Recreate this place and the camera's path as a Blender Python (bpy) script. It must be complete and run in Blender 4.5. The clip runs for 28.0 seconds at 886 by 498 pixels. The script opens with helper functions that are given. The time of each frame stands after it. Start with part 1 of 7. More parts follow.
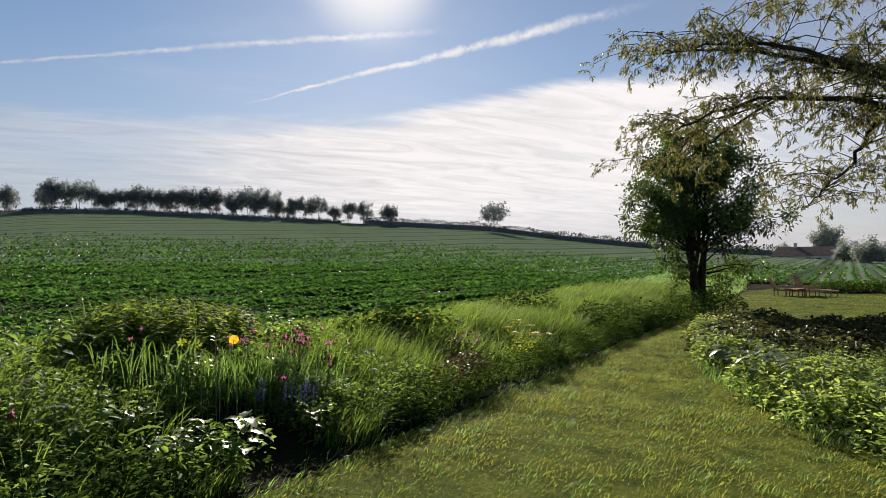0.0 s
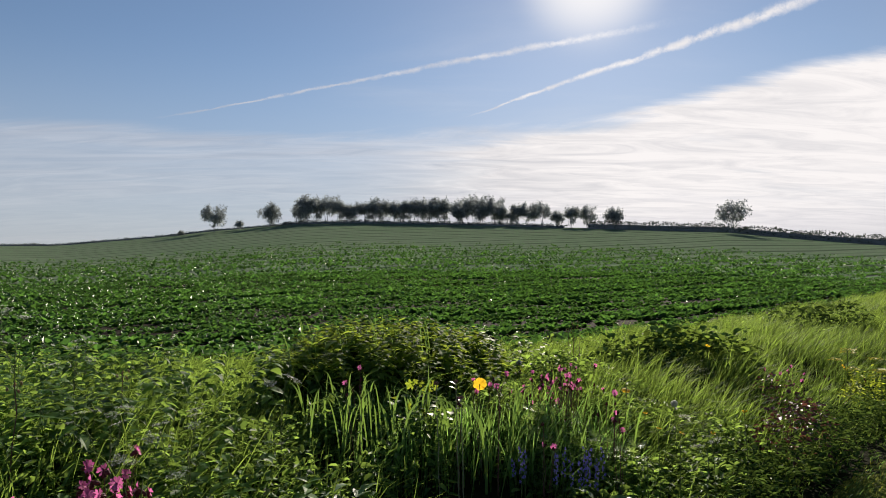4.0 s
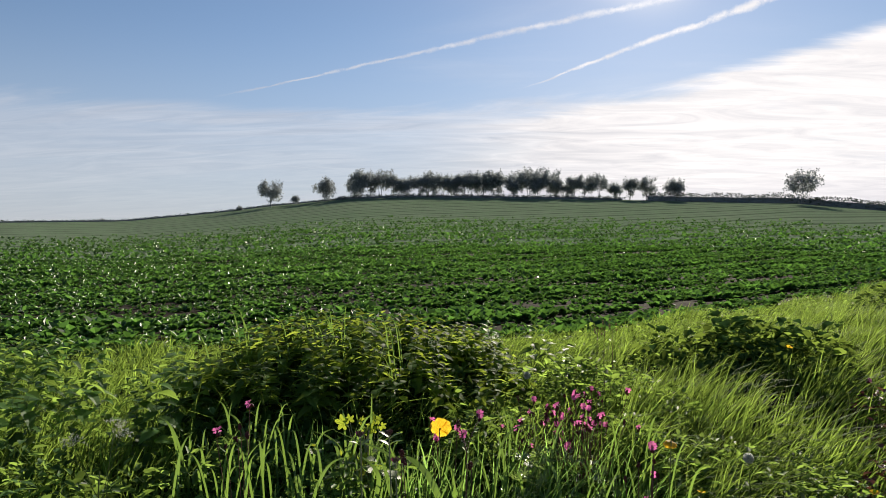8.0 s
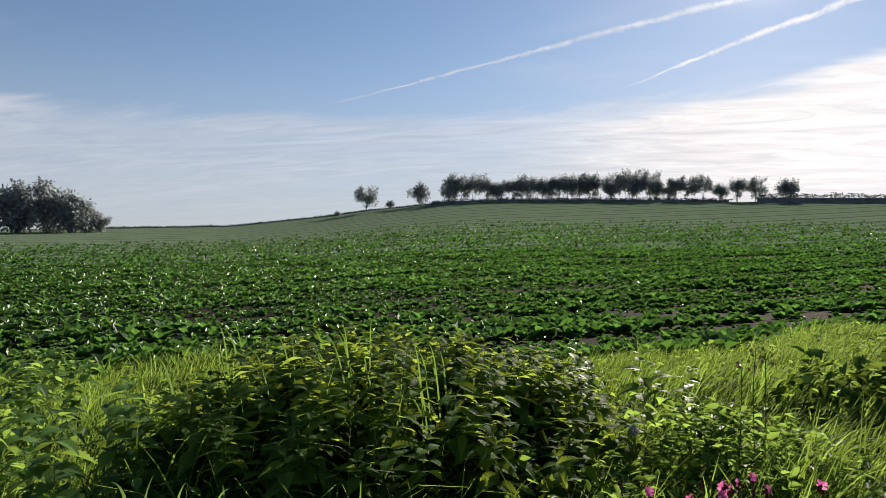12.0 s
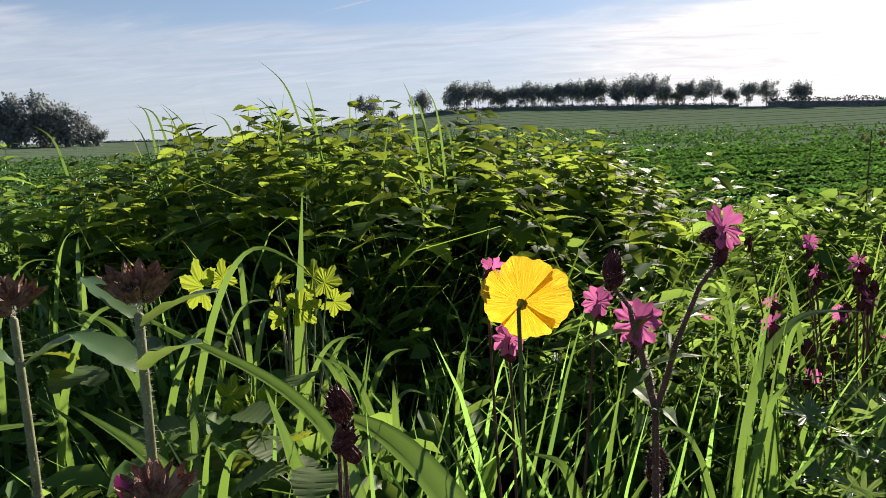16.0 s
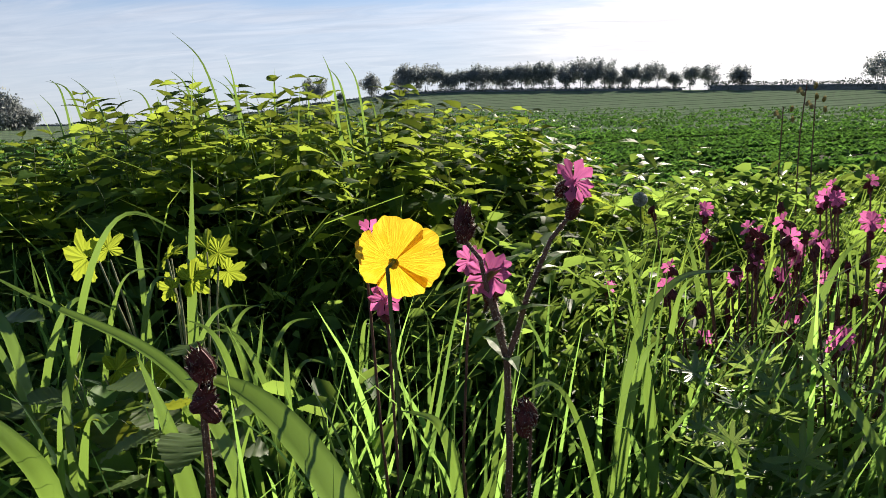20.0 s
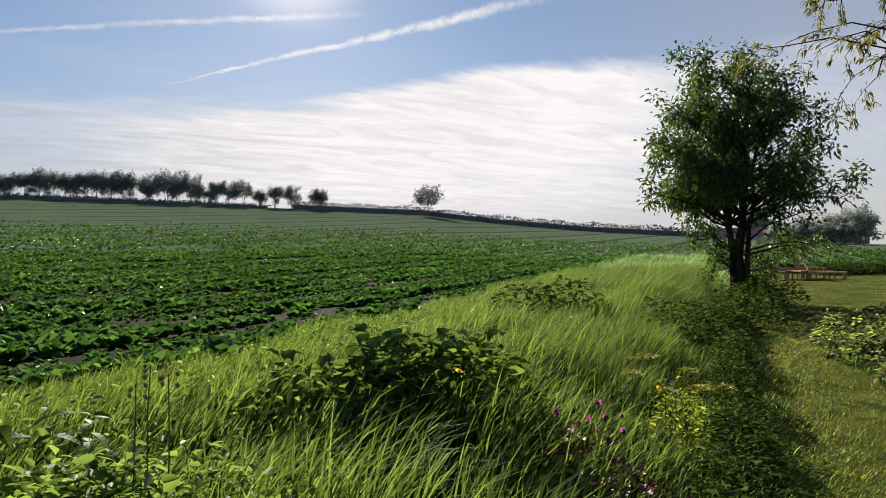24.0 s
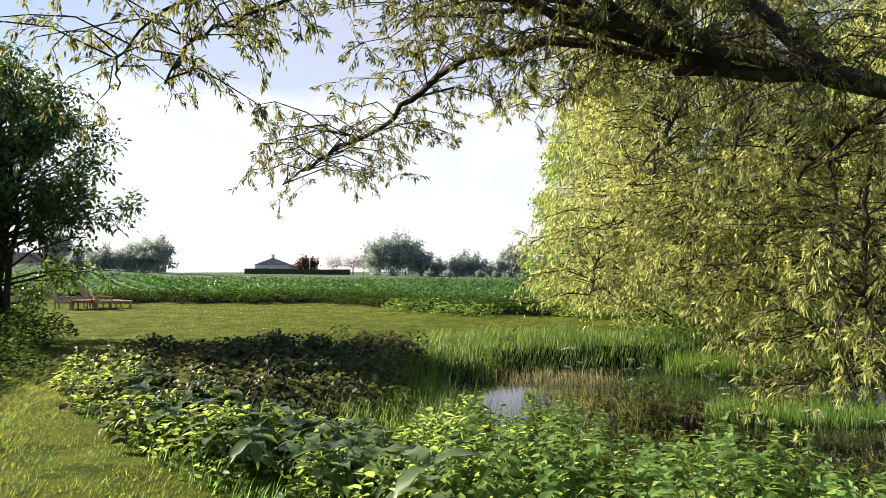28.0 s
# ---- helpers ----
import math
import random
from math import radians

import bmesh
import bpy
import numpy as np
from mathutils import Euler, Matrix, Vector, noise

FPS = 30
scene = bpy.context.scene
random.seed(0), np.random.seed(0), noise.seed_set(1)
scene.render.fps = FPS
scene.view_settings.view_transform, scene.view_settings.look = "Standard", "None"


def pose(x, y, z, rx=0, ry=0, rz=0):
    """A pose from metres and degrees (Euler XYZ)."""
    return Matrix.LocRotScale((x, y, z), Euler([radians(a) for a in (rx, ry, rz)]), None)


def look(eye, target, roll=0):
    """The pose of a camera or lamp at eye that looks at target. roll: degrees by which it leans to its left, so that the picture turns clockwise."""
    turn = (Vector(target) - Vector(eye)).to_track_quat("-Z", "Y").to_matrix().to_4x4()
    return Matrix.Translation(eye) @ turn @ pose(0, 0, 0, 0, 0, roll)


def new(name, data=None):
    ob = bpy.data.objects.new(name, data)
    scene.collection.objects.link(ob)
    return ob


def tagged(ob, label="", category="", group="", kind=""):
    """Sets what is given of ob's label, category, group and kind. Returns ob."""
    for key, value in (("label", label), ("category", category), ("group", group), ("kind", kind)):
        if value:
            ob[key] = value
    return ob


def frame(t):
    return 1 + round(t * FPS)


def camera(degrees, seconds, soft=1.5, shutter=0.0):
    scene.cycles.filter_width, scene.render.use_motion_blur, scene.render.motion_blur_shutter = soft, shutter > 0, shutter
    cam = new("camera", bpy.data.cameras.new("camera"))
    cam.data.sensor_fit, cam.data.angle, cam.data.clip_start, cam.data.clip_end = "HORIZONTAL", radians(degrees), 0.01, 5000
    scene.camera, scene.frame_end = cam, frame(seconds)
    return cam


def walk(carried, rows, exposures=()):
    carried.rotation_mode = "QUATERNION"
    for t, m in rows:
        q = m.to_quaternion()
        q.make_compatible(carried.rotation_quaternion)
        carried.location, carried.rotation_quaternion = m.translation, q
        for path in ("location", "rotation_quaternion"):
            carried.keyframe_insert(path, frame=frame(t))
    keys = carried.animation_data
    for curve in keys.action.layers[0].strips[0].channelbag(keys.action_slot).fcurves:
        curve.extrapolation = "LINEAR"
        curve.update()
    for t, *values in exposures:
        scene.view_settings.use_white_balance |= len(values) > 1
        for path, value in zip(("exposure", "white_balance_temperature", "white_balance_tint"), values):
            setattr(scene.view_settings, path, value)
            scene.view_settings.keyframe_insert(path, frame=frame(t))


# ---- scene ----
cam = camera(67.4, 28.0, 0.7)
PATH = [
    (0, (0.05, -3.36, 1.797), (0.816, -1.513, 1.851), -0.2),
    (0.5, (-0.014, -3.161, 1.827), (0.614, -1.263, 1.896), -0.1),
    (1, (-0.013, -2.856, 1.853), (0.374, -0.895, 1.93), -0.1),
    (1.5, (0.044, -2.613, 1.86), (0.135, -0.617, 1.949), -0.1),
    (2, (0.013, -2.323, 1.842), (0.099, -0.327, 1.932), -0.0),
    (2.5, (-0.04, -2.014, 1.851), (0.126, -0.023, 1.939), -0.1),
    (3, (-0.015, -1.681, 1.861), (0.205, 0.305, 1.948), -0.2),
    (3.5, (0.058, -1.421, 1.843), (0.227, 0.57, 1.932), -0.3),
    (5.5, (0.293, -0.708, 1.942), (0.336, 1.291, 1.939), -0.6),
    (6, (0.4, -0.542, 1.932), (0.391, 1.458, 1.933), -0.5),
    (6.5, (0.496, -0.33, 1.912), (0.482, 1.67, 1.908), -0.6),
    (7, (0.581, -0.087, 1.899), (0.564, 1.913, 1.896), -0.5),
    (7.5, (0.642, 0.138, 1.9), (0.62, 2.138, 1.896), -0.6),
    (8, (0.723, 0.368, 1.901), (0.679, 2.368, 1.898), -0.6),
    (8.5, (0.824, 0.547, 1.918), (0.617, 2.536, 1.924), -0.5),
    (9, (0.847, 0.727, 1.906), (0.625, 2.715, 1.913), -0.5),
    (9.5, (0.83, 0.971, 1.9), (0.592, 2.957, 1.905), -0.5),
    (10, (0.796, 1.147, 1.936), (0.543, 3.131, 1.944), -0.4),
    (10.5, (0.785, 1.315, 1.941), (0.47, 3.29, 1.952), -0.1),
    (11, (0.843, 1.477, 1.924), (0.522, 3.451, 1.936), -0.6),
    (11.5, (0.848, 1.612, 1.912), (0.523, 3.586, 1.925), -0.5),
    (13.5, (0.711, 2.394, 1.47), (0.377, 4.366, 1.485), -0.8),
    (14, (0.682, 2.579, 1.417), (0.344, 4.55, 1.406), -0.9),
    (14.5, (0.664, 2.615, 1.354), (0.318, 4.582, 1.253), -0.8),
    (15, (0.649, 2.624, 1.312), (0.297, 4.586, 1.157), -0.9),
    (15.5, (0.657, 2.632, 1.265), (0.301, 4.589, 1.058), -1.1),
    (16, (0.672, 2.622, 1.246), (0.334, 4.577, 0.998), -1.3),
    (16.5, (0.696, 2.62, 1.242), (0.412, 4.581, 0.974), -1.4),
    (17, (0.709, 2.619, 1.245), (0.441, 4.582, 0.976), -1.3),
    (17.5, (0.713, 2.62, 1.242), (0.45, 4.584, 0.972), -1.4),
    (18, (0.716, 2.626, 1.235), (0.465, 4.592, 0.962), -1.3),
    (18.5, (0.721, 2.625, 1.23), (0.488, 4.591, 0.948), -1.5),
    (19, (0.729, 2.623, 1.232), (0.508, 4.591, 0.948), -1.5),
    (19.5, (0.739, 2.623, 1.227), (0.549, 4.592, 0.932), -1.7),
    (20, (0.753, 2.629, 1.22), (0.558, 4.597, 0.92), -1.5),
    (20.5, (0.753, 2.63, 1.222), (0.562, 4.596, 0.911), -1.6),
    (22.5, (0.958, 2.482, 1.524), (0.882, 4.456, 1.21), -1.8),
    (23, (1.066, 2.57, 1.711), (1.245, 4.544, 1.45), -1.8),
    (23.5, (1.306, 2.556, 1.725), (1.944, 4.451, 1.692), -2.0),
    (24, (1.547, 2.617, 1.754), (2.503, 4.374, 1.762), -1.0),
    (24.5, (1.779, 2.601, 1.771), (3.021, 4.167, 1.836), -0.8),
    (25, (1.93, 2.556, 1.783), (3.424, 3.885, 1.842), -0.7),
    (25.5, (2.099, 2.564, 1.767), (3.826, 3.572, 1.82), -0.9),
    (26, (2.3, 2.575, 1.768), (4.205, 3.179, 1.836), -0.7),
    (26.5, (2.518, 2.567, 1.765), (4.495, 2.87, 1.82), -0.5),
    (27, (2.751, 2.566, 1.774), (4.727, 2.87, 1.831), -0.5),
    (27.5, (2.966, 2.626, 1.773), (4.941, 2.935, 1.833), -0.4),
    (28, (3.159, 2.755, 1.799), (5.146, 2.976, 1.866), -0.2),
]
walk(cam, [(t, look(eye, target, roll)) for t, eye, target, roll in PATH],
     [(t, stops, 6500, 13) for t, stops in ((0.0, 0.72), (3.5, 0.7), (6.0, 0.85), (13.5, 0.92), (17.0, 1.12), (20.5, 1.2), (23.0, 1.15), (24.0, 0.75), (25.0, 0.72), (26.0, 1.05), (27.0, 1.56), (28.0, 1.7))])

# ---- world, sun ----
SUN_AZ, SUN_EL = 16.5, 24.2
sun_dir = Vector((math.sin(radians(SUN_AZ)) * math.cos(radians(SUN_EL)), math.cos(radians(SUN_AZ)) * math.cos(radians(SUN_EL)), math.sin(radians(SUN_EL))))
sun = new("sun", bpy.data.lights.new("sun", "SUN"))
sun.data.energy, sun.data.angle, sun.data.color = 5.0, radians(0.5), (1.0, 0.91, 0.74)
sun.matrix_world = look(sun_dir * 60, (0, 0, 0))


class Nodes:
    """Small helper to chain shader nodes."""

    def __init__(self, tree):
        self.t = tree

    def n(self, kind, **kw):
        node = self.t.nodes.new(kind)
        for k, v in kw.items():
            if k == "op":
                node.operation = v
            elif k == "blend":
                node.data_type, node.blend_type = "RGBA", v
        return node

    def link(self, a, b):
        self.t.links.new(a, b)

    def math(self, op, a, b=0.0, c=None, clamp=False):
        node = self.n("ShaderNodeMath", op=op)
        node.use_clamp = clamp
        for i, v in enumerate((a, b) if c is None else (a, b, c)):
            if isinstance(v, (int, float)):
                node.inputs[i].default_value = v
            else:
                self.link(v, node.inputs[i])
        return node.outputs[0]

    def smooth(self, v, lo, hi):
        node = self.n("ShaderNodeMapRange")
        node.interpolation_type = "SMOOTHSTEP"
        self.link(v, node.inputs[0])
        for i, x in ((1, lo), (2, hi)):
            if isinstance(x, (int, float)):
                node.inputs[i].default_value = x
            else:
                self.link(x, node.inputs[i])
        return node.outputs[0]

    def mix(self, f, a, b, blend="MIX"):
        node = self.n("ShaderNodeMix", blend=blend)
        for i, v in ((0, f), (6, a), (7, b)):
            if isinstance(v, (int, float)):
                node.inputs[i].default_value = v
            elif isinstance(v, tuple):
                node.inputs[i].default_value = (*v, 1)
            else:
                self.link(v, node.inputs[i])
        return node.outputs[2]

    def noise(self, vec, scale, detail=3.0, rough=0.55, dist=0.0):
        node = self.n("ShaderNodeTexNoise")
        if vec is not None:
            self.link(vec, node.inputs["Vector"])
        node.inputs["Scale"].default_value, node.inputs["Detail"].default_value = scale, detail
        node.inputs["Roughness"].default_value, node.inputs["Distortion"].default_value = rough, dist
        return node.outputs[0]

    def dot(self, vec, d):
        node = self.n("ShaderNodeVectorMath", op="DOT_PRODUCT")
        self.link(vec, node.inputs[0])
        node.inputs[1].default_value = d
        return node.outputs["Value"]


def heading(az, el):
    a, e = radians(az), radians(el)
    return Vector((math.sin(a) * math.cos(e), math.cos(a) * math.cos(e), math.sin(e)))


world = bpy.data.worlds.new("sky")
scene.world = world
world.use_nodes = True
wt = world.node_tree
wt.nodes.clear()
N = Nodes(wt)
sky = N.n("ShaderNodeTexSky")
sky.sky_type = "NISHITA"
sky.sun_disc = False
sky.sun_elevation, sky.sun_rotation = radians(SUN_EL), radians(SUN_AZ)
sky.air_density, sky.dust_density, sky.ozone_density, sky.altitude = 1.0, 0.12, 2.5, 50
way = N.n("ShaderNodeTexCoord").outputs["Generated"]
sep = N.n("ShaderNodeSeparateXYZ")
N.link(way, sep.inputs[0])
sx, sy, sz = sep.outputs
# the flat sheet of high cloud, seen in perspective
lift = N.math("ADD", N.math("MAXIMUM", sz, 0.0), 0.10)
flat = N.n("ShaderNodeCombineXYZ")
N.link(N.math("DIVIDE", sx, lift), flat.inputs[0])
N.link(N.math("DIVIDE", sy, lift), flat.inputs[1])
turned = N.n("ShaderNodeMapping")
turned.inputs["Rotation"].default_value = (0, 0, radians(28))
turned.inputs["Scale"].default_value = (0.45, 1.5, 1)
N.link(flat.outputs[0], turned.inputs[0])
wisps = N.noise(turned.outputs[0], 0.9, 7.0, 0.62, 0.6)
ripple = N.noise(turned.outputs[0], 3.6, 5.0, 0.62, 1.2)
big = N.noise(flat.outputs[0], 0.35, 3.0, 0.5)
edge = N.math("ADD", N.math("MULTIPLY_ADD", N.smooth(sx, 0.18, 0.56), 0.060, 0.212), N.math("MULTIPLY", N.math("SUBTRACT", wisps, 0.5), 0.10))
sheet = N.smooth(sz, edge, N.math("SUBTRACT", edge, 0.035))
bright = N.math("MULTIPLY_ADD", N.smooth(sx, -0.12, 0.28), 0.74, 0.30)
fade_right = N.math("MULTIPLY_ADD", N.smooth(sx, 0.58, 0.86), -0.80, 1.0)
low = N.math("MULTIPLY_ADD", N.smooth(sz, 0.03, 0.15), 0.62, 0.38)
sheet = N.math("MULTIPLY", N.math("MULTIPLY", sheet, bright), N.math("MULTIPLY", low, fade_right))
sheet = N.math("MULTIPLY", sheet, N.math("MULTIPLY_ADD", N.math("SUBTRACT", wisps, 0.42), 2.2, 1.0), clamp=True)
high = N.math("MULTIPLY", N.smooth(N.math("MULTIPLY_ADD", big, 0.6, N.math("MULTIPLY", wisps, 0.4)), 0.50, 0.75), 0.34)
# the denser upper rim of the sheet
rim = N.math("MULTIPLY", N.smooth(sz, edge, N.math("SUBTRACT", edge, 0.022)), N.smooth(sz, N.math("SUBTRACT", edge, 0.120), N.math("SUBTRACT", edge, 0.030)))
sheet = N.math("MAXIMUM", sheet, N.math("MULTIPLY", N.math("MULTIPLY", rim, 0.55), N.math("MULTIPLY", fade_right, N.smooth(wisps, 0.25, 0.60))))
# the sheet thins out to clear sky away from the sun
toward = N.smooth(sy, -0.45, 0.05)
sheet, high = N.math("MULTIPLY", sheet, toward), N.math("MULTIPLY", N.math("MULTIPLY", high, toward), N.smooth(sz, 0.75, 0.40))


def contrail(a, b, width, lo, hi, ragged):
    """A vapour trail along the great circle through two headings."""
    n = a.cross(b).normalized()
    off = N.math("ABSOLUTE", N.math("ADD", N.dot(way, n), N.math("MULTIPLY", N.math("SUBTRACT", N.noise(way, 9.0, 5.0, 0.6), 0.5), ragged)))
    grow = N.math("MULTIPLY", N.math("MULTIPLY_ADD", N.smooth(sx, lo, hi), width, width * 0.35), N.math("MULTIPLY_ADD", N.noise(way, 34.0, 6.0, 0.7), 2.6, -0.4))
    line = N.math("SUBTRACT", 1.0, N.smooth(off, 0.0, grow))
    along = N.math("MULTIPLY", N.smooth(sx, lo - 0.03, lo + 0.08), N.math("SUBTRACT", 1.0, N.smooth(sx, hi - 0.06, hi + 0.10)))
    torn = N.smooth(N.noise(way, 40.0, 6.0, 0.7), 0.22, 0.60)
    return N.math("MULTIPLY", N.math("MULTIPLY", N.math("MULTIPLY", line, torn), along), N.smooth(sy, 0.0, 0.2))


trail_1 = contrail(heading(-17.6, 13.0), heading(12.0, 18.8), 0.0062, -0.32, 0.30, 0.014)
trail_2 = contrail(heading(7.5, 13.9), heading(30.0, 19.4), 0.0078, 0.10, 0.52, 0.018)
cover = N.math("MAXIMUM", N.math("MAXIMUM", sheet, high), N.math("MAXIMUM", N.math("MULTIPLY", trail_1, 0.7), N.math("MULTIPLY", trail_2, 0.95)), clamp=True)
glow = N.smooth(N.dot(way, sun_dir), 0.985, 1.0)
cloud_tone = N.mix(N.math("ADD", N.math("MULTIPLY", N.math("SUBTRACT", ripple, 0.5), 1.5), N.math("MULTIPLY_ADD", N.smooth(sx, -0.25, 0.45), 0.65, 0.25), clamp=True), (5.9, 6.1, 6.6), (11.6, 11.3, 11.0))
cloud_tone = N.mix(glow, cloud_tone, (13.0, 12.6, 12.0))
blue = N.mix(1.0, sky.outputs[0], (8.4, 8.7, 10.0), "DARKEN")
haze = N.math("MULTIPLY", N.math("SUBTRACT", 1.0, N.smooth(sz, -0.02, 0.34)), 0.80)
haze = N.math("MAXIMUM", haze, N.math("MULTIPLY", N.smooth(sx, 0.45, 0.95), 0.55))
haze = N.math("MULTIPLY", haze, N.math("MULTIPLY_ADD", toward, 0.6, 0.4))
veil = N.mix(haze, blue, N.mix(N.smooth(sx, -0.35, 0.35), (4.8, 5.2, 6.15), (6.2, 6.1, 6.55)))
aureole = N.math("POWER", N.smooth(N.dot(way, sun_dir), 0.9900, 1.0010), 2.6)
final = N.mix(aureole, N.mix(cover, veil, cloud_tone), (12.0, 11.9, 11.7))
back = N.n("ShaderNodeBackground")
back.inputs["Strength"].default_value = 0.050
N.link(final, back.inputs[0])
N.link(back.outputs[0], N.n("ShaderNodeOutputWorld").inputs[0])


# ---- materials ----
def material(name):
    m = bpy.data.materials.new(name)
    m.use_nodes = True
    m.node_tree.nodes.clear()
    k = Nodes(m.node_tree)
    out = k.n("ShaderNodeOutputMaterial")
    return m, k, out


def leaf_stuff(name, dark, light, glow_col, trans=0.4, rough=0.42, patch=0.8, spec=0.5, vein=0.0):
    """Leaf tissue: two greens varied leaf by leaf and in patches, gloss on top and light shining through."""
    m, k, out = material(name)
    geo = k.n("ShaderNodeNewGeometry")
    where = k.n("ShaderNodeTexCoord").outputs["Object"]
    f = k.math("ADD", k.math("MULTIPLY_ADD", geo.outputs["Random Per Island"], 0.80, -0.10), k.math("MULTIPLY", k.noise(where, patch, 2.0), 0.5), clamp=True)
    col = k.mix(f, dark, light)
    thru = k.mix(k.math("POWER", f, 1.5), tuple(c * 0.20 for c in glow_col), glow_col)
    if vein:
        v = k.noise(where, vein, 2.0)
        col = k.mix(k.math("MULTIPLY", v, 0.45), col, dark)
    p = k.n("ShaderNodeBsdfPrincipled")
    k.link(col, p.inputs["Base Color"])
    p.inputs["Roughness"].default_value = rough
    p.inputs["Specular IOR Level"].default_value = spec
    tr = k.n("ShaderNodeBsdfTranslucent")
    k.link(thru, tr.inputs[0])
    mixer = k.n("ShaderNodeMixShader")
    mixer.inputs[0].default_value = trans
    k.link(p.outputs[0], mixer.inputs[1])
    k.link(tr.outputs[0], mixer.inputs[2])
    k.link(mixer.outputs[0], out.inputs[0])
    return m


def solid(name, dark, light, scale, rough=0.8, bump=0.0, bump_scale=None, metal=0.0, spec=0.15):
    """An opaque surface with noise at two scales and fine relief."""
    m, k, out = material(name)
    where = k.n("ShaderNodeTexCoord").outputs["Object"]
    f = k.math("ADD", k.math("MULTIPLY", k.noise(where, scale, 4.0), 0.6), k.math("MULTIPLY", k.noise(where, scale * 9, 3.0), 0.4))
    col = k.mix(k.smooth(f, 0.32, 0.68), dark, light)
    p = k.n("ShaderNodeBsdfPrincipled")
    k.link(col, p.inputs["Base Color"])
    p.inputs["Roughness"].default_value, p.inputs["Metallic"].default_value = rough, metal
    p.inputs["Specular IOR Level"].default_value = spec
    if bump:
        b = k.n("ShaderNodeBump")
        b.inputs["Strength"].default_value, b.inputs["Distance"].default_value = bump, 0.03
        k.link(k.noise(where, bump_scale or scale * 6, 5.0), b.inputs["Height"])
        k.link(b.outputs[0], p.inputs["Normal"])
    k.link(p.outputs[0], out.inputs[0])
    return m


M_SOIL = solid("soil", (0.008, 0.007, 0.005), (0.032, 0.026, 0.018), 1.5, 0.95, 0.9, 14, spec=0.02)
M_TURF = solid("turf", (0.036, 0.058, 0.009), (0.125, 0.148, 0.026), 2.8, 0.95, 0.8, 60, spec=0.02)
M_HUMUS = solid("humus", (0.010, 0.011, 0.005), (0.022, 0.024, 0.010), 2.0, 0.95, 0.8, 20, spec=0.02)
M_BARK = solid("bark", (0.025, 0.018, 0.012), (0.075, 0.058, 0.042), 6.0, 0.9, 0.8, 40)
# bark of distant trees, paled: haze put into the colour
M_HAZY_BARK = solid("hazy_bark", (0.15, 0.16, 0.175), (0.21, 0.225, 0.24), 2.0, 0.9)
M_BARK_GREY = solid("grey_bark", (0.05, 0.045, 0.035), (0.14, 0.12, 0.10), 6.0, 0.9, 0.8, 40)
# light put into colour: brighter grass among the flowers, dimmer copy on the bank
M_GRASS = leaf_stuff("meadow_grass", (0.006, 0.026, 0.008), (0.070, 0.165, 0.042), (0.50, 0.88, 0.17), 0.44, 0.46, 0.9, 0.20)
M_GRASS_DIM = leaf_stuff("bank_grass", (0.006, 0.022, 0.006), (0.078, 0.152, 0.034), (0.53, 0.78, 0.12), 0.36, 0.55, 1.6, 0.02)
M_GRASS_DRY = leaf_stuff("dry_grass", (0.16, 0.13, 0.05), (0.30, 0.25, 0.11), (0.40, 0.33, 0.14), 0.3, 0.6, 0.9)
M_LAWN = leaf_stuff("mown_grass", (0.050, 0.084, 0.010), (0.215, 0.250, 0.044), (0.74, 0.80, 0.11), 0.42, 0.6, 2.2, 0.06)
M_BEET = leaf_stuff("beet_leaf", (0.005, 0.020, 0.006), (0.050, 0.130, 0.034), (0.23, 0.52, 0.08), 0.27, 0.46, 0.25, 0.34)
M_NETTLE = leaf_stuff("nettle_leaf", (0.006, 0.022, 0.007), (0.078, 0.146, 0.034), (0.74, 0.96, 0.11), 0.38, 0.60, 1.5, 0.02, 40)
M_WEED = leaf_stuff("weed_leaf", (0.007, 0.025, 0.008), (0.090, 0.175, 0.048), (0.60, 0.90, 0.15), 0.37, 0.50, 1.2, 0.05)
M_BROAD = leaf_stuff("broad_leaf", (0.018, 0.056, 0.020), (0.130, 0.225, 0.085), (0.60, 0.84, 0.17), 0.34, 0.40, 1.0, 0.35, 25)
# darker copy of the weed leaf, with shade put into its colour
M_SHADED_WEED = leaf_stuff("shaded_weed_leaf", (0.006, 0.020, 0.006), (0.042, 0.086, 0.026), (0.28, 0.44, 0.08), 0.20, 0.7, 1.2, 0.0)
M_DOCK = leaf_stuff("dock_leaf", (0.014, 0.044, 0.013), (0.066, 0.132, 0.040), (0.46, 0.66, 0.10), 0.32, 0.7, 1.0, 0.0, 25)
M_COVER = leaf_stuff("dark_cover_leaf", (0.016, 0.022, 0.009), (0.090, 0.096, 0.040), (0.30, 0.32, 0.09), 0.26, 0.5, 1.0, 0.12)
M_BLADE = leaf_stuff("broad_blade", (0.018, 0.066, 0.018), (0.074, 0.156, 0.044), (0.46, 0.74, 0.12), 0.36, 0.30, 3.0, 0.6, 90)
M_COMFREY = leaf_stuff("comfrey_leaf", (0.018, 0.046, 0.014), (0.165, 0.240, 0.088), (0.50, 0.66, 0.14), 0.28, 0.40, 2.5, 0.45, 14)
M_CUT = leaf_stuff("cranesbill_leaf", (0.020, 0.060, 0.022), (0.140, 0.235, 0.100), (0.60, 0.84, 0.18), 0.36, 0.36, 3.0, 0.45, 25)
M_CRINKLE = leaf_stuff("crinkled_leaf", (0.050, 0.095, 0.026), (0.110, 0.165, 0.050), (0.50, 0.58, 0.05), 0.40, 0.5, 12.0, 0.35, 50)
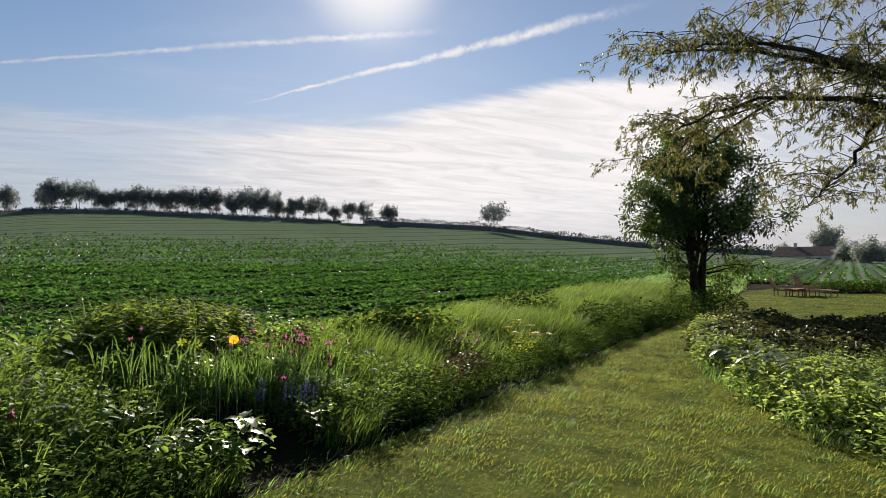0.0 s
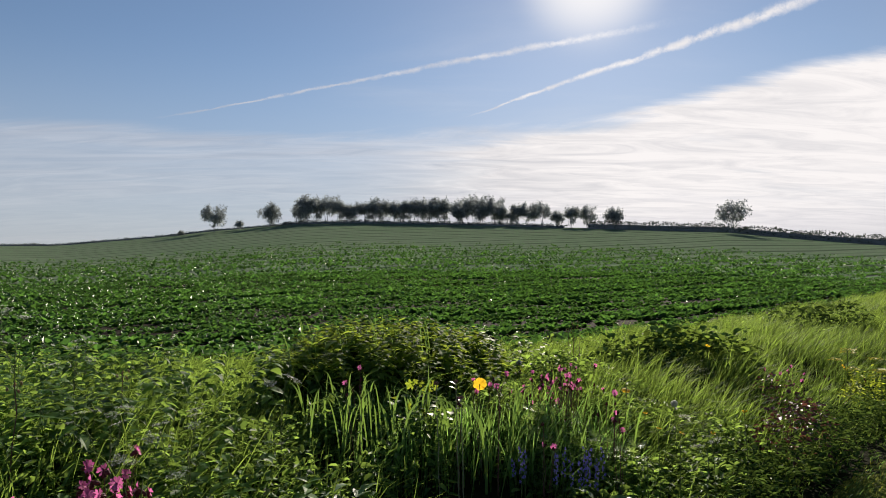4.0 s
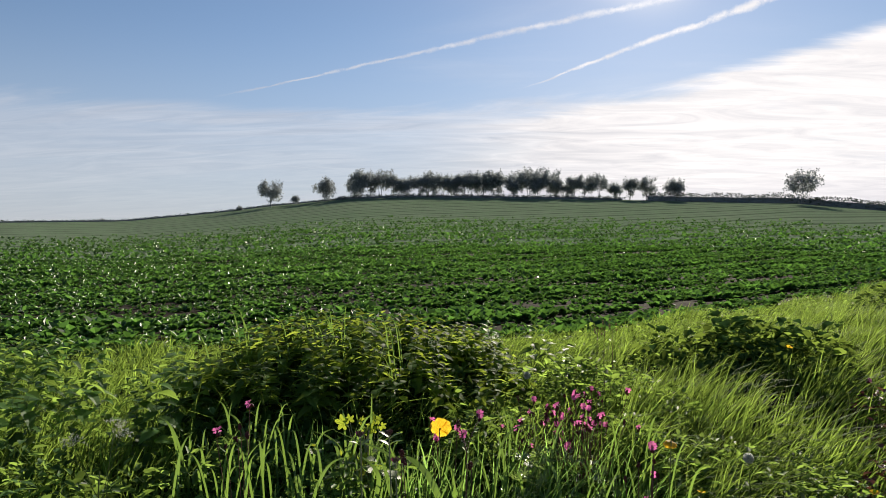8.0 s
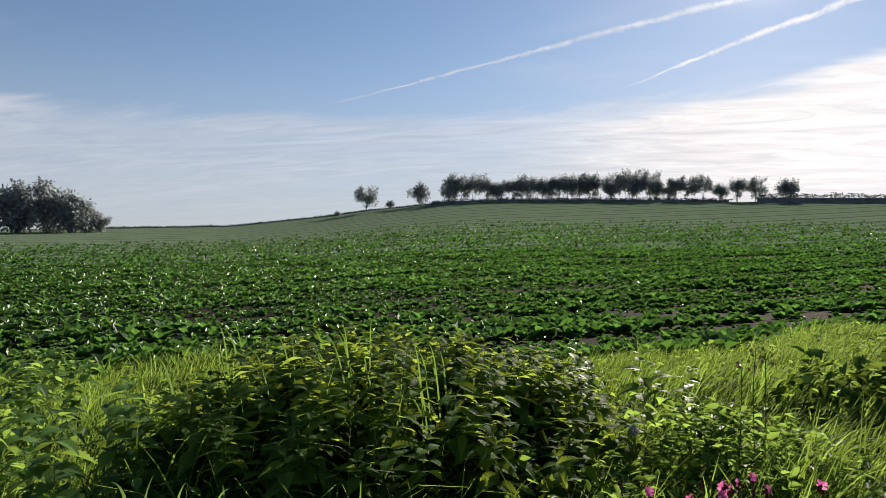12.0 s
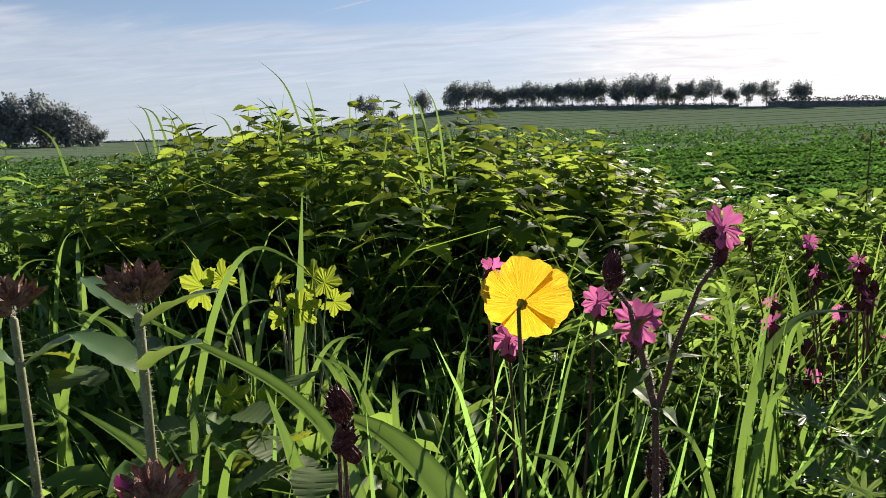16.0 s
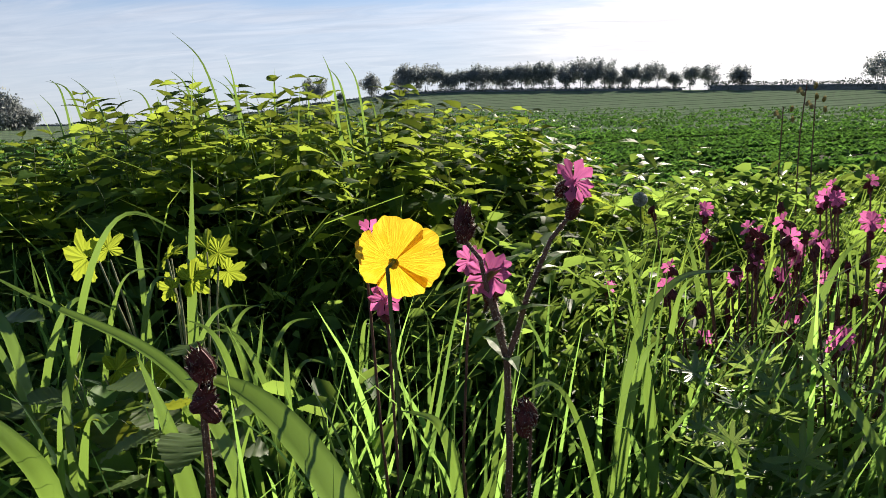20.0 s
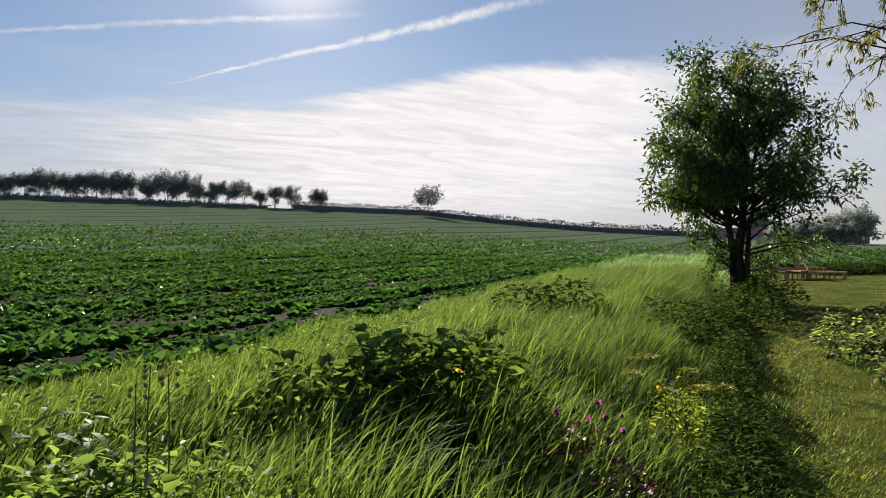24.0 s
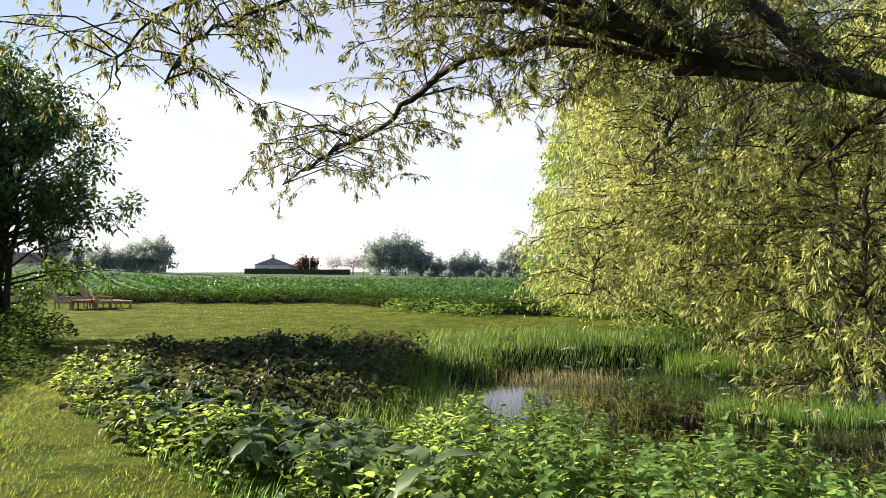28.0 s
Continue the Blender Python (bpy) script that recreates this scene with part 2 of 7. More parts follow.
M_LIME = leaf_stuff("lime_leaf", (0.13, 0.21, 0.02), (0.26, 0.34, 0.04), (0.66, 0.80, 0.07), 0.52, 0.5, 6.0, 0.12, 90)
M_SPURGE = leaf_stuff("spurge_bract", (0.24, 0.27, 0.02), (0.40, 0.40, 0.03), (0.70, 0.68, 0.06), 0.40, 0.5, 6.0, 0.2)
M_TREE = leaf_stuff("tree_leaf", (0.012, 0.028, 0.008), (0.052, 0.098, 0.026), (0.30, 0.48, 0.08), 0.27, 0.40, 0.6, 0.40)
# greyed leaves for far trees and hedges: distance haze put into their colour
M_HAZY_LEAF = leaf_stuff("hazy_tree_leaf", (0.185, 0.205, 0.218), (0.270, 0.295, 0.300), (0.52, 0.57, 0.57), 0.44, 0.8, 0.05, 0.02)
M_HAZY_HEDGE = leaf_stuff("hazy_hedge_leaf", (0.075, 0.090, 0.080), (0.120, 0.138, 0.118), (0.20, 0.24, 0.19), 0.22, 0.8, 0.05, 0.0)
# one willow leaf as lit and shaded copies, the light put into the colour
M_WILLOW_LIT = leaf_stuff("willow_leaf_lit", (0.055, 0.085, 0.022), (0.330, 0.365, 0.125), (1.0, 1.0, 0.30), 0.50, 0.5, 0.7, 0.20)
M_WILLOW_SHADED = leaf_stuff("willow_leaf_shaded", (0.028, 0.040, 0.015), (0.130, 0.142, 0.048), (0.52, 0.51, 0.14), 0.38, 0.5, 0.7, 0.20)
M_CATKIN = leaf_stuff("willow_catkin", (0.34, 0.27, 0.08), (0.56, 0.46, 0.16), (0.7, 0.58, 0.2), 0.35, 0.7, 0.7, 0.2)
M_SHRUB = leaf_stuff("shrub_leaf", (0.024, 0.062, 0.018), (0.195, 0.320, 0.098), (0.80, 1.0, 0.20), 0.44, 0.5, 0.5, 0.14)
M_REED = leaf_stuff("reed_blade", (0.018, 0.054, 0.011), (0.098, 0.180, 0.040), (0.50, 0.74, 0.10), 0.32, 0.46, 0.9, 0.18)
M_RED_LEAF = leaf_stuff("copper_leaf", (0.035, 0.014, 0.014), (0.10, 0.035, 0.03), (0.2, 0.07, 0.05), 0.3, 0.5, 0.5)
M_STEM = solid("green_stem", (0.06, 0.09, 0.02), (0.12, 0.15, 0.05), 30, 0.6)
M_RED_STEM = solid("red_stem", (0.075, 0.034, 0.028), (0.18, 0.095, 0.07), 40, 0.6)
M_CALYX = solid("calyx", (0.035, 0.009, 0.012), (0.14, 0.036, 0.036), 120, 0.6)
M_HAIR = leaf_stuff("plant_hair", (0.55, 0.52, 0.44), (0.8, 0.76, 0.66), (0.95, 0.90, 0.80), 0.6, 0.5)
M_PINK = leaf_stuff("campion_petal", (0.76, 0.12, 0.36), (0.88, 0.22, 0.48), (1.0, 0.25, 0.62), 0.62, 0.5, 60.0, 0.15)


def poppy_petal(name):
    """Thin crinkled yellow petal: fine veins fan out from its base, the rim a little paler."""
    m, k, out = material(name)
    sp = k.n("ShaderNodeSeparateXYZ")
    k.link(k.n("ShaderNodeTexCoord").outputs["Object"], sp.inputs[0])
    ang = k.math("ARCTAN2", sp.outputs[0], sp.outputs[1])
    rad = k.math("SQRT", k.math("ADD", k.math("MULTIPLY", sp.outputs[0], sp.outputs[0]), k.math("MULTIPLY", sp.outputs[1], sp.outputs[1])))
    fan = k.n("ShaderNodeCombineXYZ")
    k.link(k.math("MULTIPLY", ang, 14.0), fan.inputs[0])
    k.link(k.math("MULTIPLY", rad, 40.0), fan.inputs[1])
    vein = k.smooth(k.noise(fan.outputs[0], 1.6, 4.0, 0.65), 0.36, 0.62)
    deep = k.math("MULTIPLY", vein, k.math("SUBTRACT", 1.0, k.smooth(rad, 0.020, 0.046)))
    p = k.n("ShaderNodeBsdfPrincipled")
    k.link(k.mix(deep, (0.82, 0.55, 0.030), (0.66, 0.30, 0.006)), p.inputs["Base Color"])
    p.inputs["Roughness"].default_value = 0.5
    tr = k.n("ShaderNodeBsdfTranslucent")
    k.link(k.mix(k.math("ADD", k.math("MULTIPLY", vein, 0.55), k.math("MULTIPLY", deep, 0.4)), (1.0, 0.72, 0.05), (0.88, 0.46, 0.010)), tr.inputs[0])
    b = k.n("ShaderNodeBump")
    b.inputs["Strength"].default_value, b.inputs["Distance"].default_value = 0.6, 0.002
    k.link(vein, b.inputs["Height"])
    k.link(b.outputs[0], p.inputs["Normal"])
    k.link(b.outputs[0], tr.inputs["Normal"])
    mixer = k.n("ShaderNodeMixShader")
    mixer.inputs[0].default_value = 0.50
    k.link(p.outputs[0], mixer.inputs[1])
    k.link(tr.outputs[0], mixer.inputs[2])
    k.link(mixer.outputs[0], out.inputs[0])
    return m


M_POPPY = poppy_petal("poppy_petal")
M_WITHERED = solid("withered_calyx", (0.11, 0.042, 0.040), (0.42, 0.25, 0.18), 160, 0.7, 0.4, 400)
M_PALE_STEM = solid("downy_stem", (0.16, 0.17, 0.09), (0.30, 0.30, 0.18), 60, 0.7)
M_BLUE = leaf_stuff("bluebell_petal", (0.14, 0.12, 0.42), (0.28, 0.25, 0.60), (0.35, 0.32, 0.75), 0.4, 0.5, 5.0, 0.3)
M_WHITE = leaf_stuff("white_floret", (0.72, 0.74, 0.64), (0.86, 0.87, 0.80), (0.95, 0.96, 0.90), 0.65, 0.6, 5.0, 0.1)
M_WOOD = solid("weathered_wood", (0.26, 0.15, 0.08), (0.48, 0.31, 0.19), 8, 0.7, 0.3, 60)
M_ROOF = solid("roof_tile", (0.22, 0.21, 0.21), (0.33, 0.31, 0.30), 1.2, 0.8, 0.3, 8)
M_BRICK = solid("house_wall", (0.60, 0.58, 0.54), (0.76, 0.74, 0.70), 2.0, 0.85)
M_GLASS_DARK = solid("window_pane", (0.02, 0.025, 0.03), (0.04, 0.045, 0.05), 1.0, 0.08)
M_PAINT = solid("white_paint", (0.72, 0.72, 0.70), (0.82, 0.82, 0.80), 4.0, 0.5)


def water_material():
    m, k, out = material("pond_water")
    p = k.n("ShaderNodeBsdfPrincipled")
    p.inputs["Base Color"].default_value = (0.010, 0.011, 0.007, 1)
    p.inputs["Roughness"].default_value = 0.03
    p.inputs["IOR"].default_value = 1.33
    b = k.n("ShaderNodeBump")
    b.inputs["Strength"].default_value, b.inputs["Distance"].default_value = 0.08, 0.02
    k.link(k.noise(k.n("ShaderNodeTexCoord").outputs["Object"], 2.2, 3.0), b.inputs["Height"])
    k.link(b.outputs[0], p.inputs["Normal"])
    k.link(p.outputs[0], out.inputs[0])
    return m


M_WATER = water_material()


def far_field_material():
    """Soil with crop rows in the distance, where single plants are too small to tell."""
    m, k, out = material("crop_field")
    where = k.n("ShaderNodeTexCoord").outputs["Object"]
    across = k.dot(where, (-0.588 * 2 * math.pi / 1.5, 0.809 * 2 * math.pi / 1.5, 0))
    wobble = k.math("MULTIPLY", k.noise(where, 2.0, 2.0), 1.5)
    row = k.math("MULTIPLY_ADD", k.math("SINE", k.math("ADD", across, wobble)), 0.5, 0.5)
    tuft = k.noise(where, 5.0, 3.0)
    f = k.smooth(k.math("ADD", k.math("MULTIPLY", row, 0.45), k.math("MULTIPLY", tuft, 0.8)), 0.42, 0.68)
    # crop and soil greyed and lightened, so distance haze sits in these colours
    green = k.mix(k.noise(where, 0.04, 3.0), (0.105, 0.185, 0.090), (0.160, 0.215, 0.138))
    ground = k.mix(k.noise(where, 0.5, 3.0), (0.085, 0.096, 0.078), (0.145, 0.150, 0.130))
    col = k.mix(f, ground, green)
    # drill passes and wheel tracks
    drift = k.math("MULTIPLY", k.noise(where, 0.012, 2.0), 2.6)
    turn = k.dot(where, (-0.588 * 2 * math.pi, 0.809 * 2 * math.pi, 0))
    for every, strength, thin in ((12.0, 0.75, 0.86), (6.0, 0.40, 0.72)):
        wave = k.math("MULTIPLY_ADD", k.math("SINE", k.math("ADD", k.math("DIVIDE", turn, every), drift)), 0.5, 0.5)
        track = k.math("MULTIPLY", k.smooth(wave, thin, 1.0), strength)
        col = k.mix(track, col, (0.050, 0.072, 0.046))
    p = k.n("ShaderNodeBsdfPrincipled")
    k.link(col, p.inputs["Base Color"])
    p.inputs["Roughness"].default_value = 1.0
    p.inputs["Specular IOR Level"].default_value = 0.0
    b = k.n("ShaderNodeBump")
    b.inputs["Strength"].default_value, b.inputs["Distance"].default_value = 0.8, 0.15
    k.link(k.math("ADD", row, tuft), b.inputs["Height"])
    k.link(b.outputs[0], p.inputs["Normal"])
    k.link(p.outputs[0], out.inputs[0])
    return m


M_FIELD = far_field_material()


# ---- mesh helpers ----
rng = np.random.default_rng(7)


def tri_mesh(name, verts, faces, mat, smooth=False):
    me = bpy.data.meshes.new(name)
    me.from_pydata(np.asarray(verts, dtype=float), [], np.asarray(faces, dtype=int))
    me.materials.append(mat)
    if smooth:
        me.polygons.foreach_set("use_smooth", np.ones(len(me.polygons), dtype=bool))
    return me


def join(pieces):
    """One vertex and one triangle array from many."""
    vs, fs, n = [], [], 0
    for v, f in pieces:
        vs.append(np.asarray(v, dtype=float))
        fs.append(np.asarray(f, dtype=int) + n)
        n += len(v)
    return np.concatenate(vs), np.concatenate(fs)


def part(name, mesh, parent, label=""):
    ob = new(name, mesh)
    ob.parent = parent
    return tagged(ob, label)


def thing(name, label, category, group="", at=(0, 0, 0), rz=0.0, kind=""):
    ob = new(name)
    ob.empty_display_size = 0.1
    ob.matrix_basis = pose(*at, 0, 0, rz)
    return tagged(ob, label, category, group, kind)


def unit(v):
    return v / np.maximum(np.linalg.norm(v, axis=-1, keepdims=True), 1e-9)


def blades(base, h, w, face, lean_dir, lean, curl, segs=3):
    """Grass blades: tapered curved strips. base (n,3); the rest (n,)."""
    n = len(base)
    s = np.linspace(0, 1, segs + 1)
    out = np.cos(lean_dir), np.sin(lean_dir)
    side = np.stack([np.cos(face), np.sin(face), np.zeros(n)], 1)
    vs = np.zeros((n, 2 * segs + 1, 3))
    for i, t in enumerate(s):
        away = h * (lean * t + curl * t ** 2.2)
        up = h * t * (1 - 0.42 * np.clip(lean + curl * t, 0, 1.6) * t)
        mid = base + np.stack([out[0] * away, out[1] * away, up], 1)
        wide = (w * (1 - t ** 1.7) * (0.75 + 0.5 * min(t * 3, 1)) * 0.5)[:, None]
        if i < segs:
            vs[:, 2 * i], vs[:, 2 * i + 1] = mid - side * wide, mid + side * wide
        else:
            vs[:, 2 * i] = mid
    f = []
    for i in range(segs - 1):
        a = 2 * i
        f += [(a, a + 1, a + 3), (a, a + 3, a + 2)]
    a = 2 * (segs - 1)
    f.append((a, a + 1, a + 2))
    k = 2 * segs + 1
    faces = (np.arange(n)[:, None, None] * k + np.array(f)[None]).reshape(-1, 3)
    return vs.reshape(-1, 3), faces


def leaf_cloud(base, way, norm, length, width, fold=0.25, droop=0.0):
    """Pointed leaves folded along the midrib: two triangles each."""
    n = len(base)
    way, side = unit(way), unit(np.cross(way, norm))
    up = np.cross(side, way)
    L, W = length[:, None], width[:, None]
    vs = np.zeros((n, 4, 3))
    vs[:, 0] = base
    vs[:, 1] = base + way * L * 0.42 + side * W * 0.5 + up * W * fold
    vs[:, 2] = base + way * L - np.array([0, 0, 1.0]) * L * droop
    vs[:, 3] = base + way * L * 0.42 - side * W * 0.5 + up * W * fold
    f = np.array([(0, 1, 2), (0, 2, 3)])
    return vs.reshape(-1, 3), (np.arange(n)[:, None, None] * 4 + f[None]).reshape(-1, 3)


def round_cloud(base, way, norm, length, width, fold=0.25, droop=0.0):
    """Oval leaves with a drooping tip: four triangles each."""
    n = len(base)
    way, side = unit(way), unit(np.cross(way, norm))
    up = np.cross(side, way)
    L, W = length[:, None], width[:, None]
    down = np.array([0, 0, 1.0]) * L * droop
    vs = np.zeros((n, 6, 3))
    vs[:, 0] = base
    vs[:, 1] = base + way * L * 0.26 + side * W * 0.43 + up * W * fold
    vs[:, 2] = base + way * L * 0.66 + side * W * 0.38 + up * W * fold * 0.8 - down * 0.4
    vs[:, 3] = base + way * L - down
    vs[:, 4] = base + way * L * 0.66 - side * W * 0.38 + up * W * fold * 0.8 - down * 0.4
    vs[:, 5] = base + way * L * 0.26 - side * W * 0.43 + up * W * fold
    f = np.array([(0, 1, 2), (0, 2, 3), (0, 3, 4), (0, 4, 5)])
    return vs.reshape(-1, 3), (np.arange(n)[:, None, None] * 6 + f[None]).reshape(-1, 3)


def outline_leaf(profile, length, width, droop=0.3, fold=0.15, teeth=0.0, ripple=0.0):
    """One leaf along +y with a midrib, from half-widths at even steps, curving down at its tip."""
    steps = len(profile)
    vs, fs = [], []
    for i, p in enumerate(profile):
        t = i / (steps - 1)
        y, z = t * length * (1 - 0.15 * droop * t), -droop * length * t * t
        hw = p * width * 0.5 * (1 + (teeth if i % 2 else -teeth))
        wave = ripple * width * math.sin(i * 2.3)
        vs += [(-hw, y + (0.02 * length if i % 2 else 0), z + fold * hw + wave), (0, y, z), (hw, y + (0.02 * length if i % 2 else 0), z + fold * hw - wave * 0.8)]
    for i in range(steps - 1):
        a = 3 * i
        for q in (0, 1):
            fs += [(a + q, a + q + 1, a + q + 4), (a + q, a + q + 4, a + q + 3)]
    return np.array(vs), np.array(fs)


def placed(piece, m):
    v, f = piece
    r = np.array(m.to_3x3())
    return v @ r.T + np.array(m.translation), f


def tube(points, radii, sides=6, cap=True):
    """A tapered tube along a polyline."""
    pts = np.asarray(points, dtype=float)
    k = len(pts)
    vs, fs = [], []
    way = unit(np.gradient(pts, axis=0))
    ref = np.array([0.0, 0, 1]) if abs(way[0][2]) < 0.8 else np.array([1.0, 0, 0])
    for i in range(k):
        a = np.cross(way[i], ref)
        a /= max(np.linalg.norm(a), 1e-9)
        b = np.cross(way[i], a)
        for j in range(sides):
            q = 2 * math.pi * j / sides
            vs.append(pts[i] + radii[i] * (math.cos(q) * a + math.sin(q) * b))
    for i in range(k - 1):
        for j in range(sides):
            p, q = i * sides + j, i * sides + (j + 1) % sides
            fs += [(p, q, q + sides), (p, q + sides, p + sides)]
    if cap:
        vs.append(pts[-1] + way[-1] * radii[-1])
        e = (k - 1) * sides
        fs += [(e + j, e + (j + 1) % sides, k * sides) for j in range(sides)]
    return np.array(vs), np.array(fs)


def bent(a, b, sag, steps=6, wob=0.0, r=None):
    """Points from a to b with an upward bow and a little wander."""
    r = r or rng
    t = np.linspace(0, 1, steps)[:, None]
    p = np.asarray(a) * (1 - t) + np.asarray(b) * t
    p = p + np.array([0, 0, 1.0]) * sag * 4 * t * (1 - t)
    if wob:
        p[1:-1] += r.normal(0, wob, (steps - 2, 3))
    return p


def box(x0, y0, z0, x1, y1, z1):
    v = [(x, y, z) for z in (z0, z1) for x, y in ((x0, y0), (x1, y0), (x1, y1), (x0, y1))]
    f = [(0, 2, 1), (0, 3, 2), (4, 5, 6), (4, 6, 7)]
    for i in range(4):
        j = (i + 1) % 4
        f += [(i, j, j + 4), (i, j + 4, i + 4)]
    return np.array(v, dtype=float), np.array(f)


def rand_dirs(n, r=None):
    return unit((r or rng).normal(size=(n, 3)))


# ---- the lie of the land ----
BANK_O, BANK_U, BANK_N = np.array([0.73, 1.48]), np.array([0.78, 0.625]), np.array([-0.625, 0.78])


def sstep(x, lo, hi):
    t = np.clip((x - lo) / (hi - lo), 0, 1)
    return t * t * (3 - 2 * t)


def along(x, y):
    return (x - BANK_O[0]) * BANK_U[0] + (y - BANK_O[1]) * BANK_U[1]


def across(x, y):
    """Distance from the lawn's edge into the bank; below zero on the lawn."""
    return (x - BANK_O[0]) * BANK_N[0] + (y - BANK_O[1]) * BANK_N[1]


def field_edge(a):
    return 6.5 + 2.6 * (1 - sstep(a, 1.5, 5.5)) + 0.25 * np.sin(a * 1.3)


def garden_end(y):
    """x at which the lawn ends and the far crop begins."""
    return 27.0 + 8.0 * sstep(y, 3.0, 13.0) + 8.0 * sstep(-y, -2.0, 3.0)


def pond_gap(x, y):
    """Below 1 inside the pond."""
    q = np.arctan2(y + 1.0, x - 14.6)
    return np.hypot((x - 14.6) / 5.6, (y + 1.0) / 4.7) * (1 + 0.07 * np.sin(3 * q + 1) + 0.04 * np.sin(7 * q))


def height(x, y):
    x, y = np.asarray(x, dtype=float), np.asarray(y, dtype=float)
    dx, dy = x - 0.6, y - 1.5
    r, c = np.hypot(dx, dy), np.degrees(np.arctan2(dx, dy))
    rise = np.interp(c, [-180, -70, -36, -27, -20, -16, -9, -4, 3, 10, 18, 27, 33, 40, 46, 62, 90, 180],
                     [0.2, 1.6, 2.2, 2.4, 3.15, 3.7, 4.4, 4.5, 4.35, 4.1, 3.7, 3.2, 2.35, 1.55, 1.05, -0.05, -0.5, 0.0])
    crest = np.interp(c, [-180, -60, 30, 60, 180], [180, 220, 215, 165, 165])
    top = 1.8 + crest * np.tan(np.radians(rise))
    t = np.clip((r - 13) / (crest - 13), 0, None)
    field = 0.36 + (top - 0.36) * np.where(t <= 1, t ** 1.42, 1 - 0.55 * sstep(t, 1, 2.2) * np.sign(np.maximum(top - 0.36, 0)))
    a, d = along(x, y), across(x, y)
    edge = field_edge(a)
    in_garden = (1 - sstep(x, garden_end(y) - 1.0, garden_end(y) + 2.0)) * (1 - sstep(d, edge - 2.5, edge + 0.3))
    bank = 0.2 + 0.42 * sstep(d, 0.45, 2.3) - 0.22 * sstep(d, 3.8, edge)
    lawn = 0.2 - 0.30 * sstep(-pond_gap(x, y), -2.3, -1.25)
    g = np.where(d > 0, bank, lawn)
    z = field * (1 - in_garden) + g * in_garden
    z = z - 0.85 * (1 - sstep(pond_gap(x, y), 0.88, 1.22))
    return z + 0.02 * np.sin(x * 2.1 + y * 0.7) * np.sin(y * 1.7 - x * 0.4)


def ground_z(x, y):
    return float(height(x, y))


def build_ground():
    cx, cy = 4.0, 4.0
    rad = np.concatenate([[0.0], np.arange(0.25, 24, 0.25), np.geomspace(24, 1800, 90)])
    na = 300
    ang = np.linspace(0, 2 * math.pi, na, endpoint=False)
    R, A = np.meshgrid(rad[1:], ang, indexing="ij")
    X, Y = cx + R * np.cos(A), cy + R * np.sin(A)
    verts = np.concatenate([[[cx, cy, ground_z(cx, cy)]], np.stack([X, Y, height(X, Y)], -1).reshape(-1, 3)])
    i, j = np.meshgrid(np.arange(len(rad) - 2), np.arange(na), indexing="ij")
    p = 1 + i * na + j
    q = 1 + i * na + (j + 1) % na
    quads = np.stack([p, p + na, q + na, q], -1).reshape(-1, 4)
    first = np.stack([np.zeros(na, int), 1 + np.arange(na), 1 + (np.arange(na) + 1) % na], -1)
    faces = np.concatenate([first, quads[:, [0, 1, 2]], quads[:, [0, 2, 3]]])
    me = tri_mesh("ground", verts, faces, M_SOIL, True)
    for m in (M_TURF, M_HUMUS, M_FIELD):
        me.materials.append(m)
    mid = verts[faces].mean(1)
    x, y = mid[:, 0], mid[:, 1]
    a, d = along(x, y), across(x, y)
    inside = (x < garden_end(y)) & (d < field_edge(a))
    lawn = inside & (d < 0.05)
    wet = pond_gap(x, y) < 1.2
    bed = inside & ~lawn
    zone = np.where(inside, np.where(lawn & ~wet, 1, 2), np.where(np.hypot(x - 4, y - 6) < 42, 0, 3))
    zone[bed] = 2
    me.polygons.foreach_set("material_index", zone.astype(np.int32))
    return tagged(new("ground", me), "rolling farmland with mown lawn, grassy bank and planted field", "ground", kind="structure")


build_ground()

# pond water
q = np.linspace(0, 2 * math.pi, 64, endpoint=False)
ring = np.stack([14.6 + 6.6 * np.cos(q), -1.0 + 5.6 * np.sin(q), np.full(64, -0.50)], 1)
water = tri_mesh("pond_water", np.concatenate([[[14.6, -1.0, -0.50]], ring]), [(0, 1 + i, 1 + (i + 1) % 64) for i in range(64)], M_WATER)
tagged(new("water", water), "still dark pond water mirroring the sky", "pond", kind="structure")


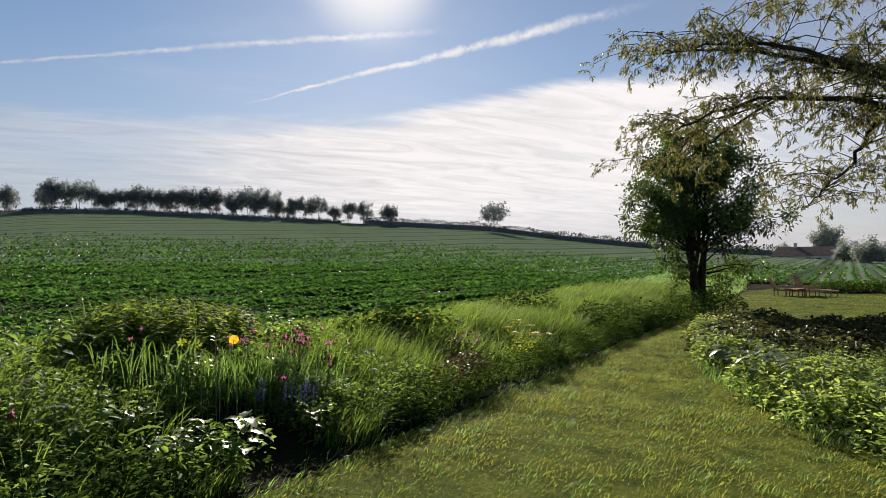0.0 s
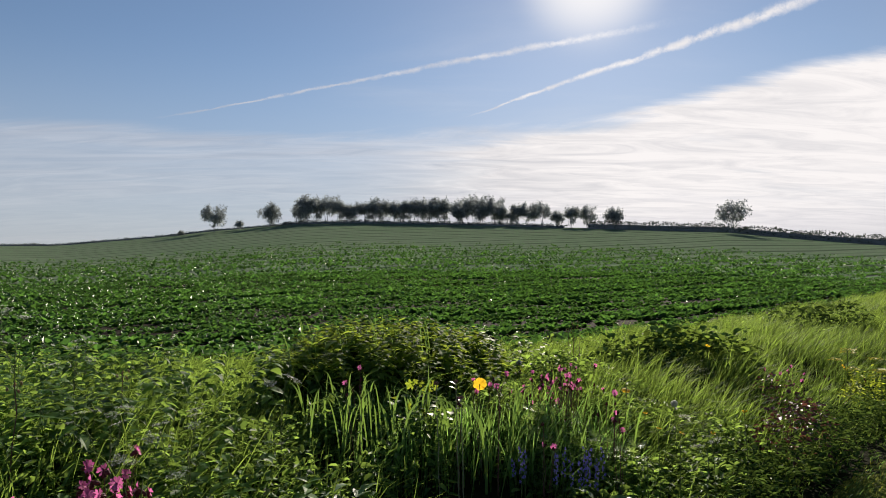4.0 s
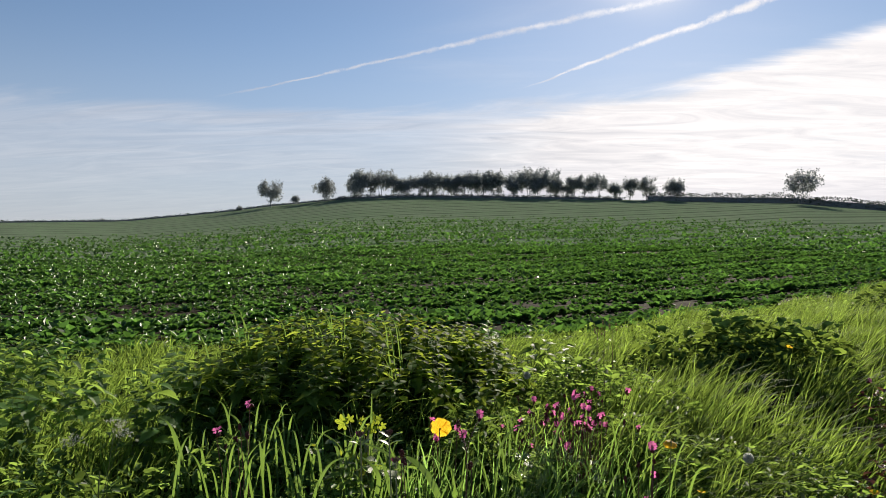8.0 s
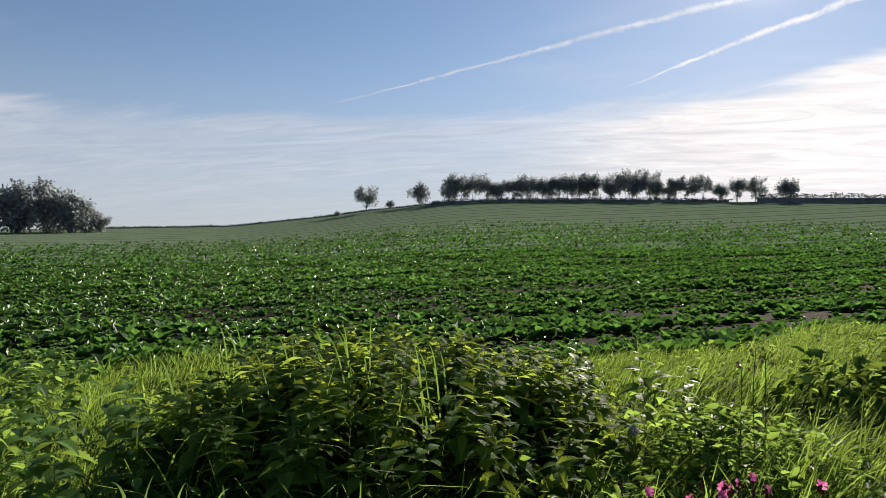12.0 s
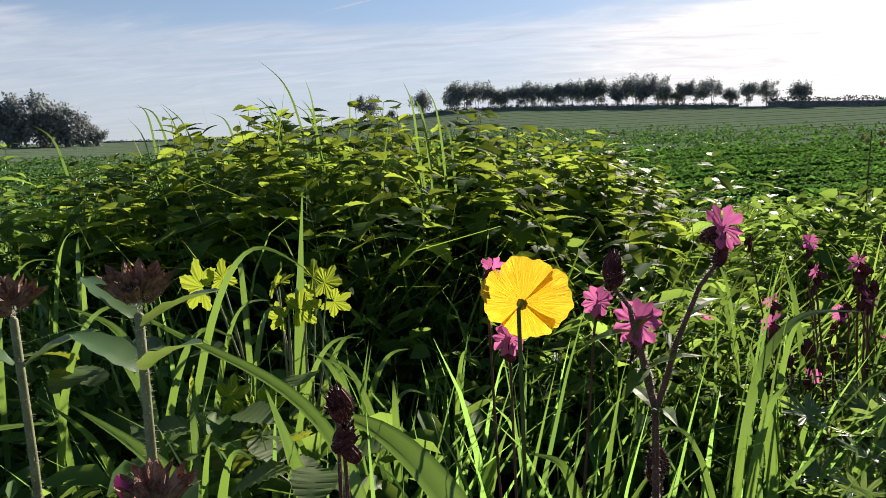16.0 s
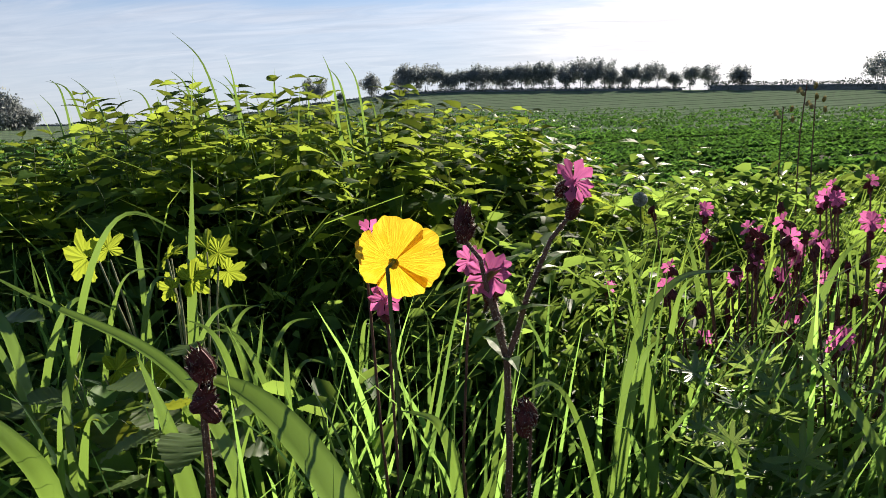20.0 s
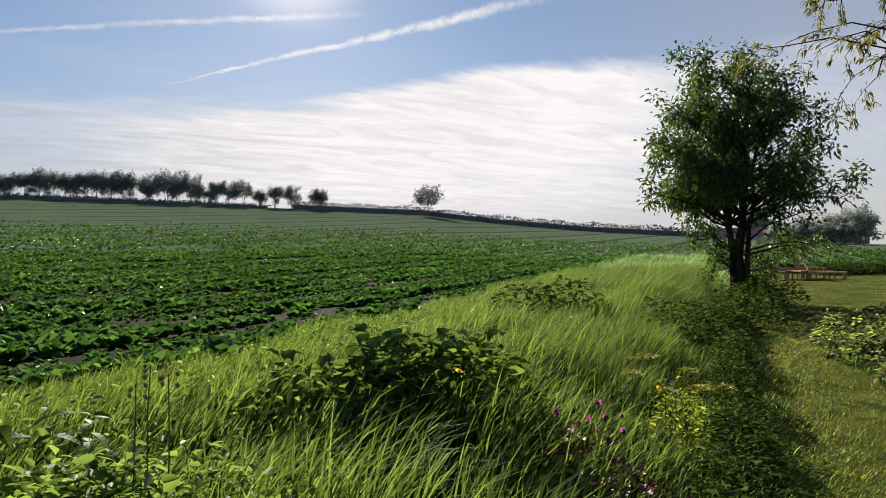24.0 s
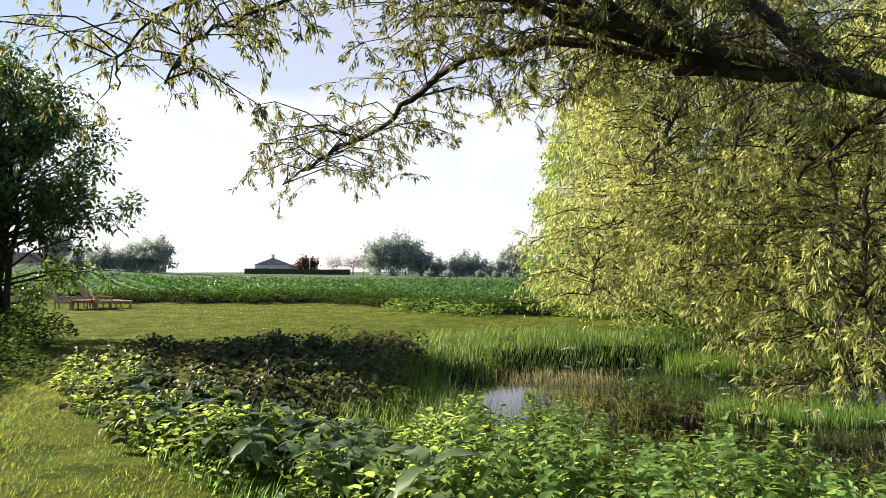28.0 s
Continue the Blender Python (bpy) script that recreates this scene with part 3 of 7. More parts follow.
# ---- trees ----
def tree_meshes(seed, tall, spread, low, stems, limbs, twigs, leaves, leaf_len, leaf_w, mat, bark, trunk_r, lump=0.25, clump=0.35, top_bias=0.0, split=0.12):
    """Wood and crown of a broadleaved tree rooted at the origin: stems, limbs to uneven points of the crown, twigs, leaf clusters."""
    r = np.random.default_rng(seed)
    wood, tips = [], []
    crown_h = tall - low
    heads = []
    for s in range(stems):
        q = 2 * math.pi * s / stems + r.uniform(-0.4, 0.4)
        lean = (0.0 if stems == 1 else 0.22) * spread
        end = np.array([math.cos(q) * lean, math.sin(q) * lean, low + crown_h * r.uniform(0.45, 0.75)])
        foot = np.array([math.cos(q), math.sin(q), 0]) * trunk_r * (0.0 if stems == 1 else 0.9)
        p = bent(foot - np.array([0, 0, 0.15]), end, 0, 8, 0.03 * tall / 5, r)
        wood.append(tube(p, np.linspace(trunk_r * (1.25 if stems == 1 else 0.8), trunk_r * 0.30, 8), 6 if tall > 6.6 else 8))
        heads.append(p)
    bumps = r.normal(size=(9, 3))
    bumps = unit(bumps)
    size = r.uniform(0.6, 1.25, 9)
    for i in range(limbs):
        d = rand_dirs(1, r)[0]
        d[2] = abs(d[2]) * 1.0 - 0.35 if r.random() < 0.75 else d[2]
        d = d / np.linalg.norm(d)
        grow = 1 + lump * float(np.max((bumps @ d) ** 7 * size) - 0.4)
        rad = (0.45 + 0.55 * r.random() ** 0.5) * grow
        goal = np.array([d[0] * spread * rad, d[1] * spread * rad, low + crown_h * (0.48 + top_bias) + d[2] * crown_h * 0.52 * rad])
        goal[2] = max(goal[2], low * 0.75)
        stem = heads[int(r.integers(len(heads)))]
        k = int(np.clip(r.integers(2, 7), 1, 6))
        frac = np.clip((goal[2] - stem[0][2]) / max(stem[-1][2] - stem[0][2], 0.1) * 0.75, split, 1)
        k = int(round(frac * 7))
        start = stem[k]
        p = bent(start, goal, 0.06 * spread, 6, 0.05 * spread / 3, r)
        ra = trunk_r * (0.34 - 0.02 * k)
        wood.append(tube(p, np.linspace(ra, ra * 0.22, 6), 5 if clump < 0.5 else 3, clump < 0.5))
        for j in range(twigs):
            at = p[int(r.integers(3, 6))]
            end = at + rand_dirs(1, r)[0] * clump * r.uniform(0.6, 1.6) + np.array([0, 0, 0.1 * clump])
            wood.append(tube(bent(at, end, 0.05 * clump, 4, 0.02, r), np.linspace(ra * 0.22, ra * 0.08, 4), 4 if clump < 0.5 else 3, False))
            tips.append(end)
            tips.append((at + end) / 2)
    tips = np.array(tips)
    n = len(tips) * leaves
    c = np.repeat(tips, leaves, 0)
    off = r.normal(0, clump * 0.42, (n, 3))
    base = c + off
    way = unit(off + r.normal(0, clump * 0.35, (n, 3)) + np.array([0, 0, -0.10 * clump]))
    norm = unit(r.normal(0, 0.6, (n, 3)) + np.array([0, 0, 1.0]))
    ll = leaf_len * r.uniform(0.6, 1.25, n)
    crown = leaf_cloud(base, way, norm, ll, ll * leaf_w, 0.2, 0.15)
    w = tri_mesh("trunk", *join(wood), bark, True)
    return w, tri_mesh("crown", *crown, mat)


def plant_tree(name, meshes, x, y, label, category="tree", group="", rz=0.0, scale=1.0, sink=0.0, flat=1.0):
    t = thing(name, label, category, group, (x, y, ground_z(x, y) - sink), rz)
    t.scale = (scale, scale, scale * flat)
    part("trunk", meshes[0], t)
    part("crown", meshes[1], t)
    return t


# the tree beside the path
near_tree = tree_meshes(23, 6.9, 2.55, 0.80, 6, 140, 6, 16, 0.14, 0.48, M_TREE, M_BARK, 0.11, 0.34, 0.25, -0.06)
plant_tree("garden_tree", near_tree, 16.8, 14.3, "dense dark green tree with several stems beside the lawn path", flat=1.05)

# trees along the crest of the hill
low_kinds = [tree_meshes(40 + i, t, s, 0.5, 3, 30, 2, 20, 0.66, 0.65, M_HAZY_LEAF, M_HAZY_BARK, 0.2, 0.35, 1.0) for i, (t, s) in enumerate([(7.6, 3.6), (6.0, 3.2)])]
far_kinds = [tree_meshes(30 + i, t, s, lo, st, 34, 2, 15, 0.60, 0.60, M_HAZY_LEAF, M_HAZY_BARK, 0.15, 0.34, 0.85)
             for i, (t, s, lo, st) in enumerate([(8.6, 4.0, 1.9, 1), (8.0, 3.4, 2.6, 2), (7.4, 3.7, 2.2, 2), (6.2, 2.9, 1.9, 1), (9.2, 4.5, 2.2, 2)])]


def crest_spot(az, dist):
    return 0.6 + dist * math.sin(radians(az)), 1.5 + dist * math.cos(radians(az))


r_crest = np.random.default_rng(5)
row = np.concatenate([np.linspace(-9.0, 11.8, 27), [13.1, 14.6, 16.2]])
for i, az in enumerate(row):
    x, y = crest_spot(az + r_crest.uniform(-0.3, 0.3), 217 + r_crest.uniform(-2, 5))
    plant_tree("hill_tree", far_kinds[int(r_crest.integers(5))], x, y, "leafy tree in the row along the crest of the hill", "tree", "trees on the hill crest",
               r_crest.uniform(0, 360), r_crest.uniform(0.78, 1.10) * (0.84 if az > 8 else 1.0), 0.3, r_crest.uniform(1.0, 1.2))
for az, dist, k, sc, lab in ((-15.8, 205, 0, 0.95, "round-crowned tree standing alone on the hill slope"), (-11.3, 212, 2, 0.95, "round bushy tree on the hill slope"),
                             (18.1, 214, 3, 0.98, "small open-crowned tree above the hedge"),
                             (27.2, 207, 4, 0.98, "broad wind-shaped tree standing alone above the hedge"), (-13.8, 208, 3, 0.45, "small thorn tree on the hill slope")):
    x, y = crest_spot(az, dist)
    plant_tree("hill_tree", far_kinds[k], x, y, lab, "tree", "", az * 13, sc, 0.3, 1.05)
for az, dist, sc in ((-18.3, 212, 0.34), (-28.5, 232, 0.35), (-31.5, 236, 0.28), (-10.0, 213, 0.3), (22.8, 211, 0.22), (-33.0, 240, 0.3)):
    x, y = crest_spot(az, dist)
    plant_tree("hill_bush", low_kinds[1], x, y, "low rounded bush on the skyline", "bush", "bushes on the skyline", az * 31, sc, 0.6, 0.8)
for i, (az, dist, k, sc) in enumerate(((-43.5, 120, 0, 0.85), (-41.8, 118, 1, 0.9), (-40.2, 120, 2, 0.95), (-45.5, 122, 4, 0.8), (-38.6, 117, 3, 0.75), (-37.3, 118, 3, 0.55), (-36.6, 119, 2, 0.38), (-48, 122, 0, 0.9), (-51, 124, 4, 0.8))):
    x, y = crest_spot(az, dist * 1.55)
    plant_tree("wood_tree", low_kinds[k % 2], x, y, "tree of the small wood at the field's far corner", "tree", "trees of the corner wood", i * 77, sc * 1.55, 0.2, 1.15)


# ---- crop plants in the field ----
def in_field(x, y):
    a, d = along(x, y), across(x, y)
    return ((d > field_edge(a) + 0.15) | (x > garden_end(y) + 1.5))


ROW_U, ROW_N = (0.809, 0.588), (-0.588, 0.809)


def crop(name, rmin, rmax, row_gap, step, size, leaves, seed, label, cone, cloud):
    """Beet plants in straight drilled rows across the field, a wider gap after every sixth row."""
    r = np.random.default_rng(seed)
    d = np.arange(-rmax - 5, rmax + 10, row_gap)
    a = np.arange(-rmax, rmax + 10, step)
    D, A = np.meshgrid(d, a, indexing="ij")
    vigour = np.repeat(r.uniform(0.72, 1.22, len(d))[:, None], len(a), 1)
    vigour = np.where(D % 3.0 < 0.40, 0.52, vigour) if row_gap < 0.9 else np.where(D % 6.0 < 0.9, 0.5, vigour)
    D = D + r.normal(0, 0.03, D.shape) + 0.10 * np.sin(A * 0.11)
    A = A + r.uniform(-0.4, 0.4, A.shape) * step
    x = BANK_O[0] + A * ROW_U[0] + D * ROW_N[0]
    y = BANK_O[1] + A * ROW_U[1] + D * ROW_N[1]
    dist, c = np.hypot(x - 1.5, y - 2.0), np.degrees(np.arctan2(x - 0.6, y + 2.0))
    # wheel tracks left bare, and bare strips standing in for a fold's shade
    bare_strip = np.zeros(D.shape, dtype=bool)
    for mid, half in ((15.2, 0.25), (22.0, 0.26), (40.3, 0.6), (57.0, 0.6), (58.8, 0.6), (76.0, 0.9), (95.0, 1.0)):
        bare_strip = bare_strip | (np.abs((x - BANK_O[0]) * -0.12 + (y - BANK_O[1]) * 0.993 - mid) < half)
    patchy = 0.06 + 0.10 * (lump(x, y, 0.23) > 0.45)
    keep = (dist > rmin) & (dist <= rmax) & in_field(x, y) & ~bare_strip & (c > cone[0]) & (c < cone[1]) & (r.random(x.shape) > patchy + np.clip((dist - 60) / 65, 0, 0.95))
    x, y, vigour, dist = x[keep], y[keep], vigour[keep], dist[keep]
    n = len(x)
    base = np.repeat(np.stack([x, y, height(x, y) - 0.01], 1), leaves, 0)
    m = n * leaves
    q = r.uniform(0, 2 * math.pi, m)
    up = r.uniform(0.25, 2.2, m)
    way = np.stack([np.cos(q), np.sin(q), up], 1)
    norm = np.stack([-np.cos(q) * up, -np.sin(q) * up, np.ones(m)], 1) + r.normal(0, 0.3, (m, 3))
    grow = size * vigour * r.uniform(0.7, 1.2, n) * (0.9 + 0.25 * lump(x, y, 0.3))
    sz = np.repeat(grow, leaves) * r.uniform(0.7, 1.15, m)
    me = tri_mesh(name, *cloud(base, way, norm, sz, sz * 0.56, 0.16, 0.24), M_BEET)
    return tagged(new(name, me), label, "crop", kind="stuff")


def lump(x, y, f=1.0):
    return np.sin(x * 1.9 * f + 1.3 * np.sin(y * 1.1 * f)) * np.sin(y * 2.3 * f + 0.8 * np.sin(x * 1.7 * f + 2))


crop("near_crop", 0, 24, 0.5, 0.20, 0.30, 11, 1, "leafy green beet plants in rows on dark soil", (-48, 110), round_cloud)
crop("middle_crop", 24, 50, 0.5, 0.25, 0.35, 8, 2, "rows of leafy green beet plants in the middle of the field", (-46, 100), leaf_cloud)
crop("distant_crop", 50, 125, 1.0, 0.5, 0.46, 4, 3, "far rows of green beet plants on the slope", (-45, 98), leaf_cloud)


# ---- bank grass ----
def scatter(x0, x1, y0, y1, per_m2, seed, keep):
    r = np.random.default_rng(seed)
    n = int((x1 - x0) * (y1 - y0) * per_m2)
    x, y = r.uniform(x0, x1, n), r.uniform(y0, y1, n)
    k = keep(x, y)
    x, y = x[k], y[k]
    return np.stack([x, y, height(x, y) - 0.01], 1), r


NETTLE_BED = (0.02, 5.05, 1.12, 1.10)


def nettle_gap(x, y):
    return np.hypot((x - NETTLE_BED[0]) / NETTLE_BED[2], (y - NETTLE_BED[1]) / NETTLE_BED[3])


def in_bank(x, y):
    a, d = along(x, y), across(x, y)
    return (d > 0.32 + 0.14 * np.sin(a * 3.1) + 0.08 * np.sin(a * 7.7)) & (d < field_edge(a) + 0.1) & (a < 60)


def clear_of_lens(x, y):
    """Keeps tall blades off the spot where the walker crouches."""
    return np.hypot(x - 0.70, y - 2.55) > 0.60


def meadow(name, region, per_m2, hmin, hmax, width, segs, seed, keep, label, lean=(0.15, 0.5), curl=(0.1, 0.7), mat=None, wind=-0.6, cat="grass"):
    base, r = scatter(*region, per_m2, seed, keep)
    n = len(base)
    x, y = base[:, 0], base[:, 1]
    h = r.uniform(hmin, hmax, n) * (0.88 + 0.34 * lump(x, y) + 0.14 * lump(x, y, 2.7))
    if mat in (None, M_GRASS_DIM):
        d = across(x, y)
        h = h * (0.92 + 0.08 * sstep(d, 0.35, 0.80)) * (1 + 0.34 * sstep(d, 0.7, 1.1) * (1 - sstep(d, 1.9, 3.0)))
    direct = wind + 0.7 * lump(x, y, 0.5) + r.normal(0, 0.75, n)
    v, f = blades(base, h, width * r.uniform(0.6, 1.3, n), r.uniform(0, math.pi, n), direct, r.uniform(*lean, n), r.uniform(*curl, n), segs)
    return tagged(new(name, tri_mesh(name, v, f, mat or M_GRASS)), label, cat, kind="stuff")


def tussock(x, y):
    """Leaves dark gaps between the tussocks."""
    return lump(x, y, 2.1) + 0.7 * lump(x, y, 4.9) > -0.62


def speck(x, y):
    """An even scatter of numbers from 0 to 1."""
    return np.abs(np.sin(x * 129.898 + y * 782.33) * 43758.5453) % 1.0


def flower_patch(x, y):
    return (x > -0.2) & (x < 1.75) & (y > 2.9) & (y < 3.95)


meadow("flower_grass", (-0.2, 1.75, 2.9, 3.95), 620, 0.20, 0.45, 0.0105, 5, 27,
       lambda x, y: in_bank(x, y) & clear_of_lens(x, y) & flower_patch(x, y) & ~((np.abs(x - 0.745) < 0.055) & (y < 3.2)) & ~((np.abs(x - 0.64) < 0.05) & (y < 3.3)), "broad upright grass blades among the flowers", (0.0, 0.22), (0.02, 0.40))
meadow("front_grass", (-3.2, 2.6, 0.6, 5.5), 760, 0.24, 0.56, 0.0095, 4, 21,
       lambda x, y: in_bank(x, y) & clear_of_lens(x, y) & (nettle_gap(x, y) > 0.75) & ~flower_patch(x, y) & ~((x < 0.2) & (across(x, y) < 2.2) & (speck(x, y) < 0.55)), "long green meadow grass on the bank", (0.02, 0.40), (0.05, 0.7), M_GRASS_DIM)
meadow("nettle_grass", (-1.4, 1.3, 3.7, 6.2), 110, 0.50, 0.86, 0.010, 5, 26, lambda x, y: (nettle_gap(x, y) < 1.08) & ((nettle_gap(x, y) > 0.8) | (x < 0.3)), "tall grass blades growing through the nettles", (0.05, 0.35), (0.1, 0.8), M_REED)
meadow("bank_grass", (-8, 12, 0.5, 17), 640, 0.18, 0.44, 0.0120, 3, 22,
       lambda x, y: in_bank(x, y) & tussock(x, y) & ~((x < 2.6) & (x > -3.2) & (y < 5.5)) & (nettle_gap(x, y) > 0.85), "wind-combed long grass along the bank", (0.05, 0.45), (0.05, 0.7), M_GRASS_DIM)
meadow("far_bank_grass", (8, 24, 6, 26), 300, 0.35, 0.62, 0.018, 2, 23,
       lambda x, y: in_bank(x, y) & ((x >= 12) | (y >= 17)), "long grass around the garden tree", (0.1, 0.5), (0.1, 0.7), M_GRASS_DIM)
meadow("distant_bank_grass", (24, 42, 14, 40), 60, 0.35, 0.6, 0.03, 2, 24, in_bank, "long grass on the bank beyond the tree")


# ---- lawn ----
def on_lawn(x, y):
    a, d = along(x, y), across(x, y)
    return (x < garden_end(y) - 0.3) & (d < 0.08) & (pond_gap(x, y) > 1.25) & ~in_beds(x, y)


def bed_edge(y):
    """x of the lawn path's right-hand edge, where the planted bed begins."""
    return np.interp(y, [-6, 1.4, 2.7, 4.3, 5.4, 6.8, 8.4, 9.2], [5.0, 6.3, 7.1, 7.9, 8.5, 9.6, 11.2, 12.6])


def in_beds(x, y):
    far = np.interp(y, [-6, 3, 6, 8, 9.5], [10.5, 20.0, 18.5, 16.0, 13.0])
    return (y < 9.3) & (x > bed_edge(y)) & (x < far)


meadow("lawn_grass", (-1, 12.5, -3, 10.5), 1250, 0.026, 0.070, 0.0075, 2, 31, lambda x, y: on_lawn(x, y) & (across(x, y) > -5.5) & (lump(x, y, 2.2) + 0.6 * lump(x, y, 5.0) > -1.5 + 1.4 * speck(x, y)), "short mown lawn grass with yellowish patches",
       (0.1, 0.7), (0.1, 0.6), M_LAWN, cat="lawn")
meadow("lawn_tufts", (-1, 12.5, -3, 10.5), 420, 0.06, 0.13, 0.007, 3, 33, lambda x, y: on_lawn(x, y) & (across(x, y) > -5.5) & (lump(x, y, 3.1) > 0.1 + 0.9 * speck(x, y)), "darker tufts of longer grass in the lawn",
       (0.1, 0.6), (0.1, 0.8), M_GRASS, cat="lawn")
meadow("lawn_litter", (-1, 12.5, -3, 10.5), 45, 0.02, 0.05, 0.014, 2, 34, lambda x, y: on_lawn(x, y) & (across(x, y) > -5.5), "dry pale bits of leaf lying in the lawn",
       (0.8, 1.4), (0.1, 0.6), M_GRASS_DRY, cat="leaf litter")
meadow("bank_foot_grass", (-1, 12.5, -3, 12), 120, 0.06, 0.20, 0.008, 3, 35, lambda x, y: (np.abs(across(x, y) - 0.12) < 0.30) & (x < 12.5) & (lump(x, y, 3.3) > -0.5), "uneven grass fringe at the foot of the bank",
       (0.1, 0.6), (0.1, 0.7), M_GRASS)
meadow("far_lawn_grass", (10, 36, -6, 24), 110, 0.02, 0.05, 0.014, 2, 32, lambda x, y: on_lawn(x, y) & ((x > 12.5) | (y > 10.5)), "sunlit mown lawn beyond the tree",
       (0.1, 0.6), (0.1, 0.5), M_LAWN, cat="lawn")


# ---- plants on the bank ----
TOOTHED = (0.10, 0.55, 0.82, 0.95, 1.0, 0.97, 0.92, 0.84, 0.74, 0.62, 0.50, 0.38, 0.26, 0.14, 0.02)
OVAL = (0.12, 0.55, 0.85, 1.0, 0.98, 0.85, 0.6, 0.28, 0.03)


def lie(x, y, z, rz, tilt, roll=0.0):
    return pose(x, y, z, 0, 0, rz) @ pose(0, 0, 0, tilt, roll, 0)


def nettle_kind(seed):
    """Stem and toothed opposite leaves of one nettle about one metre tall."""
    r = np.random.default_rng(seed)
    top = np.array([r.uniform(-0.10, 0.10), r.uniform(-0.10, 0.10), 1.0])
    line = bent((0, 0, -0.05), top, 0, 9, 0.012, r)
    stem = tri_mesh("stem", *tube(line, np.linspace(0.003, 0.001, 9), 5), M_STEM, True)
    leaves = []
    for i in range(12):
        t = 0.24 + 0.76 * (i / 11) ** 0.8
        p = line[0] * (1 - t) + line[-1] * t
        grow = 1.0 if i < 7 else 1.0 - (i - 7) * 0.15
        for side in (0, 180):
            rz = i * 90 + side + r.uniform(-18, 18)
            ln = 0.165 * grow * r.uniform(0.8, 1.2)
            leaf = outline_leaf(TOOTHED, ln, ln * 0.54, 0.38, 0.22, 0.11)
            leaves.append(placed(leaf, lie(*p, rz, (2 if i < 8 else 10 + 9 * (i - 8)) + r.uniform(-24, 14), r.uniform(-20, 20))))
    return stem, tri_mesh("leaves", *join(leaves), M_NETTLE)


nettles = [nettle_kind(60 + i) for i in range(5)]
r_net = np.random.default_rng(8)


def nettle(x, y, tall, label, group, tilt=0.0):
    k = nettles[int(r_net.integers(5))]
    t = thing("nettle", label, "nettle", group)
    t.matrix_basis = pose(x, y, ground_z(x, y), r_net.normal(0, 6) + tilt, r_net.normal(0, 6), r_net.uniform(0, 360))
    s = tall * r_net.uniform(0.9, 1.08)
    t.scale = (min(s * 1.15, 1.1), min(s * 1.15, 1.1), s)
    part("stem", k[0], t)
    part("leaves", k[1], t)


NETTLE_HEART = [(NETTLE_BED[0] + 0.85 * math.cos(q) * m, NETTLE_BED[1] + 0.05 + 0.80 * math.sin(q) * m) for q, m in zip(r_net.uniform(0, 6.28, 26), r_net.random(26) ** 0.5)]


def nettle_mass(name, spots, tall, label, mat):
    """Nettles too many to tell apart, as one piece of growth."""
    pieces = [[], []]
    for x, y in spots:
        k = nettles[int(r_net.integers(5))]
        q, s_ = r_net.uniform(0, 6.28), tall * r_net.uniform(0.85, 1.1)
        turn_ = np.array(Euler((r_net.normal(0, 0.1), r_net.normal(0, 0.1), q)).to_matrix())
        for me, store in zip(k, pieces):
            v = np.zeros(len(me.vertices) * 3)
            me.vertices.foreach_get("co", v)
            f = np.zeros(len(me.polygons) * 3, dtype=np.int32)
            me.polygons.foreach_get("vertices", f)
            v = v.reshape(-1, 3) * (min(s_ * 1.15, 1.1), min(s_ * 1.15, 1.1), s_)
            store.append((v @ turn_.T + (x, y, ground_z(x, y)), f.reshape(-1, 3)))
    ob = thing(name, label, "nettles", kind="stuff")
    part("stems", tri_mesh("stems", *join(pieces[0]), M_STEM), ob)
    part("leaves", tri_mesh("leaves", *join(pieces[1]), mat), ob)
    return ob


count = 0
while count < 280:
    q, m = r_net.uniform(0, 2 * math.pi), r_net.random() ** 0.5
    x, y = NETTLE_BED[0] + NETTLE_BED[2] * m * math.cos(q), NETTLE_BED[1] + NETTLE_BED[3] * m * math.sin(q)
    nettle(x, y, 0.80 - 0.26 * m ** 2.2, "stinging nettle with toothed green leaves in the tall clump", "nettles of the tall clump")
    count += 1
for x0, y0, sx_, sy_, num, tall in ((-1.9, 2.7, 0.6, 0.5, 34, 0.62), (-2.9, 3.4, 0.9, 0.6, 40, 0.62), (-0.9, 2.2, 0.5, 0.3, 22, 0.55), (-3.0, 5.6, 0.9, 0.8, 26, 0.62), (-4.6, 7.2, 1.0, 0.9, 24, 0.6), (-1.2, 4.1, 0.5, 0.4, 16, 0.66), (0.9, 5.6, 0.4, 0.4, 10, 0.66)):
    nettle_mass("nettle_patch", [(r_net.normal(x0, sx_ * 0.6), r_net.normal(y0, sy_ * 0.6)) for i in range(num)], tall, "patch of young nettles among the long grass", M_WEED)


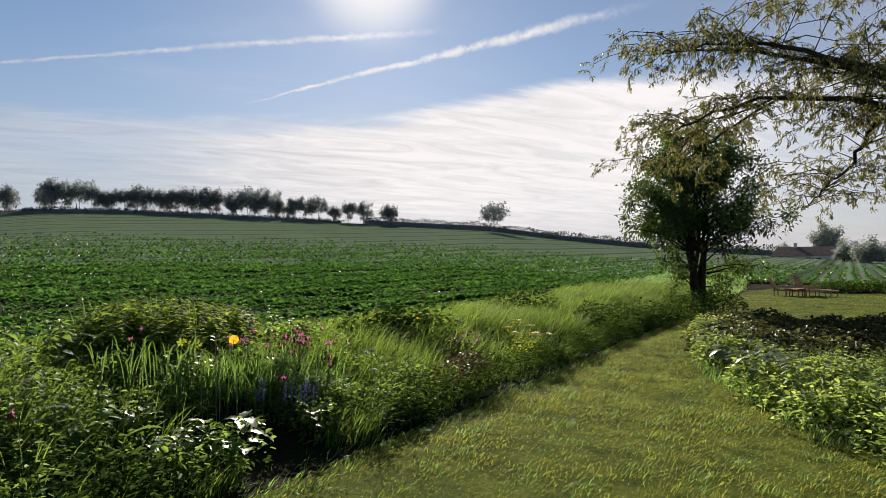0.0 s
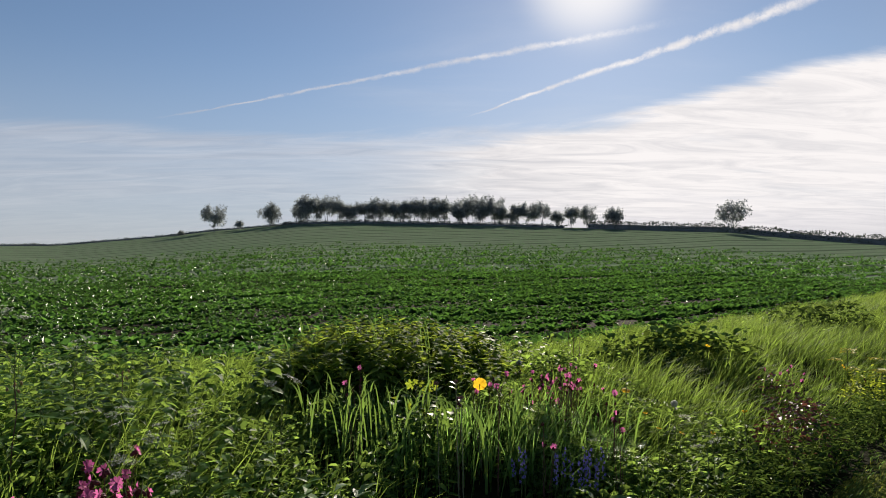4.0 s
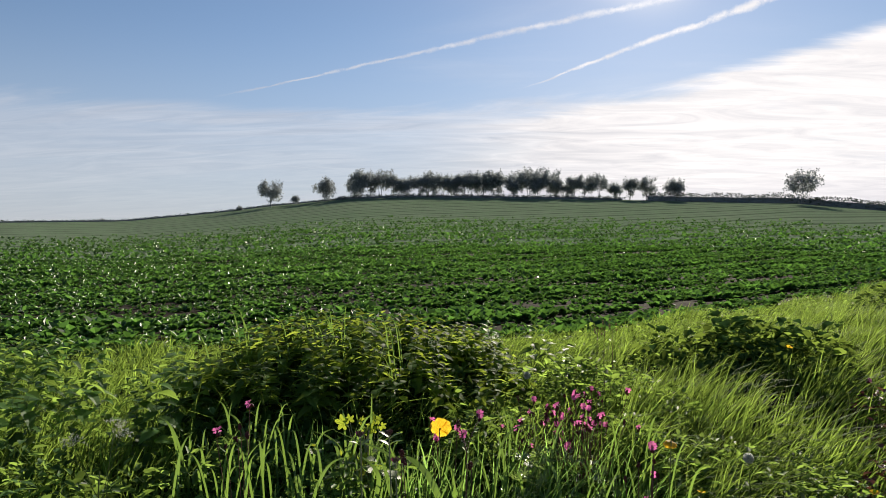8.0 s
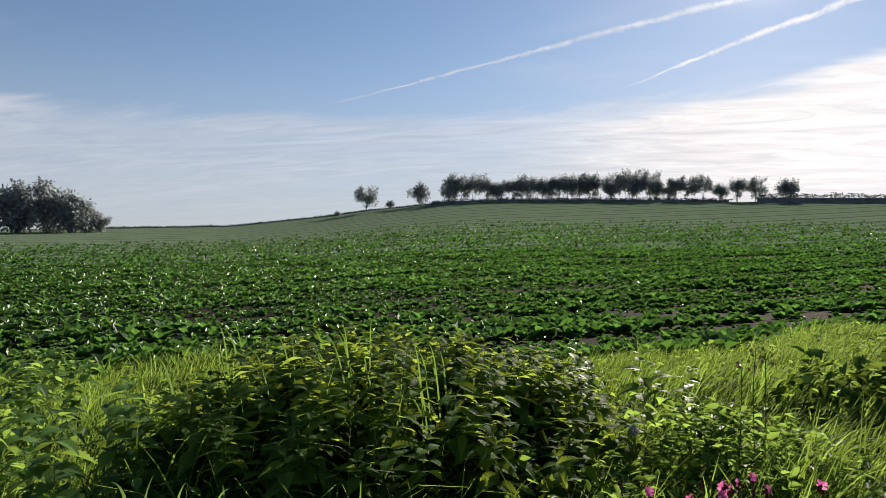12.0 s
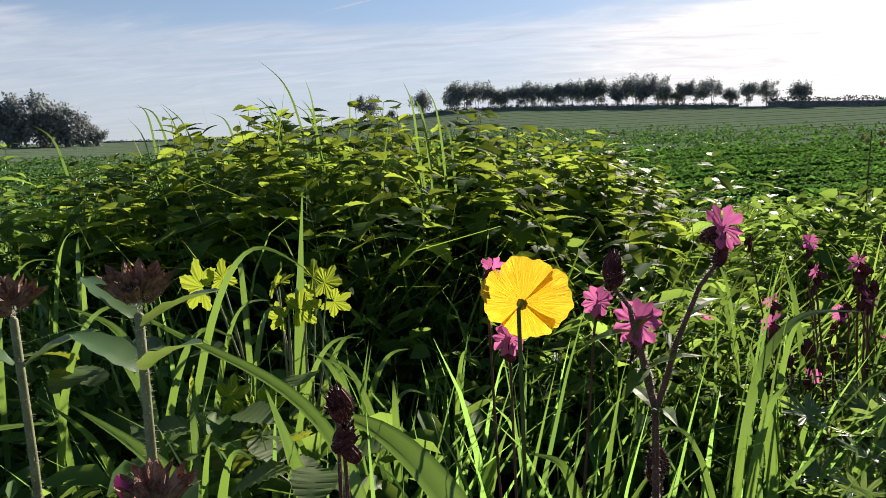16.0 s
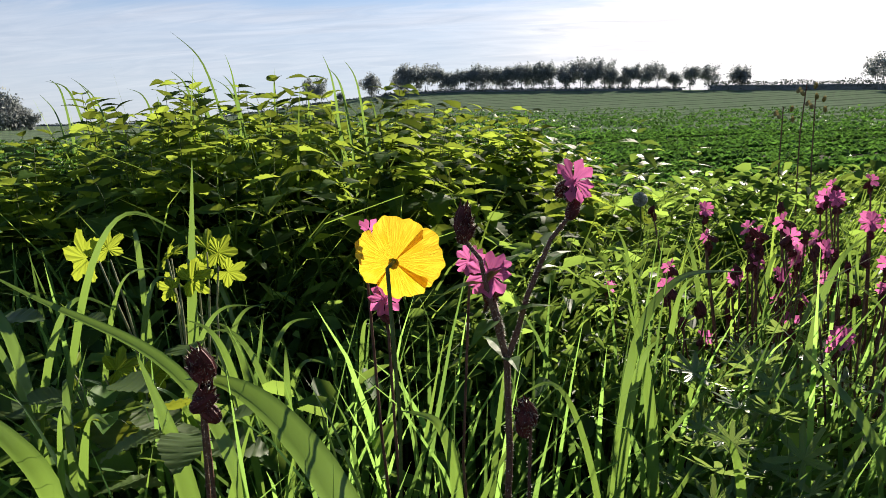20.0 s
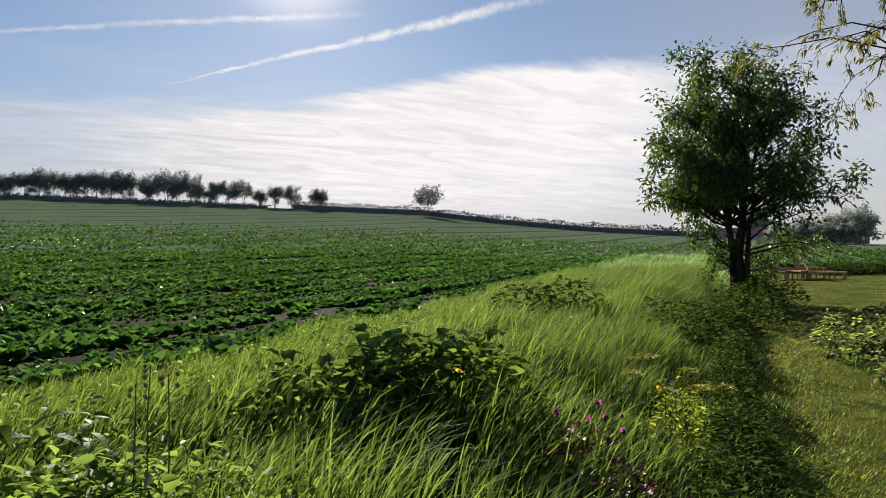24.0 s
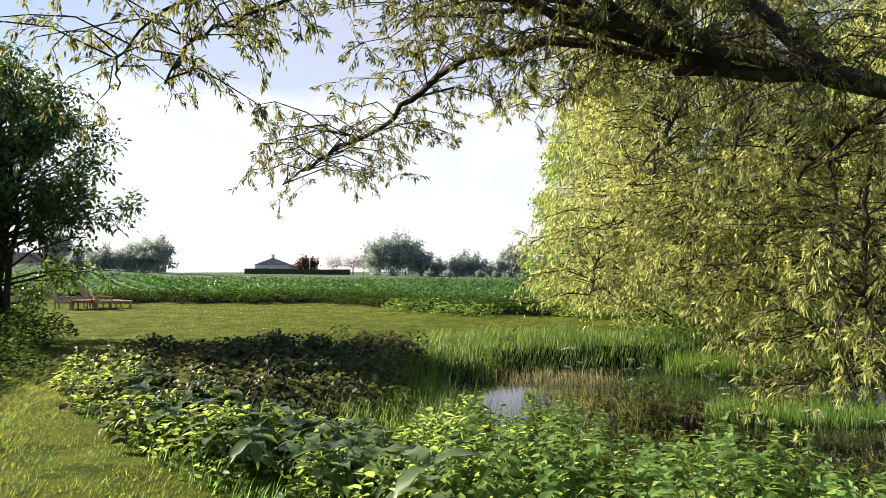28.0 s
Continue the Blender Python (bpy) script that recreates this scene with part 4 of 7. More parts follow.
def leafy(name, centres, spread, tall, per, size, ratio, mat, seed, label, cat="weeds", fold=0.2, droop=0.25, up=0.4):
    """Bushy low foliage: many single leaves on a rounded clump round each centre."""
    r = np.random.default_rng(seed)
    c = np.asarray(centres, dtype=float)
    n = len(c) * per
    c = np.repeat(c, per, 0)
    q, m = r.uniform(0, 2 * math.pi, n), r.random(n) ** 0.5
    x, y = c[:, 0] + spread * m * np.cos(q), c[:, 1] + spread * m * np.sin(q)
    dome = tall * np.sqrt(np.maximum(1 - m * m, 0.03)) * (0.85 + 0.2 * lump(x, y, 2.0))
    z = height(x, y) + dome * (1 - 0.75 * r.random(n) ** 1.7)
    away = q + r.normal(0, 0.7, n)
    way = np.stack([np.cos(away), np.sin(away), r.normal(up, 0.4, n)], 1)
    norm = np.stack([0.4 * np.cos(q), 0.4 * np.sin(q), np.ones(n)], 1) + r.normal(0, 0.35, (n, 3))
    s = size * r.uniform(0.55, 1.25, n)
    me = tri_mesh(name, *round_cloud(np.stack([x, y, z], 1), way, norm, s, s * ratio, fold, droop), mat, True)
    return tagged(new(name, me), label, cat, kind="stuff")


# inner leaves added to stop light passing; their dark colour stands for shade
leafy("nettle_shade", NETTLE_HEART, 0.34, 0.50, 230, 0.10, 0.6, M_SHADED_WEED, 28, "inner nettle leaves added to block light, coloured dark like shade", "nettle")
# leafy weeds along the foot of the bank and in between the grass
r_weed = np.random.default_rng(12)
a_, d_ = r_weed.uniform(-5.0, 3.4, 300), r_weed.uniform(0.35, 2.6, 300)
front = [BANK_O + a * BANK_U + d * BANK_N for a, d in zip(a_, d_) if math.hypot(*(BANK_O + a * BANK_U + d * BANK_N - np.array([0.70, 2.62]))) > 0.62]
leafy("front_weeds", front, 0.22, 0.48, 120, 0.066, 0.5, M_WEED, 13, "low leafy green weeds at the foot of the bank")
# dark rim beside the lawn: these weeds carry shade in their colour
a_, d_ = r_weed.uniform(1.9, 19, 130), r_weed.uniform(0.20, 0.36, 130)
leafy("edge_weeds", [BANK_O + a * BANK_U + d * BANK_N for a, d in zip(a_, d_)], 0.22, 0.46, 130, 0.06, 0.4, M_SHADED_WEED, 14, "leafy weeds along the edge of the lawn, shade put into their colour")
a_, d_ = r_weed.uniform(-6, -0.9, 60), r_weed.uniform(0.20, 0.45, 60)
leafy("shaded_weeds", [BANK_O + a * BANK_U + d * BANK_N for a, d in zip(a_, d_)], 0.32, 0.60, 150, 0.065, 0.5, M_SHADED_WEED, 29, "leafy weeds overhanging the foot of the bank, shade put into their colour")
a_, d_ = r_weed.uniform(-6, 15, 120), r_weed.uniform(2.0, 6.0, 120)
leafy("bank_weeds", [BANK_O + a * BANK_U + d * BANK_N for a, d in zip(a_, d_) if nettle_gap(*(BANK_O + a * BANK_U + d * BANK_N)) > 1], 0.25, 0.42, 32, 0.07, 0.45, M_WEED, 15, "scattered broad-leaved weeds in the long grass")
leafy("fern_weeds", [(-1.2, 2.3), (-0.6, 1.9), (-1.8, 2.6), (0.0, 1.9), (-2.4, 2.0), (1.5, 3.4), (1.9, 3.3), (1.3, 3.2), (0.9, 3.9), (1.7, 4.0), (-1.0, 3.0), (0.15, 3.1)], 0.30, 0.48, 420, 0.030, 0.35, M_WEED, 16, "feathery parsley leaves among the flowers", up=0.2)
leafy("dock_mound", [(3.7, 6.9), (3.3, 6.7), (4.2, 7.2), (3.0, 7.0), (3.9, 6.5)], 0.55, 0.52, 260, 0.13, 0.55, M_DOCK, 17, "rounded clump of broad dark green weeds in the grass", up=0.1)
# clumps near the tree, their colour darkened to stand for its shade
leafy("weed_mound", [(8.3, 12.0), (8.8, 11.6), (9.9, 10.1), (10.6, 10.3), (11.4, 10.6), (9.2, 9.3), (12.6, 11.0), (13.4, 11.4)], 0.7, 0.72, 340, 0.11, 0.55, M_SHADED_WEED, 18, "leafy clump on the bank, shade put into its colour")
leafy("euphorbia_leaves", [(5.6, 6.35), (5.2, 5.9), (5.4, 6.1)], 0.24, 0.55, 160, 0.06, 0.4, M_LIME, 19, "yellow-green spurge at the edge of the bank")
leafy("cranesbill", [(3.3, 4.2), (3.6, 4.5), (4.0, 5.4), (3.9, 5.0)], 0.36, 0.55, 190, 0.055, 0.7, M_RED_LEAF, 20, "bronze-leaved cranesbill spilling over the edge of the bank")
leafy("tree_foot_weeds", [(16.4, 13.4), (17.1, 13.5), (15.8, 13.2), (17.6, 13.9), (16.2, 14.4), (17.8, 14.6), (15.2, 12.8), (14.5, 12.3)], 0.75, 0.90, 340, 0.10, 0.5, M_SHADED_WEED, 44, "shaded weeds round the foot of the tree")


def bulk_leaf(mat, name):
    leaf = outline_leaf(OVAL, 0.19, 0.10, 0.45, 0.25, 0.03, 0.06)
    return tri_mesh(name, *leaf, mat, True)


BIG_LEAF = bulk_leaf(M_BROAD, "leaf")


def rosette(name, x, y, n, size, label, cat, seed, group="", mesh=None, lift=0.1):
    """A plant of large single leaves springing from one crown."""
    r = np.random.default_rng(seed)
    t = thing(name, label, cat, group, (x, y, ground_z(x, y)))
    for i in range(n):
        ob = part("leaf", mesh or BIG_LEAF, t)
        s = size * r.uniform(0.7, 1.25)
        h = lift + 0.26 * r.random() * size
        rz = i * 137.5 + r.uniform(-20, 20)
        ob.matrix_basis = pose(0, 0, h, 0, 0, rz) @ pose(0, 0.03, 0, r.uniform(5, 50), r.uniform(-15, 15), 0)
        ob.scale = (s, s, s)
    return t


for i, (x, y, s) in enumerate(((-0.14, 2.35, 0.9), (0.60, 2.02, 1.0), (0.05, 1.85, 1.0), (0.35, 2.15, 0.8), (-0.5, 2.0, 0.8), (1.25, 2.6, 0.7))):
    rosette("foxglove", x, y, 13, s, "rosette of broad soft green leaves at the foot of the bank", "plant", 200 + i, "leaf rosettes at the bank's foot", None, 0.18)

DOCK_LEAF = bulk_leaf(M_DOCK, "leaf")
for i in range(15):
    x, y = 3.65 + r_weed.normal(0, 0.38), 6.95 + r_weed.normal(0, 0.22)
    rosette("dock", x, y, 6, 0.95, "dock with broad green leaves", "plant", 300 + i, "docks in the grass", DOCK_LEAF, 0.30)


# ---- flowers ----
def petal_patch(length, width, notch, cup, nu=5, nv=6, ruffle=0.0, seed=0):
    """One petal along +y, narrow at its base, cupped upwards, notched at its tip."""
    r = np.random.default_rng(seed)
    vs, fs = [], []
    for j in range(nv):
        v = j / (nv - 1)
        w = width * (0.14 + 0.86 * v ** 1.15)
        for i in range(nu):
            u = i / (nu - 1) * 2 - 1
            reach = length * v * (1 - notch * max(0, 1 - 2.0 * abs(u)) * max(0, v - 0.5) * 2 - 0.42 * abs(u) ** 3 * v)
            z = cup * length * v * v + ruffle * (math.sin(u * 9 + seed) * v + r.normal(0, 0.4) * v) * length
            vs.append((u * w * 0.5, reach, z))
    for j in range(nv - 1):
        for i in range(nu - 1):
            a = j * nu + i
            fs += [(a, a + 1, a + nu + 1), (a, a + nu + 1, a + nu)]
    return np.array(vs), np.array(fs)


def ball(rx, rz, seg=8, rings=5):
    vs, fs = [], []
    for j in range(rings + 1):
        p = math.pi * j / rings
        for i in range(seg):
            q = 2 * math.pi * i / seg
            vs.append((rx * math.sin(p) * math.cos(q), rx * math.sin(p) * math.sin(q), -rz * math.cos(p)))
    for j in range(rings):
        for i in range(seg):
            a, b = j * seg + i, j * seg + (i + 1) % seg
            fs += [(a, b, b + seg), (a, b + seg, a + seg)]
    return np.array(vs), np.array(fs)


CAMPION = tri_mesh("petals", *join([placed(petal_patch(0.0185, 0.0175, 0.30, (-0.10, 0.10, 0.0, 0.16, -0.05)[i], 13, 8, 0.035, i), pose(0, 0, 0, (4, 16, 8, 20, 2)[i], 0, 72 * i)) for i in range(5)]), M_PINK, True)


def calyx_mesh():
    """A ribbed, bladder-like calyx opening into five small teeth."""
    vs, fs, seg = [], [], 20
    prof = [(0.0, -0.018), (0.0028, -0.0172), (0.0050, -0.013), (0.0056, -0.008), (0.0046, -0.003), (0.0036, 0.0)]
    for rr, z in prof:
        for i in range(seg):
            q = 2 * math.pi * i / seg
            k = rr * (1 + (0.10 if i % 2 else -0.06))
            vs.append((k * math.cos(q), k * math.sin(q), z))
    for i in range(seg):
        q = 2 * math.pi * i / seg
        tooth = 0.0045 if i % 4 == 0 else 0.0005
        vs.append((0.0042 * math.cos(q), 0.0042 * math.sin(q), tooth))
    for j in range(len(prof)):
        for i in range(seg):
            a, b = j * seg + i, j * seg + (i + 1) % seg
            fs += [(a, b, b + seg), (a, b + seg, a + seg)]
    return np.array(vs), np.array(fs)


CALYX = tri_mesh("calyx", *calyx_mesh(), M_CALYX)
r_fuzz = np.random.default_rng(99)
_d = rand_dirs(150, r_fuzz)
_b = np.stack([_d[:, 0] * 0.0052, _d[:, 1] * 0.0052, _d[:, 2] * 0.009 - 0.008], 1)
_s = unit(np.cross(_d, np.array([0.3, 0.1, 1.0]))) * 0.00016
FUZZ = tri_mesh("fuzz", np.stack([_b - _s, _b + _s, _b + _d * 0.0028], 1).reshape(-1, 3), np.arange(450).reshape(-1, 3), M_HAIR)
SPEAR = outline_leaf((0.2, 0.8, 1.0, 0.7, 0.35, 0.02), 0.05, 0.016, 0.4, 0.2)


def hairs(points, n, length, r):
    """Fine hairs standing off a stem."""
    k = r.integers(0, len(points) - 1, n)
    f = r.random(n)[:, None]
    base = points[k] * (1 - f) + points[k + 1] * f
    d = rand_dirs(n, r)
    d[:, 2] *= 0.4
    d = unit(d)
    side = unit(np.cross(d, np.array([0, 0, 1.0]))) * 0.00050
    v = np.stack([base - side, base + side, base + d * length], 1).reshape(-1, 3)
    return v, np.arange(3 * n).reshape(-1, 3)


def campion(x, y, heads, label, seed, group="", fuzzy=False, fork=None, extra=2):
    """Red campion: dark stems, hairy calyces and five-petalled pink flowers. heads: (dx, dy, z, size, face azimuth or None for a bud)."""
    r = np.random.default_rng(seed)
    gz = ground_z(x, y)
    t = thing("campion", label, "flower", group, (x, y, gz))
    leaves, fuzz = [], []
    for dx, dy, z, s, face in heads:
        hi = z - gz
        end = np.array([dx, dy, hi])
        root = (dx * 0.25 + r.normal(0, 0.01), dy * 0.25 + r.normal(0, 0.01), -0.03) if fork is None else (fork[0], fork[1], fork[2] - gz)
        line = bent(root, end, 0, 7, 0.006 if fork is None else 0.0015, r)
        line[-2] = line[-1] - np.array([r.normal(0, 0.004), r.normal(0, 0.004), 0.03])
        part("stem", tri_mesh("stem", *tube(line, np.linspace(0.0024, 0.0014, 7) * (1.2 if fuzzy else 1), 6), M_RED_STEM, True), t)
        if fuzzy:
            fuzz.append(hairs(line, 900, 0.0045, r))
        for j in range(1):
            p = line[3 + j]
            for side in (0, 180):
                leaves.append(placed(SPEAR, lie(*p, r.uniform(0, 360) if side == 0 else r.uniform(0, 360), r.uniform(-5, 50))))
        ca = part("calyx", CALYX, t)
        turn = pose(*end, 0, 0, 0) @ pose(0, 0, 0, r.normal(0, 25), r.normal(0, 25), 0)
        if face is not None:
            turn = pose(*end, 0, 0, -face) @ pose(0, 0, 0, -r.uniform(40, 70), 0, 0)
            fl = part("flower", CAMPION, t)
            fl.matrix_basis = turn @ pose(0, 0, 0.004, 0, 0, r.uniform(0, 72))
            fl.scale = (s, s, s)
        ca.matrix_basis = turn
        ca.scale = (s, s, s * 1.1)
        for e in range(extra):
            q = r.uniform(0, 360)
            more = part("calyx", CALYX, t)
            more.matrix_basis = pose(end[0], end[1], end[2] - r.uniform(0.004, 0.016), 0, 0, q) @ pose(0, 0.006, 0, -r.uniform(20, 70), 0, 0)
            more.scale = (s * 0.85, s * 0.85, s * 0.85)
            if fuzzy:
                part("fuzz", FUZZ, more)
        if fuzzy:
            part("fuzz", FUZZ, ca)
    if fork is not None:
        main = bent((fork[0] - 0.012, fork[1] + 0.01, -0.03), (fork[0], fork[1], fork[2] - gz), 0, 9, 0.0015, r)
        part("main_stem", tri_mesh("main_stem", *tube(main, np.linspace(0.0034, 0.0028, 9), 8), M_RED_STEM, True), t)
        fuzz.append(hairs(main, 1900, 0.0048, r))
        for side in (25, 190):
            leaves.append(placed(SPEAR, lie(fork[0], fork[1], fork[2] - gz, side, 30)))
    for leaf in leaves:
        part("leaf", tri_mesh("leaf", *leaf, M_WEED), t)
    if fuzz:
        part("hairs", tri_mesh("hairs", *join(fuzz), M_HAIR), t)
    return t


def heads_round(n, rad, zlo, zhi, seed, buds=0.35, big=1.0):
    r = np.random.default_rng(seed)
    return [(r.normal(0, rad), r.normal(0, rad), r.uniform(zlo, zhi), big * r.uniform(0.9, 1.3), None if r.random() < buds else r.uniform(-180, 180)) for i in range(n)]


# the tall forked one beside the poppy
campion(0.75, 3.165, [(0.058, 0.05, 1.187, 1.18, 150), (-0.032, 0.008, 1.172, 1.25, None), (-0.012, 0.014, 1.112, 1.22, 190)],
        "tall hairy red campion with bright pink flowers beside a yellow poppy", 1, "", True, (0.001, -0.002, 1.045), 3)
campion(0.66, 3.32, [(-0.04, 0.0, 1.06, 1.1, 170), (0.055, 0.0, 1.10, 1.0, 200), (-0.06, 0.02, 1.13, 0.9, 20)], "pink campion flowers close behind the yellow poppy", 2)
campion(1.20, 3.84, heads_round(26, 0.09, 0.90, 1.10, 3, 0.35, 0.85), "bushy clump of pink campion with many flower heads", 3, "campion clumps")
campion(1.40, 3.90, heads_round(24, 0.10, 0.92, 1.14, 4, 0.35, 0.85), "bushy clump of pink campion with many flower heads", 4, "campion clumps")
campion(1.30, 3.70, heads_round(22, 0.08, 0.88, 1.08, 33, 0.4, 0.9), "bushy clump of pink campion with many dark calyces", 33, "campion clumps")
campion(1.08, 3.80, heads_round(5, 0.05, 0.88, 0.98, 5), "small pink campion at the edge of the clump", 5)
campion(1.52, 3.22, heads_round(6, 0.05, 0.80, 1.05, 6), "pink campion in the grass", 6, "campions in the grass")
campion(1.46, 2.86, heads_round(3, 0.04, 0.80, 0.98, 7), "pink campion in the grass", 7, "campions in the grass")
campion(-0.15, 3.05, heads_round(6, 0.05, 1.10, 1.36, 8, 0.5), "dark pink campion in front of the nettles", 8)
campion(-1.07, 1.58, heads_round(40, 0.12, 0.78, 1.08, 9, 0.12, 1.35), "full clump of bright pink campion", 9, "bright campion clumps")
campion(-1.45, 1.40, heads_round(18, 0.10, 0.85, 1.15, 10, 0.15, 1.35), "bright pink campion in the leafy edge", 10, "bright campion clumps")
campion(-1.65, 1.55, heads_round(16, 0.12, 0.95, 1.25, 11, 0.15, 1.35), "bright pink campion in the leafy edge", 11, "bright campion clumps")
campion(1.02, 2.98, heads_round(4, 0.05, 0.72, 0.95, 12, 0.3), "pink campion beside the bluebells", 12)
campion(4.3, 5.5, heads_round(9, 0.16, 0.62, 0.85, 13, 0.3), "pink campion at the edge of the lawn", 13)
for i, (x, y, zz, ex) in enumerate(((0.474, 3.18, 1.046, 4), (0.49, 3.16, 1.02, 2), (0.767, 3.27, 0.965, 3))):
    campion(x, y, [(0, 0, zz, 1.5, None)], "faded campion head with dark hairy calyces", 20 + i, "faded campion heads", True, None, ex)


def withered_cup(seed):
    """A spent calyx: a ribbed open cup with long curled teeth."""
    r = np.random.default_rng(seed)
    seg, vs, fs = 20, [], []
    prof = ((0.0015, -0.013), (0.0042, -0.011), (0.0060, -0.006), (0.0064, 0.0), (0.0066, 0.003))
    for rr, z in prof:
        for i in range(seg):
            q = 2 * math.pi * i / seg
            k = rr * (1 + (0.12 if i % 2 else -0.08) + r.normal(0, 0.04))
            vs.append((k * math.cos(q), k * math.sin(q), z + r.normal(0, 0.0004)))
    n = len(vs)
    for i in range(seg):
        q = 2 * math.pi * i / seg
        k = abs(i % 4 - 2) / 2
        vs.append(((0.0070 + 0.0030 * k) * math.cos(q), (0.0070 + 0.0030 * k) * math.sin(q), 0.004 + 0.007 * k + r.normal(0, 0.0006)))
    for j in range(len(prof)):
        for i in range(seg):
            a, b = j * seg + i, j * seg + (i + 1) % seg
            fs += [(a, b, b + seg), (a, b + seg, a + seg)]
    return np.array(vs), np.array(fs)


WITHERED = [tri_mesh("calyx", *withered_cup(i), M_WITHERED) for i in range(3)]
BRACT = tri_mesh("bract", *outline_leaf(tuple(np.interp(np.linspace(0, 1, 11), (0, 0.15, 0.45, 0.8, 1), (0.3, 0.75, 1.0, 0.6, 0.02))), 0.050, 0.026, 0.25, 0.25, 0.0, 0.02), M_BROAD, True)


def stout_campion(x, y, top, heads, bracts, label, seed, petal=False):
    """A thick downy stem with paired bracts and a cluster of spent calyces."""
    r = np.random.default_rng(seed)
    gz = ground_z(x, y)
    t = thing("campion", label, "flower", "faded campion heads", (x, y, gz))
    h = top - gz
    line = bent((0.015, 0.01, -0.03), (0, 0, h - 0.010), 0, 9, 0.0015, r)
    part("stem", tri_mesh("stem", *tube(line, np.linspace(0.0036, 0.0026, 9), 10), M_PALE_STEM, True), t)
    part("hairs", tri_mesh("hairs", *hairs(line, 1500, 0.0055, r), M_HAIR), t)
    for i in range(heads):
        q, lean_ = i * 137.5 + r.uniform(-20, 20), 8 + 50 * math.sqrt(i / max(heads, 1)) + r.uniform(-12, 12)
        ob = part("calyx", WITHERED[i % 3], t)
        ob.matrix_basis = pose(0, 0, h - 0.006, 0, 0, q) @ pose(0, 0, 0, -lean_, 0, 0) @ pose(0, 0, 0.016)
        k = r.uniform(0.62, 0.90)
        ob.scale = (k, k, k * 1.15)
        part("fuzz", FUZZ, ob)
    for drop, turn in bracts:
        ob = part("bract", BRACT, t)
        ob.matrix_basis = pose(0, 0, h - drop, 0, 0, turn) @ pose(0, 0.003, 0, 38, 0, 0)
    if petal:
        ob = part("petal_bud", tri_mesh("petal_bud", *ball(0.004, 0.009), M_PINK, True), t)
        ob.matrix_basis = pose(-0.012, -0.004, h + 0.006, 10, -20, 0)
    return t


stout_campion(0.450, 2.940, 1.180, 7, ((0.040, 250), (0.042, 85), (0.012, 70), (0.016, 270)), "spent campion with a thick downy stem, green bracts and brown calyces", 1)
stout_campion(0.478, 2.90, 1.088, 5, ((0.03, 10), (0.034, 190)), "low spent campion head with one pink bud", 2, True)
stout_campion(0.330, 2.985, 1.165, 5, ((0.04, 120), (0.042, 300)), "spent campion head with a last pink petal", 3, True)


def round_petal(rad, cup, seed, half=49):
    """A broad rounded petal, a sector of a shallow cup with fine radial folds and a wavy rim."""
    r = np.random.default_rng(seed)
    nu, nv = 31, 10
    wave = r.uniform(0, 6.28, 3)
    vs, fs = [], []
    for j in range(nv):
        v = j / (nv - 1)
        for i in range(nu):
            u = i / (nu - 1) * 2 - 1
            q = radians(half) * u
            edge = 1 - 0.14 * abs(u) ** 5 + 0.035 * math.sin(7 * u + wave[0]) + 0.02 * math.sin(17 * u + wave[1])
            d = rad * v * (1 if v < 0.6 else 1 + (edge - 1) * (v - 0.6) / 0.4)
            z = cup * rad * v ** 1.8 + rad * v * (0.016 * math.sin(26 * u + wave[2]) + 0.035 * v * math.sin(6 * u + wave[1]))
            vs.append((math.sin(q) * d, math.cos(q) * d, z))
    for j in range(nv - 1):
        for i in range(nu - 1):
            a = j * nu + i
            fs += [(a, a + 1, a + nu + 1), (a, a + nu + 1, a + nu)]
    return np.array(vs), np.array(fs)


# the yellow poppy: four wide crinkled petals, seen from behind against the sun
def poppy(x, y, z, size, face, label, seed, group="", tilt=62.0):
    gz = ground_z(x, y)
    t = thing("poppy", label, "flower", group, (x, y, gz))
    r = np.random.default_rng(seed)
    turn = pose(0, 0, z - gz, 0, 0, -face) @ pose(0, 0, 0, -tilt, 0, 0)
    for i in range(4):
        me = tri_mesh("petal", *round_petal(size * (0.54 if i % 2 else 0.50), 0.34 if i % 2 else 0.28, seed * 5 + i), M_POPPY, True)
        p = part("petal", me, t)
        p.matrix_basis = turn @ pose(0, 0, 0.001 * (i % 2), 0, 0, 90 * i + r.uniform(-8, 8))
    line = bent((r.normal(0, 0.02), r.normal(0, 0.02) - 0.01, -0.03), np.array(turn.translation), 0, 9, 0.002, r)
    line[-2] = np.array((turn @ pose(0, 0, -0.022)).translation)
    part("stem", tri_mesh("stem", *tube(line, np.full(9, 0.0021), 7), M_STEM, True), t)
    seedpod = part("seed_head", tri_mesh("seed_head", *ball(0.006, 0.008), M_LIME, True), t)
    seedpod.matrix_basis = turn @ pose(0, 0, 0.01)
    return t


poppy(0.638, 3.284, 1.108, 0.088, 8, "bright yellow Welsh poppy with crinkled petals lit from behind", 3, "", 82)
for i, (x, y, z, s, tl) in enumerate(((1.60, 3.15, 1.08, 0.05, 150), (1.62, 2.86, 0.98, 0.03, 20), (1.68, 2.80, 0.90, 0.03, 15), (1.80, 2.75, 0.88, 0.035, 25), (1.98, 2.72, 0.88, 0.035, 20), (2.25, 2.85, 0.98, 0.03, 20), (3.6, 6.2, 1.02, 0.05, 140), (5.0, 5.9, 0.8, 0.05, 120))):
    poppy(x, y, z, s, 40 * i, "small half-closed yellow poppy in the grass", 30 + i, "small yellow poppies", tl)


